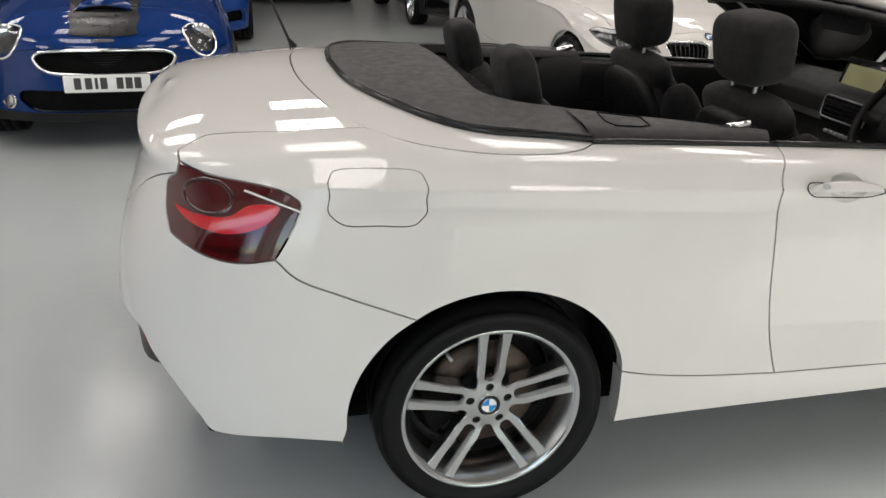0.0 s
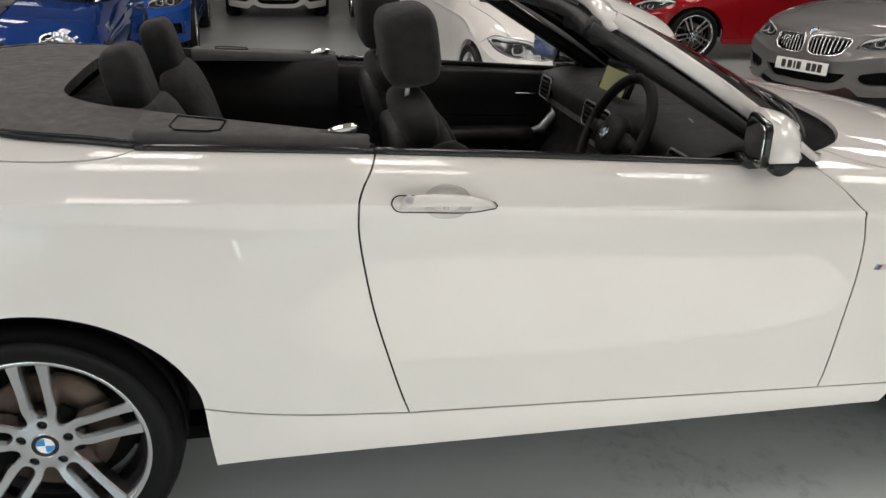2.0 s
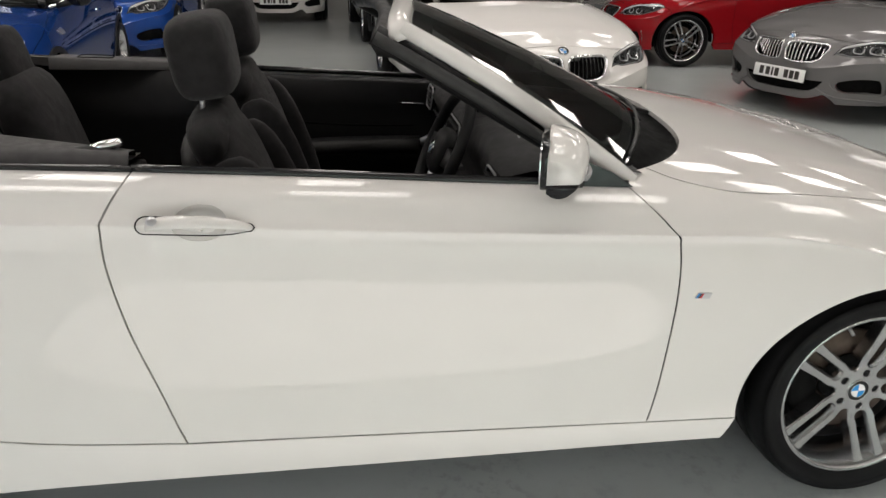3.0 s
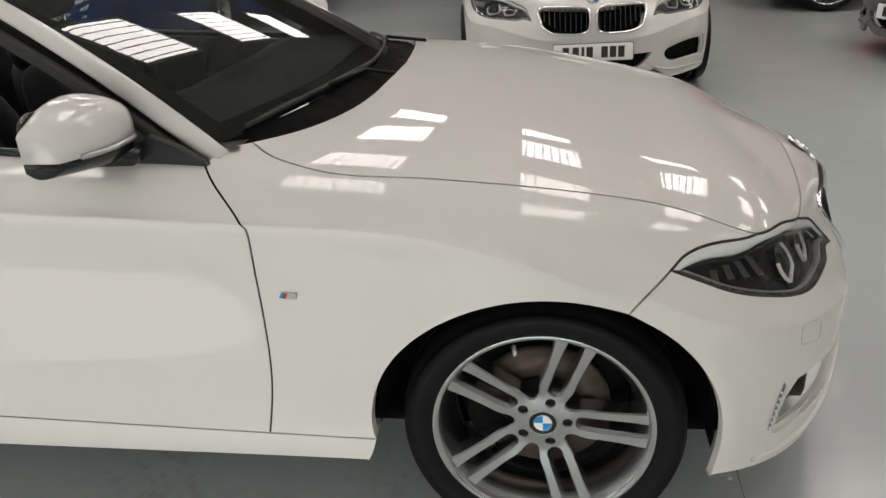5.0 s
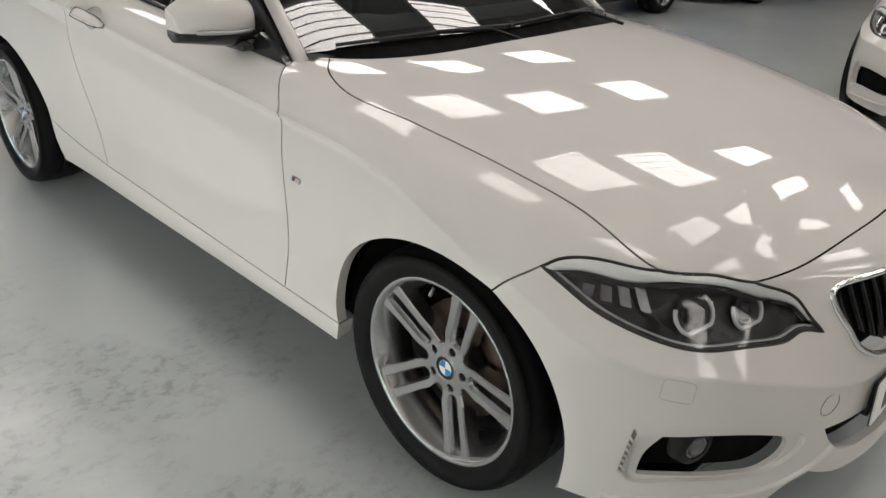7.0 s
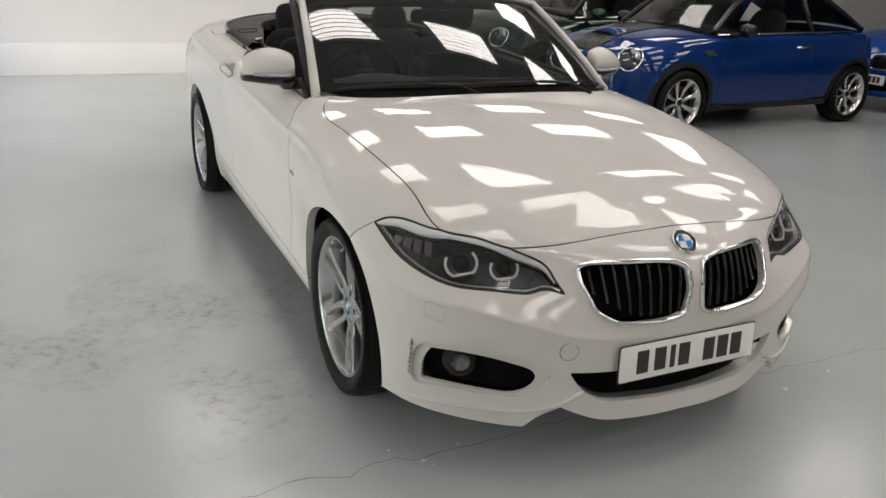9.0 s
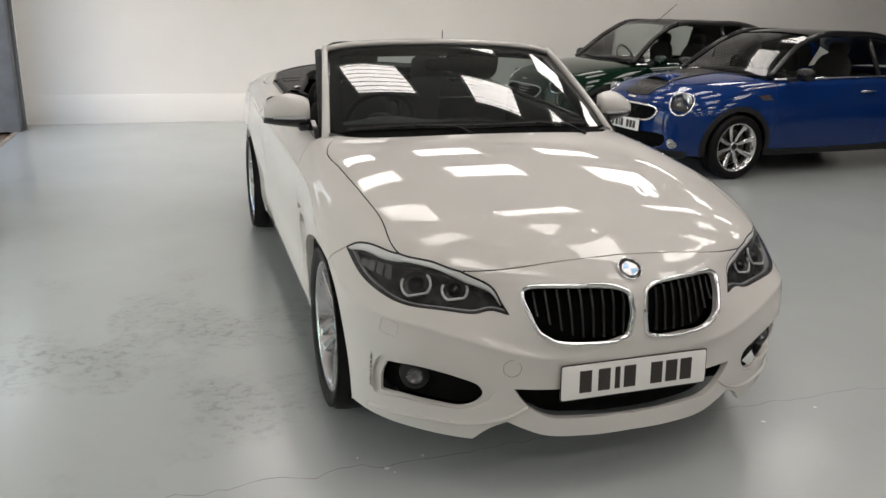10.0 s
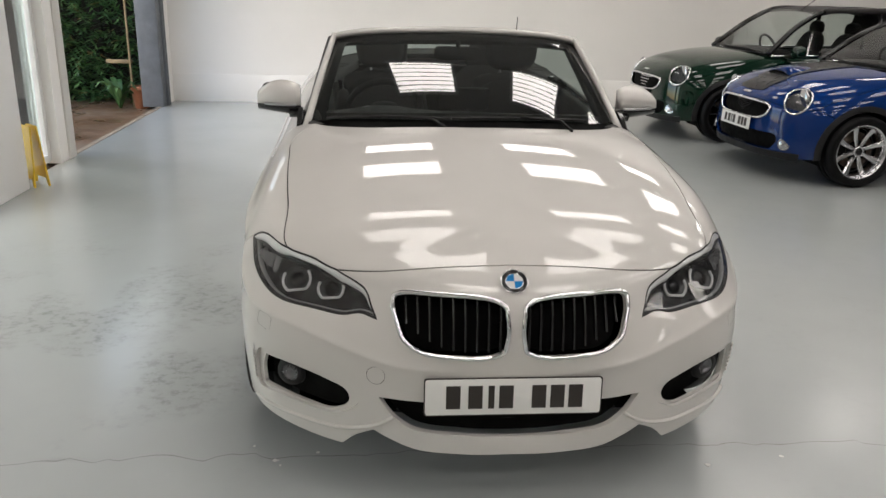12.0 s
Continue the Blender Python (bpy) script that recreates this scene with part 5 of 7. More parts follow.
def car_skin(car, h, sm, mat, step=(0.10, 0.2), roof_lid=True, badge=True):
    """The painted panels, lamps and grilles."""
    P = lambda name, loop, m=mat, label="", **k: part(name, panel(h, loop, m, name=name, step=step, **{"gap": 0.0023, "lip": 0.03, **k}), m, car, label)
    end_v, end_u = h.m - 1, h.n - 1
    bonnet_loop = closed([sm.bonnet, sm.lamp_top_f, sm.bonnet_front, [sm.bonnet_front[-1], (end_u, end_v)], [(end_u, end_v), sm.cowl[-1]], sm.cowl[1:][::-1]])
    P("bonnet", bonnet_loop, centre=True)
    rev = lambda r: list(r)[::-1]
    for flip in (False, True):
        fender = closed([sm.gap_f_low, sm.gap_f_top, [sm.gap_f_top[-1], sm.cowl[0]], sm.cowl[:2], sm.bonnet, rev(sm.lamp_top_b), sm.bumper_f, sm.arch_f_fender, rev(sm.sill[2])])
        P("front_wing", fender, flip=flip)
        door = closed([sm.gap_f_low, sm.gap_f_top, rev(sm.belt), rev(sm.gap_r_top), rev(sm.gap_r_low), sm.sill[1]])
        cup = spline2(h.side(ellipse(0.962, 0.894, 0.058, 0.036, 0, 360, 20)[:-1]), 0.03, True)
        P("door", door, flip=flip, holes=[cup], hole_lip=0.004)
        quarter = [sm.gap_r_low, sm.gap_r_top, [sm.gap_r_top[-1], sm.lid_seam[0]], sm.lid_seam[:6], sm.boot_side, sm.boot_down, sm.tail_top, sm.bumper_r, rev(sm.arch_r), sm.sill[0]]
        fuel = spline2(h.side(FUEL), 0.05, True)
        P("rear_wing", closed(quarter), flip=flip, holes=[] if flip else [fuel])
        if not flip:
            P("fuel_flap", fuel, lip=0.01)
        skirt_low = h.side([(2.285, 0.208), (1.5, 0.203), (0.9, 0.202), (0.385, 0.202)])
        skirt = closed([sm.sill[0], sm.sill[1], sm.sill[2], [sm.sill[2][-1], skirt_low[0]], skirt_low, [skirt_low[-1], sm.sill[0][0]]])
        P("side_skirt", skirt, flip=flip, lip=0.05)
        headlamp(car, h, sm, flip)
        tail_lamp(car, h, sm, flip)
        kidney(car, h, sm, flip)
        for cx, a in ((0.0, 0.372), (2.69, 0.366)):
            arch_liner(car, cx, a, -1 if flip else 1)
    nose = closed([sm.nose_low[0], sm.nose_low[1], sm.nose_low[2], sm.arch_f_bumper, rev(sm.bumper_f), rev(sm.lamp_low), rev(sm.lamp_top_i), sm.bonnet_front, [sm.bonnet_front[-1], sm.intake[0][0]], sm.intake[0], sm.intake[1], [sm.intake[1][-1], sm.nose_low[0][0]]])
    P("front_bumper", nose, centre=True, holes=[spline2(sm.kidney, 0.05, True), spline2(sm.duct, 0.05, True)], lip=0.02, hole_lip=0.02)
    for flip in (False, True):
        part("duct_surround", panel(h, spline2(sm.duct, 0.05, True), mat, holes=[shrunk(h, spline2(sm.fog, 0.05, True), -0.005)], gap=-0.003, lip=0.004, hole_lip=0.012, out=-0.011, step=step, name="duct_surround", flip=flip), mat, car)
        vent = part("bumper_vent", panel(h, spline2(sm.vent, 0.05, True), VENT_GREY, gap=0, lip=0, out=0.0012, name="bumper_vent", flip=flip), VENT_GREY, car, "narrow grey slatted vent")
        for k in range(7):
            z = 0.312 + 0.016 * k
            f = (z - 0.30) / 0.14
            bar = line3(h, np.array(near_uv(h, [(3.180 + 0.018 * f, 0.789 - 0.003 * f, z), (3.190 + 0.013 * f, 0.785 - 0.004 * f, z - 0.010)])), 0.003) * (1, -1 if flip else 1, 1)
            part("vent_slat", tube([tuple(q) for q in bar], 0.0030, 5), mat, vent)
        blade = n3(h, [(3.15, 0.785, 0.226), (3.20, 0.755, 0.230), (3.31, 0.645, 0.234), (3.40, 0.50, 0.236), (3.435, 0.41, 0.262), (3.455, 0.35, 0.300)])
        part("blade", tube([tuple(q) for q in blade * (1, -1 if flip else 1, 1)], 0.010, 8, flat=0.6), mat, car)
    # black bars sunk in the shut lines, standing in for the shade there
    for flip in (False, True):
        for seam in (sm.bonnet, sm.bonnet_front, sm.gap_f_low + sm.gap_f_top[1:], sm.lid_seam):
            line = line3(h, spline2(np.array(seam), 0.1), -0.0075) * (1, -1 if flip else 1, 1)
            part("seam_shade", tube([tuple(q) for q in line], 0.0052, 6), LINER, car)
    # lid over the folded roof, boot lid, rear bumper
    if roof_lid:
        P("roof_lid", closed([sm.lid_seam, [sm.lid_seam[-1], sm.black_edge[-1]], rev(sm.black_edge), [sm.black_edge[0], sm.lid_seam[0]]]), centre=True)
    boot_low = [sm.tail_in[3]] + near_uv(h, [(-0.787, 0.645, 0.940), (-0.83, 0.58, 0.905)]) + h.rear([(0.45, 0.81), (0.3, 0.77), (0.0, 0.765)])
    P("boot_lid", closed([sm.lid_seam[5:], [sm.lid_seam[-1], (0, end_v)], [(0, end_v), boot_low[-1]], rev(boot_low), sm.tail_in[3:], rev(sm.boot_down), rev(sm.boot_side)]), centre=True)
    bump_low = h.rear([(0.0, 0.585), (0.35, 0.585), (0.60, 0.580)]) + near_uv(h, [(-0.877, 0.70, 0.562), (-0.853, 0.73, 0.511), (-0.813, 0.762, 0.451), (-0.751, 0.792, 0.349), (-0.711, 0.806, 0.298), (-0.543, 0.846, 0.285), (-0.398, 0.862, 0.264)])
    P("rear_bumper", closed([bump_low, rev(sm.arch_r_bumper), rev(sm.bumper_r), sm.tail_low, sm.tail_in[:4], boot_low, [boot_low[-1], bump_low[0]]]), centre=True)
    diff = h.rear([(0.0, 0.60), (0.35, 0.60), (0.60, 0.595)]) + near_uv(h, [(-0.877, 0.70, 0.58), (-0.84, 0.745, 0.525)])
    diff2 = near_uv(h, [(-0.84, 0.74, 0.45)]) + h.rear([(0.55, 0.40), (0.0, 0.37)])
    P("diffuser", closed([diff, [diff[-1], diff2[0]], diff2, [diff2[-1], diff[0]]]), DARK, "black rear diffuser", centre=True, out=-0.035)
    for flip in (False, True):
        refl = near_uv(h, [(-0.90, 0.64, 0.565), (-0.885, 0.685, 0.560), (-0.855, 0.725, 0.515), (-0.87, 0.71, 0.49)])
        part("reflector", panel(h, spline2([p for q in refl for p in (q, q)][1:] + [refl[0]], 0.06, False)[:-1], RED_LIGHT, gap=0, lip=0.01, out=-0.016, name="reflector", flip=flip), RED_LIGHT, car, "red rear reflector")


FUEL = [(-0.414, 0.93), (-0.412, 0.962), (-0.385, 0.978), (-0.30, 0.980), (-0.215, 0.976), (-0.186, 0.955), (-0.188, 0.92), (-0.195, 0.876), (-0.22, 0.858), (-0.30, 0.860), (-0.385, 0.866), (-0.412, 0.885)]


# ---- the white convertible ----
SHOULDER = [(3.8, 5.3), (4.35, 5.24), (5.36, 5.15), (6.4, 5.05), (8.0, 5.0), (9.0, 5.0), (10.2, 5.18), (10.6, 5.28), (10.9, 5.24), (11.3, 5.08), (11.7, 4.80), (12.1, 4.35), (12.6, 3.9)]
HAUNCH = [(4.3, 4.7), (5.4, 4.62), (6.1, 4.55), (6.7, 4.45), (7.3, 4.34), (8.0, 4.25)]
SHELF = [(12.6, 4.1), (13.0, 3.80), (13.3, 3.56), (13.6, 3.45), (14.1, 3.60), (14.8, 3.69), (15.6, 3.56), (16.3, 3.3), (17.2, 3.2)]
RIDGE = [(10.4, 7.9), (12.0, 7.8), (14.0, 7.8), (16.2, 7.9)]
HULL = Hull(CABRIO_RIBS, [(SHOULDER, 0.018, 0.36), (HAUNCH, -0.010, 0.28), (SHELF, 0.016, 0.38), (RIDGE, 0.006, 0.30)])
SEAMS = Seams(HULL)
cabrio = thing("convertible_car", "white two-door convertible car with its roof folded down", "car")
car_skin(cabrio, HULL, SEAMS, WHITE)
for cx, ang, side in ((0.0, 90, 1), (2.69, 72, 1), (0.0, 90, -1), (2.69, 80, -1)):
    wheel(cabrio, Matrix.Translation((cx, -0.772 * side if cx < 1 else -0.737 * side, 0.318)) @ (Matrix.Identity(4) if side > 0 else pose(0, 0, 0, 0, 0, 180)), ang)
roundel(cabrio, Matrix.Translation((3.404, 0, 0.709)) @ pose(0, 0, 0, 0, 38, 0) @ pose(0, 0, 0, 0, 0, 90), 0.041)
number_plate(cabrio, Matrix.Translation((3.494, 0, 0.384)) @ pose(0, 0, 0, 0, 0, 90) @ pose(0, 0, 0, -4, 0, 0))


# ---- the convertible's windscreen, cabin and fittings ----
def arc_row(half, x_side, x_mid, z_side, z_mid, n=24, power=2.0, drop=0.0):
    """A bowed line across the car; drop lowers its ends into rounded corners."""
    out = []
    for k in range(n + 1):
        f = abs(2 * k / n - 1)
        out.append((x_mid + (x_side - x_mid) * f**power + 1.3 * drop * f**9, half * (2 * k / n - 1), z_mid + (z_side - z_mid) * f**2 - drop * f**9))
    return out


def between(a, b, f, bulge=0.0):
    return [tuple(p + (q - p) * f + (bulge * 4 * f * (1 - f) if k != 1 else 0) for k, (p, q) in enumerate(zip(u, v))) for u, v in zip(a, b)]


def sheet(rows, thick=0.0):
    bm = bmesh.new()
    vs = [[bm.verts.new(p) for p in r] for r in rows]
    for a, b in zip(vs, vs[1:]):
        for k in range(len(a) - 1):
            bm.faces.new((a[k], a[k + 1], b[k + 1], b[k]))
    if thick:
        bmesh.ops.recalc_face_normals(bm, faces=bm.faces)
        bmesh.ops.solidify(bm, geom=list(bm.faces), thickness=thick)
    return smooth(bm, 50)


GLASS_LOW = arc_row(0.692, 1.975, 2.215, 0.942, 0.982)
GLASS_TOP = arc_row(0.592, 1.425, 1.500, 1.278, 1.308, drop=0.022)


def windscreen(car):
    rows = [between(GLASS_LOW, GLASS_TOP, k / 10, 0.012) for k in range(11)]
    scr = part("windscreen", sheet(rows), GLASS, car, "raked windscreen in a white frame")
    scr.visible_shadow = False
    # black printed border inside the frame
    n = len(rows[0])
    for side in (0, 1):
        pick = (lambda r, f: tuple(np.array(r[0]) + (np.array(r[1]) - np.array(r[0])) * f)) if side == 0 else (lambda r, f: tuple(np.array(r[-1]) + (np.array(r[-2]) - np.array(r[-1])) * f))
        part("screen_border", sheet([[tuple(np.array(pick(r, 0.0)) - (0.004, 0, 0.003)) for r in rows], [tuple(np.array(pick(r, 1.0)) - (0.004, 0, 0.003)) for r in rows]]), LINER, scr)
    lift = np.array((-0.004, 0, -0.003))
    part("screen_border", sheet([[tuple(np.array(p) + lift) for p in rows[10]], [tuple(np.array(p) + lift) for p in between(rows[10], rows[9], 0.9)]]), LINER, scr)
    part("screen_border", sheet([[tuple(np.array(p) + lift) for p in rows[0]], [tuple(np.array(p) + lift) for p in between(rows[0], rows[1], 0.8)]]), LINER, scr)
    for sy in (-1, 1):
        # painted pillar: a flattened bar that widens to the foot
        secs = []
        for f in np.linspace(-0.06, 0.985, 12):
            p = np.array((1.965, 0.702, 0.935)) + f * (np.array((1.418, 0.606, 1.284)) - np.array((1.965, 0.702, 0.935)))
            p[0] += 0.010 * 4 * f * (1 - f)
            p[2] += 0.012 * 4 * f * (1 - f)
            w = 0.019 + 0.006 * (1 - f)
            ring = [(-0.35, 0.72), (0.10, 0.98), (0.48, 0.80), (0.72, 0.30), (0.70, -0.35), (0.30, -0.75), (-0.3, -0.8), (-0.55, 0.0)]
            along = np.array((-0.547, -0.13, 0.357)) / 0.665
            outw = np.array((0.0, 1.0, 0.25))
            outw -= along * (outw @ along)
            outw /= np.linalg.norm(outw)
            up = np.cross(along, outw)
            up *= np.sign(up[2])
            secs.append([tuple((p + w * 1.15 * (a * outw + b * up)) * (1, sy, 1)) for a, b in ring])
        part("pillar", loft(secs), WHITE, car, "white windscreen pillar")
        seal = [(np.array((1.93, 0.712, 0.918)) + f * (np.array((1.362, 0.628, 1.262)) - np.array((1.93, 0.712, 0.918))) + (0, 0, 0.012 * 4 * f * (1 - f))) * (1, sy, 1) for f in np.linspace(-0.02, 1.0, 10)]
        part("pillar_seal", tube(seal, 0.019, 10, flat=0.8), RUBBER, car, "black pillar seal")
        inner = [(np.array((1.93, 0.67, 0.93)) + f * (np.array((1.365, 0.588, 1.264)) - np.array((1.93, 0.67, 0.93)))) * (1, sy, 1) for f in np.linspace(0, 1.0, 10)]
        part("pillar_trim", tube(inner, 0.034, 10, flat=0.8), TRIM, car)
        corner = prism([(1.80, 0.925), (1.985, 0.918), (1.93, 0.955), (1.86, 0.985)], 0.02, Matrix(((1, 0, 0, 0), (0, 0, sy, 0.735 * sy), (0, 1, 0, 0), (0, 0, 0, 1))))
        part("quarter_trim", corner, GLOSS_BLACK, car, "black mirror base triangle")
    head = arc_row(0.622, 1.405, 1.480, 1.292, 1.324, 28, 2.4, 0.020)
    secs = []
    for p in head:
        secs.append([(p[0] + a, p[1], p[2] + b) for a, b in ((0.026, -0.004), (0.014, 0.009), (-0.004, 0.013), (-0.030, 0.007), (-0.036, -0.008), (-0.025, -0.026), (0.008, -0.014))])
    part("header", loft(secs), WHITE, car, "white windscreen header rail")
    secs = []
    for p in arc_row(0.628, 1.368, 1.438, 1.256, 1.278, 28, 2.4, 0.016):
        secs.append([(p[0] + a, p[1], p[2] + b) for a, b in ((0.03, 0.008), (-0.02, 0.016), (-0.034, 0.0), (-0.02, -0.022), (0.03, -0.028), (0.045, -0.015))])
    part("header_trim", loft(secs), TRIM, car, "dark grey header lining")
    # inner mirror
    part("mirror_stalk", tube([(1.58, 0, 1.27), (1.54, 0, 1.235)], 0.012), DARK, car)
    part("inner_mirror", prism(rounded(0.235, 0.065, 0.026), 0.022, Matrix.Translation((1.545, 0.0, 1.215)) @ pose(0, 0, 0, 0, 96, 0) @ pose(0, 0, 0, 0, 0, 90), 0.006), DARK, car, "dark interior mirror")
    # scuttle, wipers
    rows = []
    cowl = HULL.at(*np.array(spline2(SEAMS.cowl, 0.2)).T)
    full = np.concatenate([cowl, (cowl * (1, -1, 1))[::-1][1:]])
    t = np.linspace(0, 1, 25)
    s = np.r_[0, np.cumsum(np.linalg.norm(np.diff(full, axis=0), axis=1))]
    front = np.stack([np.interp(t * s[-1], s, full[:, k]) for k in range(3)], 1)
    back = np.array(GLASS_LOW)
    for f, dz in ((0.0, -0.012), (0.08, -0.022), (0.5, -0.024), (1.0, -0.006), (1.3, 0.004)):
        rows.append([tuple(a + (b - a) * f + (0, 0, dz)) for a, b in zip(front, back)])
    part("scuttle", sheet(rows), LINER, car, "black plastic scuttle panel")
    for y0, y1, xo in ((0.52, -0.10, 0.0), (-0.08, -0.60, -0.01)):
        def on_glass(y, f):
            k = (y / 0.672 + 1) / 2 * 24
            a = int(np.clip(k, 0, 23))
            p = np.array(between(GLASS_LOW, GLASS_TOP, f, 0.012))
            q = p[a] + (p[a + 1] - p[a]) * (k - a)
            return q + np.array((0.006, 0, 0.009))
        blade = [on_glass(y0 + (y1 - y0) * f, 0.012 + 0.012 * math.sin(math.pi * f)) for f in np.linspace(0, 1, 9)]
        w = part("wiper", tube(blade, 0.0055, 6), RUBBER, car, "black wiper arm and blade")
        root = on_glass((y0 + y1) / 2 + 0.16, 0.004)
        part("wiper_arm", tube([front[12] * (1, 0, 1) + (0.0, y0 - 0.02 if y0 < 0.5 else 0.42, -0.01), root + (0.0, 0.02, 0.0), on_glass((y0 + y1) / 2, 0.02) + (0.004, 0, 0.004)], 0.006, 6), DARK, w)
    part("aerial", tube([(-0.40, 0.62, 1.035), (-0.42, 0.62, 1.07), (-0.53, 0.65, 1.33)], [0.016, 0.006, 0.003], 8), DARK, car, "short black aerial")


def side_mirror(car, sy):
    cx, cy, cz = 1.772, 0.862, 1.008
    secs_cap, secs_low = [], []
    for f in np.linspace(0, 1, 12):
        y = 0.752 + 0.200 * f
        grow = math.sin(math.pi * (0.18 + 0.66 * f)) ** 0.5
        x_front = cx + 0.084 * grow * (1 - 0.35 * f ** 2) - 0.030 * f
        x_back = cx - 0.004 - 0.062 * f
        top = cz + 0.088 * grow - 0.026 * f ** 3
        low = cz - 0.020 + 0.002 * f
        arc = [(x_back + (x_front - x_back) * (0.5 - 0.5 * math.cos(math.pi * q / 10)) ** 0.7, low + (top - low) * math.sin(math.pi * (0.5 + 0.5 * q / 10)) ** 0.42) for q in range(11)]
        arc = [(x_back, low)] + arc
        secs_cap.append([(x, y * sy, z) for x, z in arc])
        bot = low - 0.052 + 0.020 * f
        under = [(x_back, low)] + [(x_back + (x_front - x_back) * k / 6, low - (low - bot) * math.sin(math.pi * min(1, 0.15 + k / 6 * 0.85)) ** 0.7) for k in range(7)] + [(x_front, low)]
        secs_low.append([(x, y * sy, z) for x, z in under])
    m = part("door_mirror", loft(secs_cap), WHITE, car, "white capped door mirror with a black base")
    part("mirror_base", loft(secs_low), GLOSS_BLACK, m, "glossy black mirror underside")
    line = [tuple(np.array(s[-1]) + (0.002, 0, 0.002)) for s in secs_cap[1:]] + [tuple(np.array(secs_cap[-1][8]) + (0, 0.001 * sy, -0.03))]
    part("indicator_strip", tube(line[:9], 0.006, 6), SATIN, m)
    arm = loft([[(1.80 + a, y * sy, 0.950 + b) for a, b in ((0.05, 0.012), (0.04, -0.016), (-0.05, -0.018), (-0.055, 0.010))] for y in (0.735, 0.765, 0.80)])
    part("mirror_arm", arm, GLOSS_BLACK, m)
    part("mirror_housing", prism(rounded(0.182, 0.112, 0.034), 0.016, Matrix.Translation((cx - 0.034, (cy - 0.010) * sy, cz + 0.014)) @ pose(0, 0, 0, 0, 0, 17 * sy) @ pose(0, 0, 0, 0, -90, 0) @ pose(0, 0, 0, 0, 0, 90), 0.003), GLOSS_BLACK, m, "glossy black mirror housing")
    part("mirror_glass", prism(rounded(0.160, 0.092, 0.03), 0.003, Matrix.Translation((cx - 0.0505, (cy - 0.010) * sy, cz + 0.014)) @ pose(0, 0, 0, 0, 0, 17 * sy) @ pose(0, 0, 0, 0, -90, 0) @ pose(0, 0, 0, 0, 0, 90)), CHROME, m, "mirror glass")
    return m


def blob(center, size, power=2.6, seg=20, rings=12, lean=0.0, name=None, pinch=None):
    """A cushion: a rounded box by superellipse, leaning about y."""
    bm = bmesh.new()
    rows = []
    pw = lambda v: math.copysign(abs(v) ** (2 / power), v)
    for i in range(rings + 1):
        phi = -math.pi / 2 + math.pi * i / rings
        row = []
        for k in range(seg):
            th = 2 * math.pi * k / seg
            x, y, z = pw(math.cos(phi)) * pw(math.cos(th)), pw(math.cos(phi)) * pw(math.sin(th)), pw(math.sin(phi))
            taper = 1.0 if pinch is None else 1.0 + pinch * z
            row.append(Vector((x * size[0] / 2, y * size[1] / 2 * taper, z * size[2] / 2)))
        rows.append(row)
    m = Matrix.Translation(center) @ pose(0, 0, 0, 0, lean, 0)
    vs = [[bm.verts.new(m @ p) for p in r] for r in rows]
    for a, b in zip(vs, vs[1:]):
        for k in range(seg):
            bm.faces.new((a[k], a[(k + 1) % seg], b[(k + 1) % seg], b[k]))
    bmesh.ops.remove_doubles(bm, verts=bm.verts, dist=1e-5)
    return smooth(bm, 70)


def front_seat(car, y):
    s = part("front_seat", blob((1.045, y, 0.72), (0.16, 0.50, 0.68), 3.2, 24, 16, -18, pinch=-0.10), FABRIC, car, "black cloth front seat")
    part("seat_base", blob((1.36, y, 0.46), (0.54, 0.52, 0.20), 3.4, 24, 12, 6), FABRIC, s)
    for sy in (-1, 1):
        part("side_bolster", blob((1.085, y + 0.215 * sy, 0.70), (0.19, 0.105, 0.56), 2.6, 16, 12, -18), FABRIC, s)
    part("shoulder_pad", blob((0.950, y, 0.995), (0.115, 0.44, 0.14), 3.0, 24, 12, -18), FABRIC, s)
    hr = part("headrest", blob((0.935, y, 1.188), (0.160, 0.290, 0.216), 3.7, 28, 16, -8, pinch=0.10), FABRIC, s, "rounded black headrest")
    for sy in (-1, 1):
        part("headrest_post", tube([(0.925, y + 0.06 * sy, 1.02), (0.93, y + 0.06 * sy, 1.11)], 0.007, 8), SATIN, s)
    # moulded back shell with its grip and chromed release
    part("seat_back", blob((0.985, y, 0.70), (0.10, 0.47, 0.62), 3.4, 20, 12, -18, pinch=-0.08), TRIM, s)
    return s


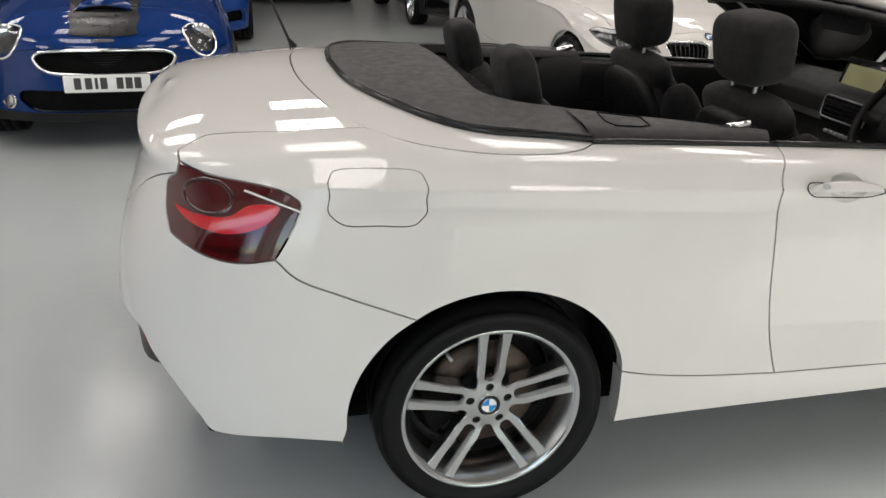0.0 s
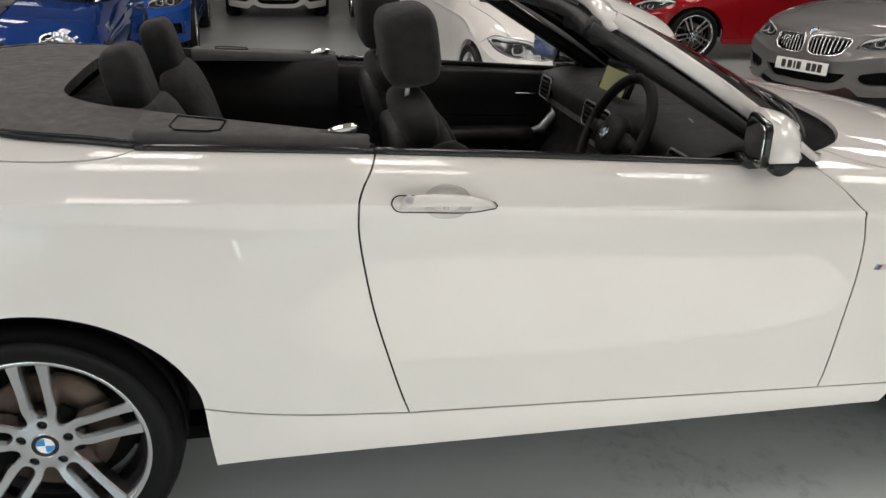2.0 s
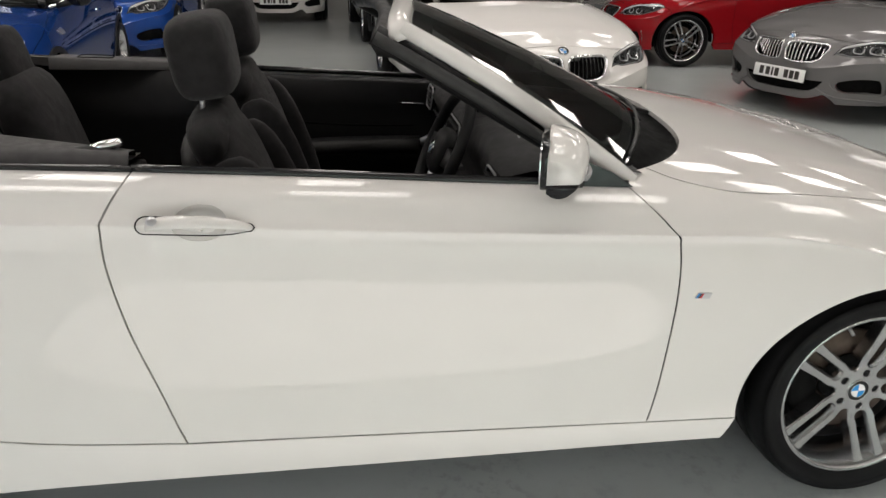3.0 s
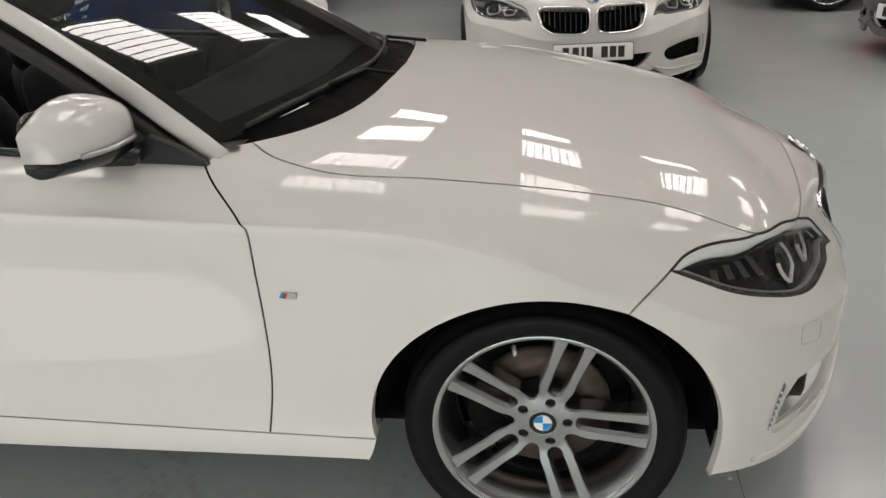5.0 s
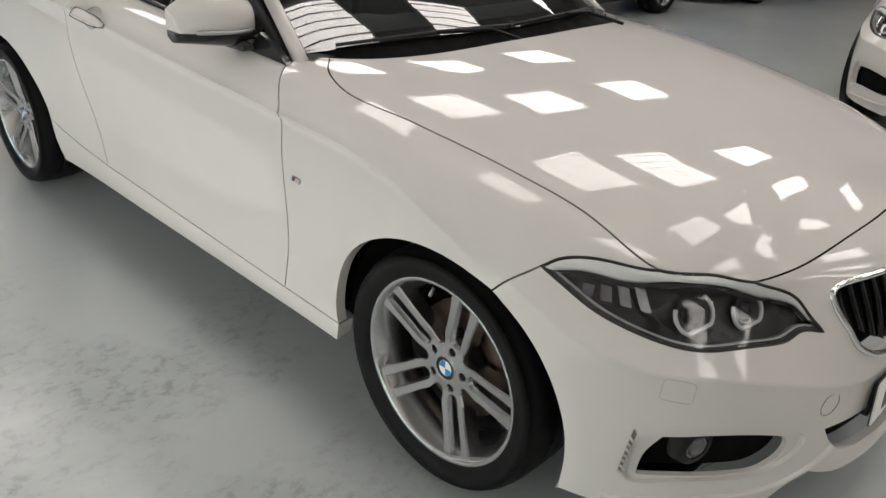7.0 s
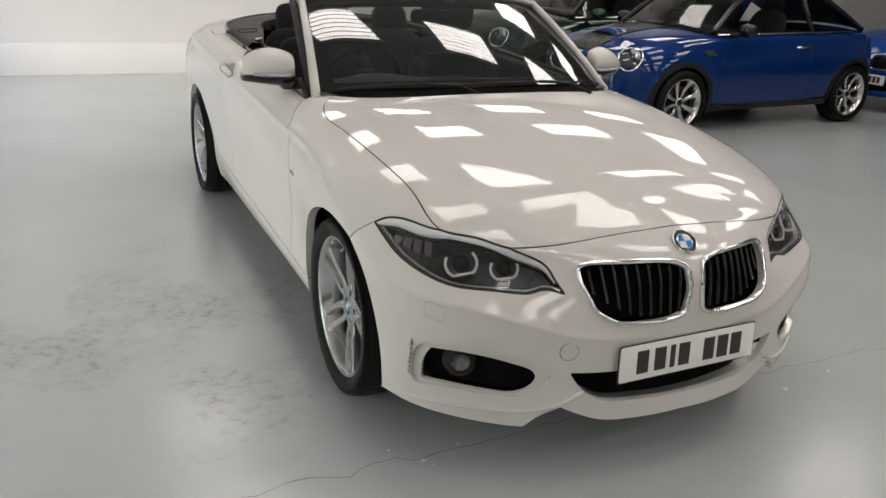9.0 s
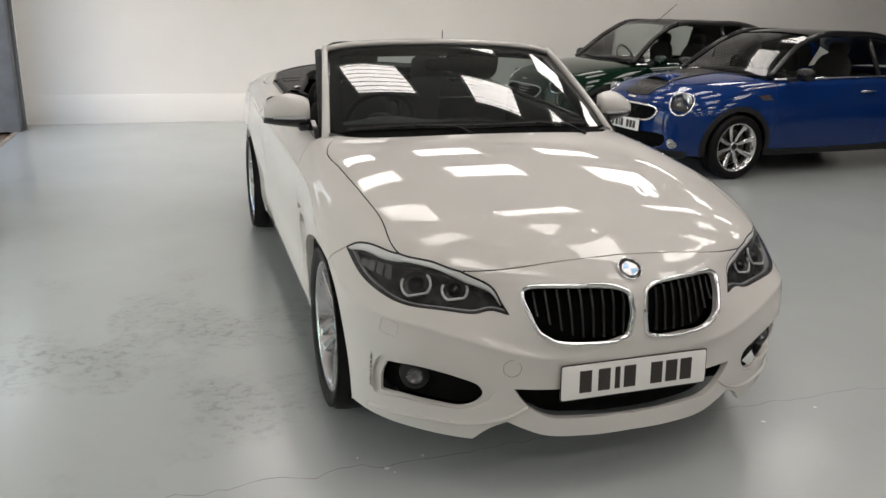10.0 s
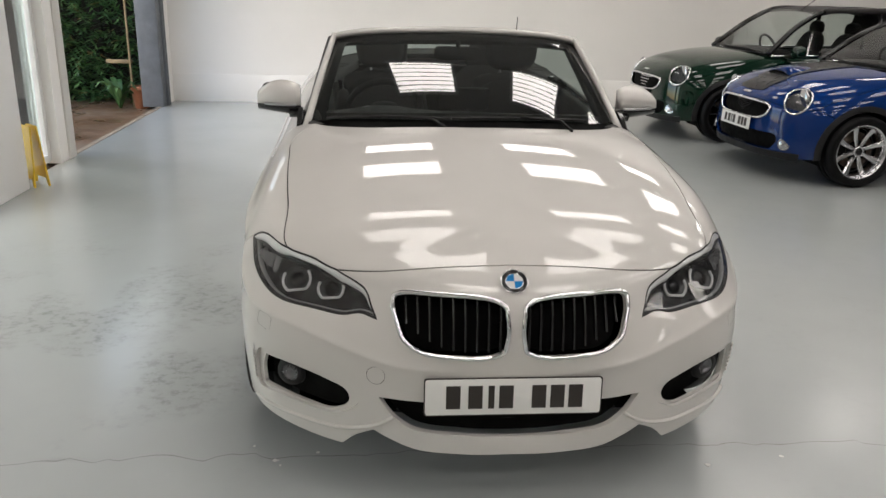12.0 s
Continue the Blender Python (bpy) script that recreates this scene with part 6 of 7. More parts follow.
def cabin(car):
    # tub
    part("floor_pan", box(0.05, 2.2, -0.70, 0.70, 0.20, 0.24), LINER, car)
    part("bulkhead", sheet([[(2.02, -0.72, 0.22), (2.02, 0.72, 0.22)], [(2.02, -0.70, 0.90), (2.02, 0.70, 0.90)]], 0.02), LINER, car)
    part("rear_panel", sheet([[(-0.10, -0.72, 0.22), (-0.10, 0.72, 0.22)], [(-0.10, -0.66, 1.0), (-0.10, 0.66, 1.0)]], 0.02), LINER, car)
    for sy in (-1, 1):
        # door card, with upper roll, armrest and pull
        rows = [[(x, sy * w, z) for x in np.linspace(0.80, 1.99, 14)] for w, z in ((0.742, 0.958), (0.715, 0.972), (0.690, 0.955), (0.680, 0.86), (0.690, 0.74), (0.665, 0.66), (0.640, 0.63), (0.665, 0.58), (0.685, 0.40), (0.69, 0.24))]
        rows = [[(x, y, z - 0.048 * (x - 0.8) if z > 0.7 else z) for x, y, z in r] for r in rows]
        card = part("door_card", sheet(rows), TRIM, car, "black inner door card with a moulded armrest")
        part("door_pull", tube([(1.74, 0.655 * sy, 0.83), (1.72, 0.635 * sy, 0.76), (1.66, 0.635 * sy, 0.70), (1.58, 0.65 * sy, 0.672)], [0.030, 0.027, 0.021, 0.008], 8), SATIN, card, "silver door pull")
        part("arm_rest", loft([[(x, (0.672 - a) * sy, 0.655 + 0.02 * math.sin(3 * (x - 0.9)) + b) for a, b in ((0.0, 0.035), (0.05, 0.025), (0.062, 0.0), (0.05, -0.028), (0.0, -0.04))] for x in np.linspace(0.95, 1.62, 12)]), DASH, card, "padded arm rest")
        part("card_seam", tube([(x, 0.676 * sy, 0.80 - 0.05 * math.sin(2.2 * (x - 0.85))) for x in np.linspace(0.86, 1.60, 12)], 0.004, 6), LINER, card)
        part("door_lever", tube([(1.55, 0.672 * sy, 0.845), (1.64, 0.670 * sy, 0.842)], 0.008, 8, flat=0.5), CHROME, card)
        rows = [[(x, sy * w, z) for x in np.linspace(-0.10, 0.80, 10)] for w, z in ((0.70, 1.0), (0.60, 0.99), (0.60, 0.80), (0.62, 0.50), (0.62, 0.24))]
        part("rear_side_trim", sheet(rows), TRIM, car, "black rear side trim")
        # belt seal strips
        b = HULL.at(*np.array(spline2(SEAMS.belt, 0.15)).T)
        part("belt_strip", tube([(p[0], (abs(p[1]) - 0.006) * sy, p[2] + 0.004) for p in b], 0.011, 8), GLOSS_BLACK, car, "black belt line strip")
        q = HULL.at(*np.array(spline2([SEAMS.gap_r_top[-1], SEAMS.lid_seam[0]], 0.1)).T)
        part("belt_strip", tube([(p[0], (abs(p[1]) - 0.004) * sy, p[2] + 0.003) for p in q], 0.010, 8), GLOSS_BLACK, car)
        # roof well cover beside the rear seats, with a flap, and the belt guide
        rows = []
        for f, w_in in zip(np.linspace(0, 1, 12), np.linspace(0, 1, 12)):
            x = 0.262 + 0.535 * f
            z_out = 1.008 - 0.026 * f
            wi = 0.52 + 0.125 * f
            rows.append([(x, (0.722 + 0.008 * f) * sy, z_out), (x, 0.712 * sy, z_out + 0.028), (x, (0.68 * (1 - f) + 0.70 * f) * sy, z_out + 0.036), (x, (wi + 0.02) * sy, z_out + 0.046 - 0.016 * f), (x, wi * sy, z_out + 0.042 - 0.016 * f), (x, (wi - 0.006) * sy, z_out + 0.005)])
        cover = part("well_cover", sheet(rows), CANVAS, car, "dark grey roof well cover")
        flap = [(0.345, 0.575), (0.335, 0.66), (0.35, 0.69), (0.42, 0.695), (0.45, 0.685), (0.46, 0.61), (0.45, 0.60)]
        ztop = lambda x, w: 1.008 - 0.026 * (x - 0.262) / 0.535 + 0.036 + (0.69 - w) * 0.06
        part("flap_outline", tube([(x, w * sy, ztop(x, w) + 0.0005) for x, w in flap], 0.0022, 5, closed=True), LINER, cover)
        gd = part("belt_guide", blob((0.735, 0.655 * sy, 1.022), (0.085, 0.040, 0.026), 2.6, 14, 8, -12), CHROME, car, "chromed seat belt guide")
        part("guide_base", blob((0.70, 0.665 * sy, 1.008), (0.10, 0.05, 0.034), 2.6, 14, 8, 0), TRIM, gd)
        front_seat(car, 0.37 * sy)
        part("rear_headrest", blob((0.200, 0.31 * sy, 1.068), (0.105, 0.225, 0.235), 4.0, 20, 12, -14), FABRIC, car, "black rear headrest")
        rs = part("rear_seat", blob((0.30, 0.31 * sy, 0.78), (0.15, 0.44, 0.55), 3.2, 20, 12, -16), FABRIC, car, "black rear seat back")
        part("rear_cushion", blob((0.52, 0.31 * sy, 0.46), (0.48, 0.46, 0.18), 3.2, 20, 10, 5), FABRIC, rs)
    part("belt_post", tube([(0.80, -0.64, 0.98), (0.795, -0.62, 0.70)], 0.018, 8), TRIM, car)
    part("console", box(1.05, 2.0, -0.11, 0.11, 0.24, 0.62, 0.03), TRIM, car, "black centre console")
    # black cover over the folded roof
    inner = near_uv(HULL, [(0.268, 0.53, 1.05), (0.15, 0.50, 1.07), (0.07, 0.44, 1.075), (0.045, 0.20, 1.085), (0.045, 0, 1.087)])
    loop = closed([SEAMS.black_edge, [SEAMS.black_edge[-1], inner[-1]], inner[::-1], [inner[0], SEAMS.black_edge[0]]])
    part("roof_cover", panel(HULL, loop, CANVAS, centre=True, lip=0.03, out=0.012, name="roof_cover"), CANVAS, car, "dark grey cover over the folded roof")
    for sy in (-1, 1):
        edge = line3(HULL, spline2(SEAMS.black_edge, 0.1), 0.006) * (1, -sy, 1)
        part("roof_trim", tube([tuple(p) for p in edge], 0.010, 8), GLOSS_BLACK, car, "glossy black trim round the roof cover")
        edge = line3(HULL, spline2(SEAMS.black_edge, 0.1), 0.016) * (1, -sy, 1)
        part("roof_bead", tube([tuple(p) for p in edge], 0.004, 6), GLOSS_BLACK, car)
    part("wind_well", box(0.02, 0.16, -0.42, 0.42, 0.98, 1.035, 0.01), LINER, car)
    # dashboard
    rows = []
    for k in range(15):
        y = -0.70 + 0.1 * k
        hump = 0.035 * math.exp(-((y + 0.37) / 0.17) ** 2) + 0.01 * math.exp(-(y / 0.2) ** 2)
        rows.append([(2.03, y, 0.935), (1.90, y, 0.955 + hump * 0.3), (1.76, y, 0.950 + hump), (1.68, y, 0.935 + hump), (1.655, y, 0.90), (1.70, y, 0.80), (1.73, y, 0.70), (1.66, y, 0.62), (1.74, y, 0.45)])
    dash = part("dashboard", sheet(rows), DASH, car, "black dashboard with silver trim")
    part("trim_strip", sheet([[(1.668, y, 0.845), (1.676, y, 0.815)] for y in np.linspace(0.16, 0.66, 8)]), SATIN, dash, "silver dashboard trim")
    part("trim_end", prism([(0, 0), (0.10, 0.012), (0.12, 0.075), (0.03, 0.10), (-0.01, 0.06)], 0.012, Matrix.Translation((1.70, 0.655, 0.82)) @ pose(0, 0, 0, 90, 0, 0)), SATIN, dash)
    scr = part("display", prism(rounded(0.24, 0.105, 0.012), 0.02, Matrix.Translation((1.735, 0.02, 1.015)) @ pose(0, 0, 0, 0, -72, 0) @ pose(0, 0, 0, 0, 0, 90), 0.003), GLOSS_BLACK, dash, "dashboard display screen")
    part("screen", prism(rounded(0.205, 0.080, 0.004), 0.002, Matrix.Translation((1.7135, 0.02, 1.008)) @ pose(0, 0, 0, 0, -72, 0) @ pose(0, 0, 0, 0, 0, 90)), SCREEN, scr, "pale yellowish screen")
    for y, w in ((0.02, 0.24), (-0.60, 0.12), (0.60, 0.12)):
        v = part("air_vent", prism(rounded(w, 0.085, 0.018), 0.02, Matrix.Translation((1.675, y, 0.882)) @ pose(0, 0, 0, 0, -82, 0) @ pose(0, 0, 0, 0, 0, 90)), GLOSS_BLACK, dash, "air vent in a silver rim")
        rim = [Matrix.Translation((1.655, y, 0.882)) @ pose(0, 0, 0, 0, -82, 0) @ pose(0, 0, 0, 0, 0, 90) @ Vector((a, b, 0)) for a, b in rounded(w, 0.085, 0.018)]
        part("vent_rim", tube(rim, 0.0035, 6, closed=True), SATIN, v)
        for k in range(4):
            part("vent_slat", box(1.648, 1.66, y - w / 2 + 0.012, y + w / 2 - 0.012, 0.853 + 0.017 * k, 0.857 + 0.017 * k), TRIM, v)
    for k in range(7):
        part("button", box(1.662, 1.678, -0.085 + 0.03 * k, -0.062 + 0.03 * k, 0.775, 0.79, 0.003), SATIN, dash)
    for k in range(2):
        part("dial_ring", tube([(1.745 + 0.02 * math.sin(t), -0.44 + 0.14 * k + 0.055 * math.cos(t), 0.925 + 0.052 * math.sin(t)) for t in np.linspace(0, 2 * math.pi, 24, endpoint=False)], 0.004, 6, closed=True), SATIN, dash)
    # steering wheel
    sm = Matrix.Translation((1.565, -0.36, 0.915)) @ pose(0, 0, 0, 0, -66, 0)
    ring = [sm @ Vector((0.183 * math.cos(t), 0.183 * math.sin(t), 0)) for t in np.linspace(0, 2 * math.pi, 40, endpoint=False)]
    sw = part("steering_wheel", tube(ring, 0.0165, 10, closed=True), TRIM, car, "black leather sports steering wheel")
    hub = part("hub_pad", blob((0, 0, 0.0), (0.135, 0.15, 0.06), 2.8, 20, 10), TRIM, sw)
    hub.matrix_basis = sm
    for a, r1, wd in ((90, 0.175, 0.055), (-90, 0.175, 0.055), (180, 0.175, 0.05)):
        c, s = math.cos(radians(a)), math.sin(radians(a))
        b = loft([[(r * c - t * s * w, r * s + t * c * w, h) for t, h in ((-0.5, 0.006), (0.5, 0.006), (0.5, -0.010), (-0.5, -0.010))] for r, w in ((0.05, wd * 1.1), (0.11, wd * 0.8), (r1, wd * 0.6))])
        o = part("wheel_spoke", b, SATIN if a == 180 else TRIM, sw)
        o.matrix_basis = sm
    roundel(sw, sm @ Matrix.Translation((0, 0, 0.032)), 0.022)


SCREEN = plain("screen_face", (0.42, 0.42, 0.22), 0.15)
windscreen(cabrio)
for sy in (-1, 1):
    side_mirror(cabrio, sy)
cabin(cabrio)


# ---- small fittings on the skin ----
def on_skin(pts, out=0.0):
    return line3(HULL, HULL.side(pts), out)


def skin_frame(x, z, out=0.0, front=None):
    uv = np.array(HULL.side([(x, z)]) if front is None else HULL.front([front]))
    p = HULL.at(uv[:, 0], uv[:, 1])[0]
    du, dv, n = (a[0] for a in HULL.frame_at(uv[:, 0], uv[:, 1]))
    ex = du / np.linalg.norm(du)
    ey = np.cross(n, ex)
    m = Matrix([list(v) + [0] for v in (ex, ey, n)] + [[0, 0, 0, 1]]).transposed()
    m.translation = Vector(p + n * out)
    return m


for flip in (False, True):
    sy = -1 if flip else 1
    mir = Matrix.Diagonal((1, sy, 1, 1))
    bar = []
    secs = []
    base = skin_frame(0.962, 0.892)
    for f in np.linspace(0, 1, 15):
        a = -0.112 + 0.224 * f
        lift = 0.004 + 0.030 * math.sin(math.pi * min(1.0, max(0.0, (f * 1.0)))) ** 0.55
        w = 0.0155 * (1 - 0.45 * max(0, f - 0.55) / 0.45) * (1 - 0.25 * max(0, 0.12 - f) / 0.12)
        secs.append([mir @ base @ Vector((a, w * math.cos(t), lift + 0.008 * math.sin(t) - 0.008)) for t in np.linspace(0, 2 * math.pi, 12, endpoint=False)])
    hd = part("door_handle", loft(secs), WHITE, cabrio, "white pull door handle with a lock")
    cup = strip([on_skin(ellipse(0.962, 0.894, 0.058 * g, 0.036 * g, 0, 360, 28), -d) for g, d in ((1.06, 0.003), (0.98, 0.004), (0.85, 0.012), (0.6, 0.021), (0.3, 0.026), (0.02, 0.027))], flip)
    part("handle_cup", cup, WHITE, hd)
    ring = [mir @ base @ Vector((x * 1.0, y, 0.0015)) for x, y in [(-0.112 + 0.02 * math.cos(t), 0.0205 * math.sin(t)) for t in np.linspace(math.pi / 2, 3 * math.pi / 2, 10)] + [(0.03, -0.0205), (0.07, -0.0165), (0.112, -0.0075), (0.117, 0.0), (0.112, 0.0075), (0.07, 0.0165), (0.03, 0.0205)]]
    part("handle_gap", tube(ring, 0.0016, 5, closed=True), LINER, hd)
    part("lock", lathe([(0.0, 0.002), (0.010, 0.002), (0.0115, 0.0)], 20, "z"), SATIN, hd).matrix_basis = mir @ base @ Matrix.Translation((-0.095, 0, 0.026)) if not flip else mir @ base @ Matrix.Translation((-0.095, 0, 0.026))
    # wing badge with three colour bars
    bm_ = skin_frame(2.157, 0.663, 0.001)
    wb = part("wing_badge", prism([(-0.021, -0.0075), (0.0165, -0.0075), (0.021, 0.0075), (-0.015, 0.0075)], 0.003, mir @ bm_), SATIN, cabrio, "small silver badge with coloured bars")
    for k, c in enumerate((BADGE_BLUE, INK, RED_LIGHT)):
        part("badge_bar", prism([(-0.020 + 0.005 * k, -0.0065), (-0.016 + 0.005 * k, -0.0065), (-0.010 + 0.005 * k, 0.0065), (-0.014 + 0.005 * k, 0.0065)], 0.0006, mir @ bm_ @ Matrix.Translation((0, 0, 0.0031))), c, wb)
    # washer flap, parking sensors, fog lamp and ducts
    wf = skin_frame(0, 0, 0.0004, (0.745, 0.530))
    part("washer_flap", tube([mir @ wf @ Vector((a, b, 0)) for a, b in rounded(0.066, 0.046, 0.010)], 0.00025, 4, closed=True), LINER, cabrio, "headlamp washer flap outline")
    fog = spline2(SEAMS.fog, 0.05, True)
    back = part("fog_grille", panel(HULL, fog, LINER, gap=-0.010, lip=0.0, out=-0.050, name="fog_grille", flip=flip), LINER, cabrio, "black bumper duct with a fog lamp")
    fl = Matrix.Translation(mir @ Vector((3.285, -0.668, 0.366))) @ pose(0, 0, 0, 0, 90, 0) @ pose(0, 0, 0, 20 * sy, 0, 0)
    part("fog_lamp", lathe([(0.0, -0.012), (0.012, -0.010), (0.022, -0.004), (0.025, 0.002), (0.028, 0.0), (0.032, -0.03)], 28, "z"), BROW_DARK, back, "round fog lamp").matrix_basis = fl
    part("fog_ring", lathe([(0.028, 0.003), (0.045, -0.002), (0.052, -0.03)], 28, "z"), DARK, back).matrix_basis = fl
tc = skin_frame(0, 0, 0.0006, (0.403, 0.431))
part("tow_cover", tube([tc @ Vector((0.028 * math.cos(t), 0.028 * math.sin(t), 0)) for t in np.linspace(0, 2 * math.pi, 28, endpoint=False)], 0.0006, 4, closed=True), LINER, cabrio, "round towing eye cover outline")
lower = closed([SEAMS.intake[0], SEAMS.intake[1], [SEAMS.intake[1][-1], SEAMS.intake[0][0]]])
part("lower_grille", panel(HULL, lower, LINER, gap=-0.005, lip=0, out=-0.055, centre=True, name="lower_grille"), LINER, cabrio, "black mesh lower intake")
for k in range(2):
    part("intake_bar", tube([(3.44 - 0.05 * (y / 0.34) ** 2, y, 0.285 + 0.035 * k) for y in np.linspace(-0.34, 0.34, 13)], 0.006, 6), DARK, cabrio)
part("underbody", box(-0.75, 3.25, -0.66, 0.66, 0.19, 0.23, 0.02), LINER, cabrio)
part("plate_backing", box(3.455, 3.488, -0.24, 0.24, 0.335, 0.43, 0.006), DARK, cabrio)


# ---- the other cars ----
def recolour(car, old, new_mat):
    for o in car.children_recursive:
        if o.type == "MESH" and o.data.materials and o.data.materials[0] == old:
            o.material_slots[0].link = "OBJECT"
            o.material_slots[0].material = new_mat


def coupe_roof(car, mat):
    """A closed cabin over the skin: windscreen, side windows, rear screen, pillars and roof."""
    low = [(0.715, 0.985), (0.70, 1.0), (0.66, 1.03)]
    xs = [2.02, 1.45, 1.30, 0.80, 0.30, -0.05, -0.18, -0.62]
    half = [0.66, 0.565, 0.555, 0.565, 0.555, 0.53, 0.52, 0.55]
    top = [0.955, 1.315, 1.345, 1.385, 1.360, 1.300, 1.270, 1.045]
    bow = [0.03, 0.045, 0.045, 0.045, 0.045, 0.04, 0.04, 0.02]
    line = spline2(list(zip(xs, half, top, bow)), 0.05)
    rows = [[(x, h * (2 * k / 12 - 1), z + b * (1 - (2 * k / 12 - 1) ** 2)) for k in range(13)] for x, h, z, b in line]
    roof = [r for r in rows if -0.10 <= r[0][0] <= 1.44]
    part("roof", sheet(roof, 0.02), mat, car)
    scr = [r for r in rows if r[0][0] >= 1.40]
    w = part("windscreen", sheet(scr), GLASS, car, "raked windscreen")
    rear = [r for r in rows if r[0][0] <= -0.06]
    part("rear_screen", sheet(rear), GLASS, car)
    for sy in (-1, 1):
        up = [(x, h * sy, z) for x, h, z, b in line if -0.45 <= x <= 1.95]
        dn = [(min(x, 1.95), (0.735 - 0.02 * abs(x - 0.9)) * sy, 0.995 - 0.03 * (x - 0.8)) for x, h, z, b in line if -0.45 <= x <= 1.95]
        part("side_window", sheet([up, dn]), GLASS_DARK, car, "dark side window")
        part("pillar", tube([(x, h * sy, z) for x, h, z, b in line], 0.030, 8), mat, car)
        part("window_line", tube([dn[0], *dn[4::6], dn[-1]], 0.010, 6), GLOSS_BLACK, car)
        part("pillar", tube([(0.62, 0.566 * sy, 1.375), (0.56, 0.735 * sy, 1.0)], 0.026, 8), GLOSS_BLACK, car)
    part("cabin_fill", blob((0.75, 0, 0.82), (2.3, 1.2, 0.42), 5.0, 24, 10), LINER, car)
    for y in (-0.37, 0.37):
        part("headrest", blob((0.93, y, 1.16), (0.13, 0.27, 0.20), 2.7, 16, 10), FABRIC, car)
    cowl = [(2.02 + 0.24 * (1 - (y / 0.66) ** 2), y, 0.962) for y in np.linspace(-0.66, 0.66, 13)]
    part("scuttle", sheet([cowl, [(1.95, y, 0.955) for _, y, _ in cowl]]), DARK, car)


GLASS_DARK = plain("tinted_glass", (0.012, 0.014, 0.014), 0.05, Coat_Weight=1.0)


def mouth_dark(car):
    """Backs of the bumper's openings."""
    for flip in (False, True):
        part("fog_grille", panel(HULL, spline2(SEAMS.fog, 0.08, True), LINER, gap=-0.004, lip=0, out=-0.04, name="fog_grille", flip=flip, step=(0.25, 0.5)), LINER, car)
    part("lower_grille", panel(HULL, closed([SEAMS.intake[0], SEAMS.intake[1], [SEAMS.intake[1][-1], SEAMS.intake[0][0]]]), LINER, gap=-0.005, lip=0, out=-0.05, centre=True, name="lower_grille", step=(0.25, 0.5)), LINER, car)


def facing(x, y, heading):
    """The pose of a car whose nose's middle stands at x, y and looks towards heading degrees (0: +x)."""
    return pose(x, y, 0, 0, 0, heading) @ Matrix.Translation((-3.49, 0, 0))


coupe = thing("coupe_car", "white two-door coupe with a black kidney grille", "car", facing(2.97, 3.06, -86))
car_skin(coupe, HULL, SEAMS, WHITE, (0.2, 0.4), roof_lid=False)
part("rear_deck", panel(HULL, closed([SEAMS.lid_seam, [SEAMS.lid_seam[-1], (HULL.find((0.3, 0.0), [0, 1], lambda g: HULL.gv > HULL.m - 2)[0], HULL.m - 1.0)], [(HULL.find((0.3, 0.0), [0, 1], lambda g: HULL.gv > HULL.m - 2)[0], HULL.m - 1.0), SEAMS.lid_seam[0]]]), WHITE, centre=True, name="rear_deck", step=(0.25, 0.5)), WHITE, coupe)
coupe_roof(coupe, WHITE)
mouth_dark(coupe)
for cx, side in ((0.0, 1), (2.69, 1), (0.0, -1), (2.69, -1)):
    wheel(coupe, Matrix.Translation((cx, -0.768 * side, 0.318)) @ (Matrix.Identity(4) if side > 0 else pose(0, 0, 0, 0, 0, 180)), 80 + 17 * side + 20 * cx)
for sy in (-1, 1):
    side_mirror(coupe, sy)
roundel(coupe, Matrix.Translation((3.404, 0, 0.709)) @ pose(0, 0, 0, 0, 38, 0) @ pose(0, 0, 0, 0, 0, 90), 0.041)
number_plate(coupe, Matrix.Translation((3.494, 0, 0.384)) @ pose(0, 0, 0, 0, 0, 90) @ pose(0, 0, 0, -4, 0, 0))

for label, mat, m in (
    ("red two-door coupe parked side on", RED, facing(4.85, 7.75, 176)),
    ("grey metallic coupe with a slatted kidney grille", GREY, facing(5.56, 4.25, 200)),
    ("bright blue coupe behind the small cars", BRIGHT_BLUE, facing(-1.36, 7.02, -88)),
    ("black coupe in the far row", BLACK, facing(2.70, 8.55, -88)),
    ("white coupe in the far row", WHITE, facing(0.45, 11.6, -88)),
    ("dark blue coupe in the far row", BLUE, facing(-2.9, 11.9, -88)),
):
    other = copy_thing(coupe, m)
    other["label"] = label
    if mat is not WHITE:
        recolour(other, WHITE, mat)
    if mat is GREY:
        other.scale = (1.08, 1.06, 0.98)
        for o in other.children_recursive:
            if o.name.startswith("slat"):
                o.material_slots[0].link = "OBJECT"
                o.material_slots[0].material = CHROME


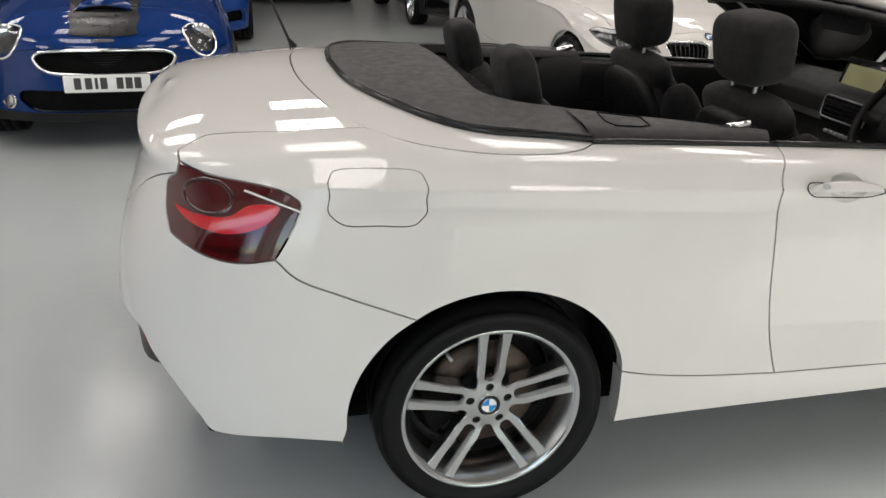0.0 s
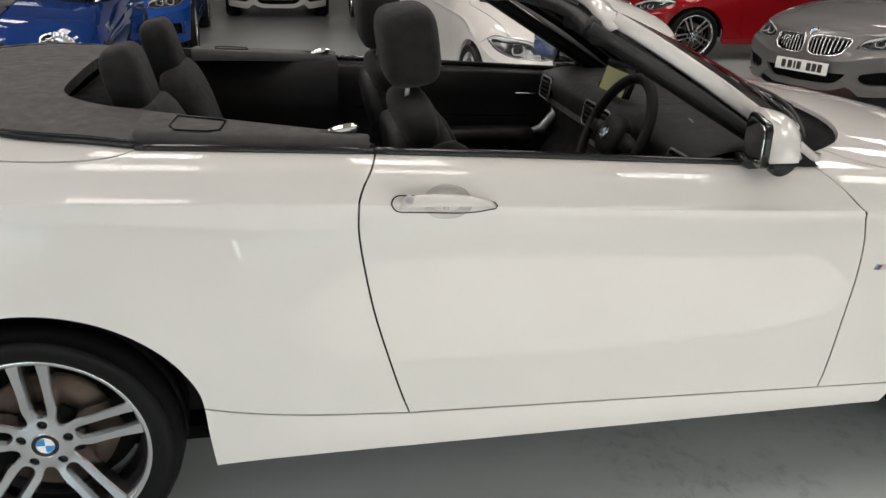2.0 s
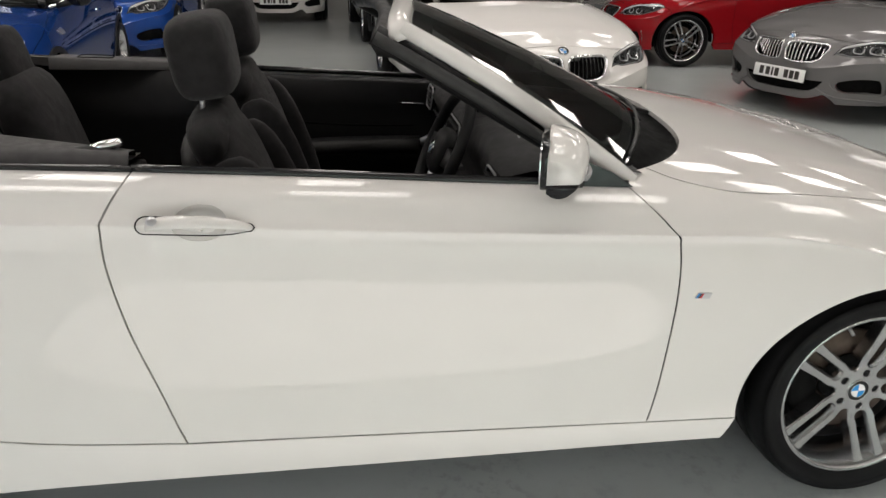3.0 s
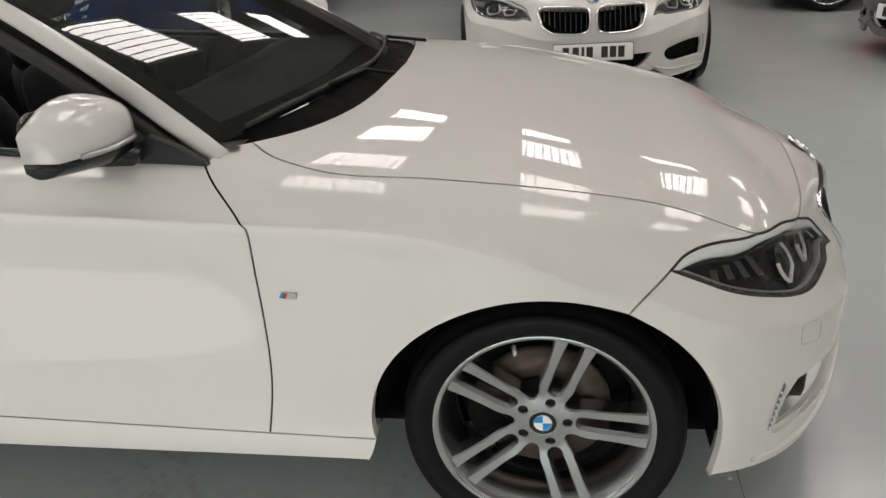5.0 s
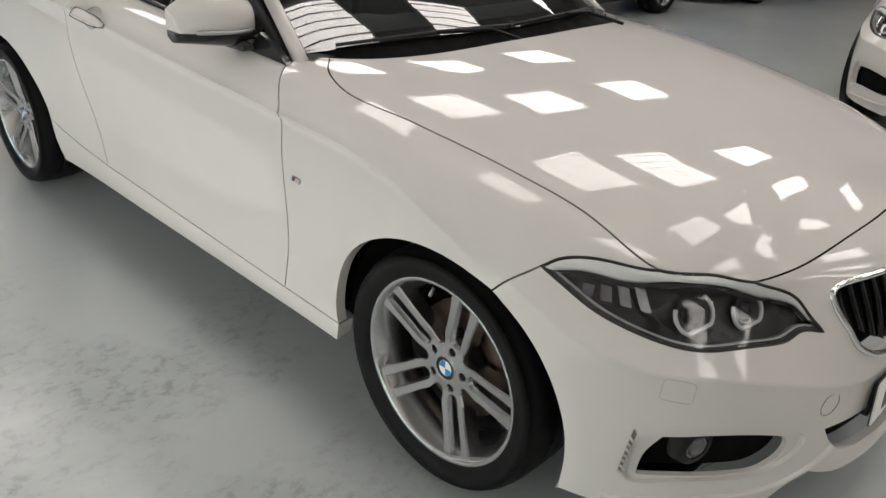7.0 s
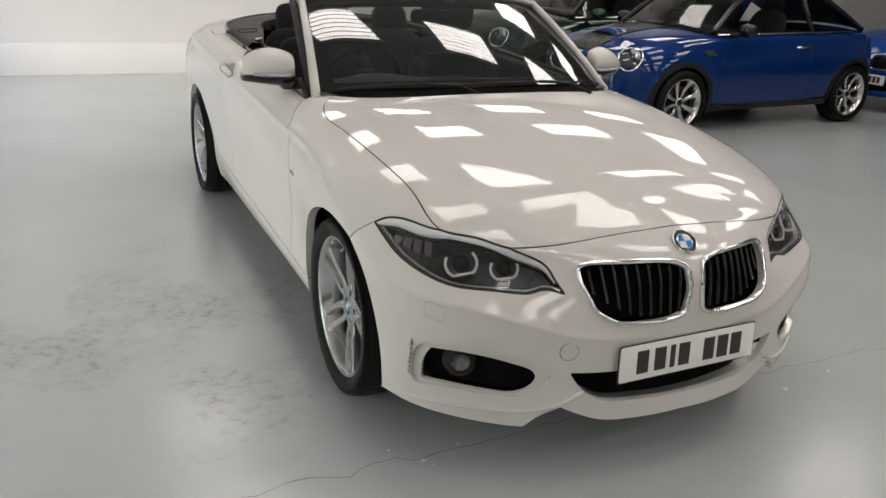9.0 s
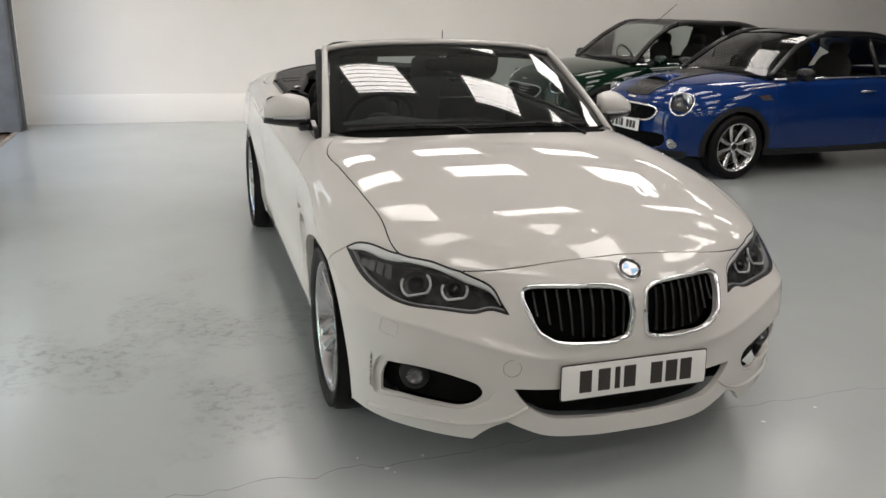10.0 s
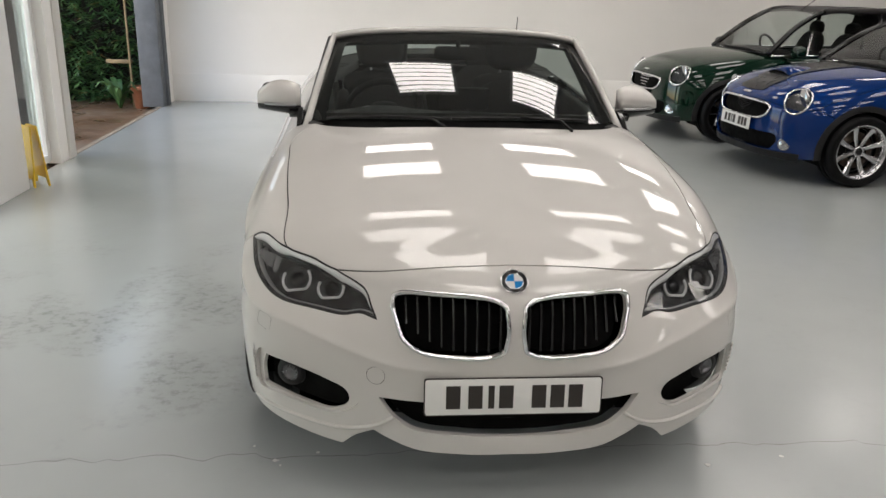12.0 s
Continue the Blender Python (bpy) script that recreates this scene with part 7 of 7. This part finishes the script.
# ---- the two small rounded cars ----
MINI_RIBS = [
    [(-0.55, 0, 0.25), (-0.58, 0, 0.40), (-0.58, 0, 0.55), (-0.57, 0, 0.70), (-0.54, 0, 0.85), (-0.50, 0, 0.93), (-0.44, 0, 0.96), (-0.38, 0, 0.97)],
    [(-0.53, 0.4, 0.25), (-0.56, 0.4, 0.40), (-0.56, 0.4, 0.55), (-0.55, 0.4, 0.70), (-0.52, 0.4, 0.85), (-0.48, 0.38, 0.93), (-0.42, 0.25, 0.96), (-0.35, 0, 0.975)],
    [(-0.42, 0.68, 0.25), (-0.44, 0.70, 0.40), (-0.44, 0.71, 0.55), (-0.43, 0.70, 0.70), (-0.40, 0.67, 0.85), (-0.37, 0.62, 0.93), (-0.32, 0.40, 0.965), (-0.25, 0, 0.98)],
    rib(-0.12, (0.22, 0.80), (0.40, 0.832), (0.55, 0.840), (0.70, 0.828), (0.85, 0.785), (0.935, 0.71), (0.97, 0.40), (0.985, 0)),
    rib(0.35, (0.20, 0.795), (0.38, 0.828), (0.55, 0.838), (0.70, 0.83), (0.85, 0.795), (0.935, 0.73), (0.965, 0.40), (0.975, 0)),
    rib(1.20, (0.20, 0.79), (0.38, 0.822), (0.55, 0.835), (0.70, 0.826), (0.84, 0.79), (0.925, 0.73), (0.96, 0.40), (0.97, 0)),
    rib(1.95, (0.20, 0.79), (0.38, 0.825), (0.55, 0.837), (0.70, 0.822), (0.825, 0.772), (0.905, 0.69), (0.955, 0.40), (0.972, 0)),
    rib(2.467, (0.22, 0.82), (0.38, 0.842), (0.55, 0.843), (0.69, 0.822), (0.79, 0.765), (0.865, 0.66), (0.918, 0.38), (0.935, 0)),
    rib(2.78, (0.20, 0.79), (0.36, 0.812), (0.50, 0.808), (0.63, 0.785), (0.735, 0.725), (0.805, 0.62), (0.862, 0.36), (0.878, 0)),
    [(2.97, 0.68, 0.20), (3.0, 0.68, 0.34), (3.0, 0.67, 0.48), (2.985, 0.66, 0.61), (2.955, 0.63, 0.70), (2.92, 0.57, 0.765), (2.89, 0.33, 0.815), (2.87, 0, 0.833)],
    [(3.10, 0.38, 0.20), (3.13, 0.38, 0.34), (3.13, 0.38, 0.46), (3.12, 0.38, 0.59), (3.085, 0.38, 0.68), (3.04, 0.36, 0.74), (2.99, 0.20, 0.782), (2.955, 0, 0.80)],
    [(3.13, 0, 0.20), (3.16, 0, 0.33), (3.16, 0, 0.46), (3.15, 0, 0.58), (3.125, 0, 0.67), (3.08, 0, 0.722), (3.04, 0, 0.755), (3.0, 0, 0.783)],
]
MINI = Hull(MINI_RIBS)
STRIPE = plain("stripe_black", (0.010, 0.010, 0.011), 0.3, Specular_IOR_Level=0.3)


def small_car(name, label, mat, m, roof_mat, soft_top, scoop, finish):
    h = MINI
    car = thing(name, label, "car", m)
    st = (0.18, 0.35)
    P = lambda nm, loop, mt=mat, lb="", **k: part(nm, panel(h, loop, mt, name=nm, step=st, **k), mt, car, lb)
    s, n, fr = h.side, lambda p: near_uv(h, p), h.front
    eu, ev = h.n - 1.0, h.m - 1.0
    arch = lambda cx, d0, d1, a=0.345, c=12: s(ellipse(cx, 0.30, a, a, d0, d1, c))
    rev = lambda r: list(r)[::-1]
    # clamshell bonnet with round lamp holes, nose, wings, doors, tail
    cowl = n([(1.98, 0.69, 0.905), (2.10, 0.60, 0.93), (2.20, 0.30, 0.95), (2.23, 0, 0.955)])
    edge = n([(1.98, 0.69, 0.905), (2.25, 0.735, 0.845), (2.50, 0.77, 0.785), (2.75, 0.755, 0.70), (2.86, 0.735, 0.64)])
    lip = n([(2.86, 0.735, 0.64), (2.97, 0.665, 0.625), (3.08, 0.47, 0.655), (3.115, 0.36, 0.672), (3.125, 0.15, 0.672), (3.128, 0, 0.672)])
    lamp = n([(2.945 - 0.0405 * math.sin(t) + 0.02 * math.cos(t), 0.600 - 0.118 * math.cos(t), 0.712 + 0.128 * math.sin(t)) for t in np.linspace(0, 2 * math.pi, 16, endpoint=False)])
    lamp_loop = spline2(lamp, 0.06, True)
    P("bonnet", closed([edge, lip, [lip[-1], (eu, ev)], [(eu, ev), cowl[-1]], rev(cowl)]), centre=True, holes=[lamp_loop], hole_lip=0.03)
    grille_top = fr([(0.0, 0.655), (0.25, 0.652), (0.385, 0.640), (0.425, 0.605), (0.40, 0.555)])
    grille_low = fr([(0.40, 0.555), (0.33, 0.520), (0.2, 0.508), (0.0, 0.505)])
    low_top = fr([(0.0, 0.405), (0.3, 0.405), (0.53, 0.395), (0.545, 0.34)])
    low_bot = fr([(0.545, 0.34), (0.47, 0.275), (0.2, 0.262), (0.0, 0.262)])
    bottom = fr([(0.0, 0.215), (0.4, 0.215)]) + n([(2.96, 0.69, 0.22), (2.82, 0.78, 0.23)])
    wing_f = n([(2.86, 0.735, 0.64)]) + s([(2.78, 0.60), (2.70, 0.555)])
    P("front_bumper", closed([bottom, [bottom[-1]] + arch(2.467, 5, 45, c=6) + [wing_f[-1]], rev(wing_f), lip, [lip[-1], grille_top[0]], grille_top, grille_low, [grille_low[-1], low_top[0]], low_top, low_bot, [low_bot[-1], bottom[0]]]), centre=True, hole_lip=0.03)
    gap_f = s([(2.02, 0.27), (2.03, 0.5), (2.03, 0.75), (2.0, 0.87)])
    gap_f[-1] = edge[0]
    gap_r = s([(0.72, 0.27), (0.70, 0.5), (0.68, 0.75), (0.70, 0.93)])
    belt = s([(0.70, 0.93), (1.3, 0.925), (1.98, 0.905)])
    belt[-1] = edge[0]
    for flip in (False, True):
        P("front_wing", closed([gap_f, edge, wing_f, arch(2.467, 60, 180), [arch(2.467, 180, 180, c=1)[-1], gap_f[0]]]), flip=flip)
        P("door", closed([gap_f, rev(belt), rev(gap_r), s([(0.72, 0.27), (1.4, 0.265), (2.02, 0.27)])]), flip=flip)
        tail = n([(-0.36, 0.62, 0.93), (-0.44, 0.68, 0.6), (-0.42, 0.68, 0.27)])
        top = n([(0.70, 0.72, 0.935), (0.1, 0.70, 0.94), (-0.36, 0.62, 0.93)])
        gap_r[-1] = belt[0]
        P("rear_wing", closed([gap_r, [gap_r[-1], top[0]], top, tail, [tail[-1], arch(0, 185, 185, c=1)[0]], rev(arch(0, 0, 185)), [arch(0, 0, 0, c=1)[0], gap_r[0]]]), flip=flip)
        skirt = s([(0.35, 0.285), (0.72, 0.27), (1.4, 0.265), (2.02, 0.27), (2.12, 0.285)]), s([(2.12, 0.21), (1.2, 0.205), (0.35, 0.21)])
        P("side_skirt", closed([skirt[0], [skirt[0][-1], skirt[1][0]], skirt[1], [skirt[1][-1], skirt[0][0]]]), DARK, "black sill", flip=flip, lip=0.04)
        for cx, d0, d1 in ((0.0, -6, 190), (2.467, -12, 186)):
            inner = s(ellipse(cx, 0.30, 0.338, 0.338, d0, d1, 16))
            outer = s(ellipse(cx, 0.30, 0.392, 0.388, d0, d1, 16))
            P("arch_trim", closed([inner, [inner[-1], outer[-1]], rev(outer), [outer[0], inner[0]]]), DARK, "black wheel arch trim", flip=flip, out=0.006, lip=0.02)
            lin = lathe([(0.355, 0.80), (0.355, 0.55), (0.05, 0.54)], 28, "y", arc=(radians(-20), radians(200)))
            bmesh.ops.transform(lin, verts=lin.verts, matrix=Matrix.Translation((cx, 0, 0.30)) @ Matrix.Diagonal((1, 1 if flip else -1, 1, 1)))
            part("arch_liner", lin, LINER, car)
        lens = P("headlamp", lamp_loop, LAMP_BLACK, "round headlamp in a chrome ring", flip=flip, out=-0.028, lip=0)
        part("lamp_rim", ring_strip(h, lamp_loop, 0.015, 0.001, "lamp_rim", CHROME, 0.008, flip), CHROME, lens)
        cov = part("lens", panel(h, lamp_loop, CLEAR, gap=0.006, lip=0, out=0.004, step=st, name="lens", flip=flip), CLEAR, lens)
        cov.visible_shadow = False
        sy = -1 if flip else 1
        part("lamp_bowl", blob((2.918, -0.60 * sy, 0.712), (0.05, 0.16, 0.17), 2.0, 18, 10), REFLECTOR, lens)
        fog = MINI.front([(0.615, 0.335)])
        fp = MINI.at(*np.array(fog).T)[0]
        part("fog_lamp", lathe([(0.0, 0.006), (0.035, 0.004), (0.045, -0.002), (0.05, 0.004), (0.055, -0.01)], 20, "z"), REFLECTOR, car, "round fog lamp").matrix_basis = Matrix.Translation((fp[0] + 0.002, fp[1] * sy, fp[2])) @ pose(0, 0, 0, 0, 80, 0 - 40 * sy)
        # mirror on its arm
        mr = part("door_mirror", blob((1.80, -0.885 * sy, 0.975), (0.13, 0.19, 0.13), 2.5, 18, 10), roof_mat if scoop else mat, car, "rounded door mirror")
        part("mirror_arm", tube([(1.84, -0.72 * sy, 0.915), (1.82, -0.84 * sy, 0.94)], 0.022, 8), DARK, mr)
        part("door_handle", tube([p for p in line3(h, s([(0.80, 0.80), (0.90, 0.802), (0.98, 0.80)]), 0.022) * (1, sy, 1)], 0.012, 8), CHROME, car, "chrome door handle")
        part("wing_vent", panel(h, spline2([q for p in s([(2.08, 0.735), (2.20, 0.735), (2.25, 0.775), (2.12, 0.785)]) for q in (p, p)][1:] + [s([(2.08, 0.735)])[0]], 0.06)[:-1], CHROME, gap=0, lip=0.006, out=0.006, step=st, name="wing_vent", flip=flip), CHROME if scoop else AMBER, car, "chrome side vent" if scoop else "amber side marker")
    # grilles
    g = closed([grille_top, grille_low, [grille_low[-1], grille_top[0]]])
    gb = P("grille", g, LINER, "black grille in a chrome surround", centre=True, out=-0.03, lip=0)
    for flip in (False, True):
        edge_l = line3(h, np.concatenate([spline2(grille_top, 0.06), spline2(grille_low, 0.06)[1:]]), 0.004) * (1, -1 if flip else 1, 1)
        part("grille_rim", tube([tuple(p) for p in edge_l], 0.011, 8), CHROME, gb)
    for k in range(0 if scoop else 4):
        z = 0.535 + 0.033 * k
        part("grille_bar", tube([(3.135 - 0.16 * (y / 0.42) ** 2 - 0.01, y, z) for y in np.linspace(-0.36, 0.36, 9)], 0.007, 6), CHROME, gb)
    if scoop:
        for k in range(9):
            part("grille_bar", tube([(3.125 - 0.16 * (y / 0.42) ** 2, y, 0.518 + 0.0155 * k) for y in np.linspace(-0.36, 0.36, 9)], 0.003, 4), DARK, gb)
    lo = closed([low_top, low_bot, [low_bot[-1], low_top[0]]])
    P("lower_grille", lo, LINER, centre=True, out=-0.03, lip=0)
    P("chin", closed([h.front([(0.0, 0.262), (0.47, 0.262)]) + n([(2.93, 0.70, 0.27)]), [n([(2.93, 0.70, 0.27)])[0], n([(2.93, 0.69, 0.20)])[0]], rev(h.front([(0.0, 0.19), (0.4, 0.19)]) + n([(2.93, 0.69, 0.20)])), [h.front([(0.0, 0.19)])[0], h.front([(0.0, 0.262)])[0]]]), DARK, "black chin spoiler", centre=True, out=0.008)
    number_plate(car, Matrix.Translation((3.178, 0, 0.455)) @ pose(0, 0, 0, 0, 0, 90) @ pose(0, 0, 0, -3, 0, 0))
    wing_badge = Matrix.Translation((3.098, 0, 0.708)) @ pose(0, 0, 0, 0, 42, 0)
    part("badge", prism(rounded(0.022, 0.13, 0.010), 0.006, wing_badge), CHROME, car, "silver winged badge")
    if scoop:
        sc = part("scoop", sheet([[(2.80, y, 0.878 - 0.02 * (y / 0.2) ** 2), (2.83, y, 0.905 - 0.05 * (y / 0.2) ** 2), (2.70, y, 0.935 - 0.05 * (y / 0.2) ** 2), (2.55, y, 0.928 - 0.02 * (y / 0.2) ** 2)] for y in np.linspace(-0.19, 0.19, 9)]), mat, car, "bonnet air scoop")
        part("scoop_mouth", sheet([[(2.822, y, 0.876 - 0.02 * (y / 0.17) ** 2), (2.832, y, 0.897 - 0.045 * (y / 0.19) ** 2)] for y in np.linspace(-0.165, 0.165, 7)]), LINER, sc)
        for sy in (1,):
            stripe = closed([n([(2.24, 0.23, 0.953), (2.55, 0.225, 0.925), (2.85, 0.215, 0.855), (3.0, 0.20, 0.79), (3.06, 0.19, 0.74)]), n([(3.06, 0.19, 0.74)]) + [(eu, n([(3.075, 0.0, 0.725)])[0][1])], [(eu, n([(3.075, 0.0, 0.725)])[0][1]), (eu, ev)], [(eu, ev), cowl[-1]], [cowl[-1], n([(2.24, 0.23, 0.953)])[0]]])
            P("stripe", stripe, STRIPE, "black bonnet stripe", centre=True, out=0.007, lip=0.006, gap=0)
    # tail and cabin
    tl = n([(-0.36, 0.62, 0.93), (-0.44, 0.68, 0.6), (-0.42, 0.68, 0.27)])
    bl = n([(-0.42, 0.68, 0.27), (-0.53, 0.40, 0.27), (-0.55, 0, 0.27)])
    P("tailgate", closed([tl, bl, [bl[-1], (0.0, ev)], [(0.0, ev), tl[0]]]), centre=True)
    tp = n([(0.10, 0.70, 0.94), (-0.36, 0.62, 0.93)])
    P("rear_deck", closed([tp, [tp[-1], (0.0, ev)], [(0.0, ev), (h.find((0.1, 0.0), [0, 1], lambda q: h.gv > h.m - 2)[0], ev)], [(h.find((0.1, 0.0), [0, 1], lambda q: h.gv > h.m - 2)[0], ev), tp[0]]]), centre=True)
    rz = 1.40 if soft_top else 1.345
    xs = [2.02, 1.62, 1.42, 0.9, 0.35, -0.02, -0.36] if soft_top else [2.02, 1.60, 1.40, 0.95, 0.50, 0.12, -0.36]
    hw = [0.66, 0.565, 0.55, 0.56, 0.555, 0.54, 0.56]
    tz = [0.935, 1.26, rz - 0.035, rz, rz - 0.015, rz - 0.12, 0.96] if soft_top else [0.935, 1.235, rz - 0.03, rz, rz - 0.03, rz - 0.16, 0.96]
    line = spline2(list(zip(xs, hw, tz)), 0.05)
    rows = [[(x, q * (k / 6 - 1), z + 0.035 * (1 - (k / 6 - 1) ** 2)) for k in range(13)] for x, q, z in line]
    part("roof", sheet([r for r in rows if (-0.40 if soft_top else 0.05) <= r[0][0] <= 1.45], 0.025), roof_mat, car, "black fabric soft top" if soft_top else "black domed roof")
    sc = part("windscreen", sheet([r for r in rows if r[0][0] >= 1.42]), CAR_GLASS, car)
    if not soft_top:
        part("rear_screen", sheet([r for r in rows if r[0][0] <= 0.07]), GLASS_DARK, car)
    for sy in (-1, 1):
        lim = (0.25, 1.90) if soft_top else (0.15, 1.90)
        up = [(x, q * sy, z) for x, q, z in line if lim[0] <= x <= lim[1]]
        dn = [(x, 0.70 * sy, 0.935) for x, q, z in line if lim[0] <= x <= lim[1]]
        part("side_window", sheet([up, dn]), CAR_GLASS, car, "clear side window").visible_shadow = False
        part("pillar", tube([(x, q * sy, z) for x, q, z in line if x >= 1.35], 0.030, 8), GLOSS_BLACK, car)
        part("roof_edge", tube([(x, q * sy, z) for x, q, z in line if x <= 1.4], 0.032, 8), roof_mat, car)
        part("belt_chrome", tube([(2.0, 0.705 * sy, 0.918), (1.3, 0.738 * sy, 0.934), (0.6, 0.738 * sy, 0.944), (0.0, 0.705 * sy, 0.948)], 0.011, 8), CHROME, car, "chrome belt line")
        part("screen_bar", tube([(0.72, 0.555 * sy, rz - 0.02), (0.66, 0.715 * sy, 0.945)], 0.026, 8), GLOSS_BLACK, car)
        if soft_top:
            part("roof_quarter", sheet([[(x, q * sy, z) for x, q, z in line if x <= 0.30], [(x, 0.70 * sy, 0.945) for x, q, z in line if x <= 0.30]], 0.01), roof_mat, car)
        part("front_seat", blob((0.95, 0.35 * sy, 0.86), (0.16, 0.46, 0.60), 3.0, 18, 10, -15), FABRIC, car)
        part("headrest", blob((0.86, 0.35 * sy, 1.19), (0.11, 0.24, 0.16), 2.7, 16, 8), FABRIC, car)
    part("scuttle", sheet([[(2.02 + 0.20 * (1 - (y / 0.66) ** 2), y, 0.945) for y in np.linspace(-0.66, 0.66, 11)], [(1.97, y, 0.935) for y in np.linspace(-0.66, 0.66, 11)]]), DARK, car)
    part("cabin_fill", blob((0.85, 0, 0.62), (2.2, 1.25, 0.62), 5.0, 20, 10), LINER, car)
    part("dashboard", blob((1.78, 0, 0.90), (0.42, 1.25, 0.16), 3.2, 20, 8), TRIM, car)
    part("steering_wheel", tube([Matrix.Translation((1.45, -0.35, 0.93)) @ pose(0, 0, 0, 0, -66, 0) @ Vector((0.18 * math.cos(t), 0.18 * math.sin(t), 0)) for t in np.linspace(0, 6.28, 28, endpoint=False)], 0.015, 8, closed=True), TRIM, car)
    if soft_top:
        part("aerial", tube([(1.44, 0.2, rz - 0.01), (1.10, 0.15, rz + 0.22)], 0.004, 6), DARK, car)
    for y in (-0.3, 0.3):
        part("wiper", tube([(2.08, y + 0.25, 0.955), (2.06, y, 0.975), (2.0, y - 0.28, 0.965)], 0.008, 6), RUBBER, car)
    for cx in (0.0, 2.467):
        for side in (1, -1):
            wheel(car, Matrix.Translation((cx, -0.735 * side, 0.305)) @ (Matrix.Identity(4) if side > 0 else pose(0, 0, 0, 0, 0, 180)), 30 + 11 * side, radius=0.305, rim=0.222, style="multi" if finish is SILVER else "split", finish=finish, badge=False)
    return car


def small_facing(x, y, heading):
    return pose(x, y, 0, 0, 0, heading) @ Matrix.Translation((-3.18, 0, 0))


small_car("small_coupe_car", "dark blue small coupe with a black bonnet stripe", BLUE, small_facing(-1.465, 2.88, -86.8), BLACK, False, True, SILVER)
small_car("small_soft_top_car", "dark green small car with a black soft top", GREEN, small_facing(-3.50, 2.62, -87), CANVAS, True, False, GLOSS_BLACK)
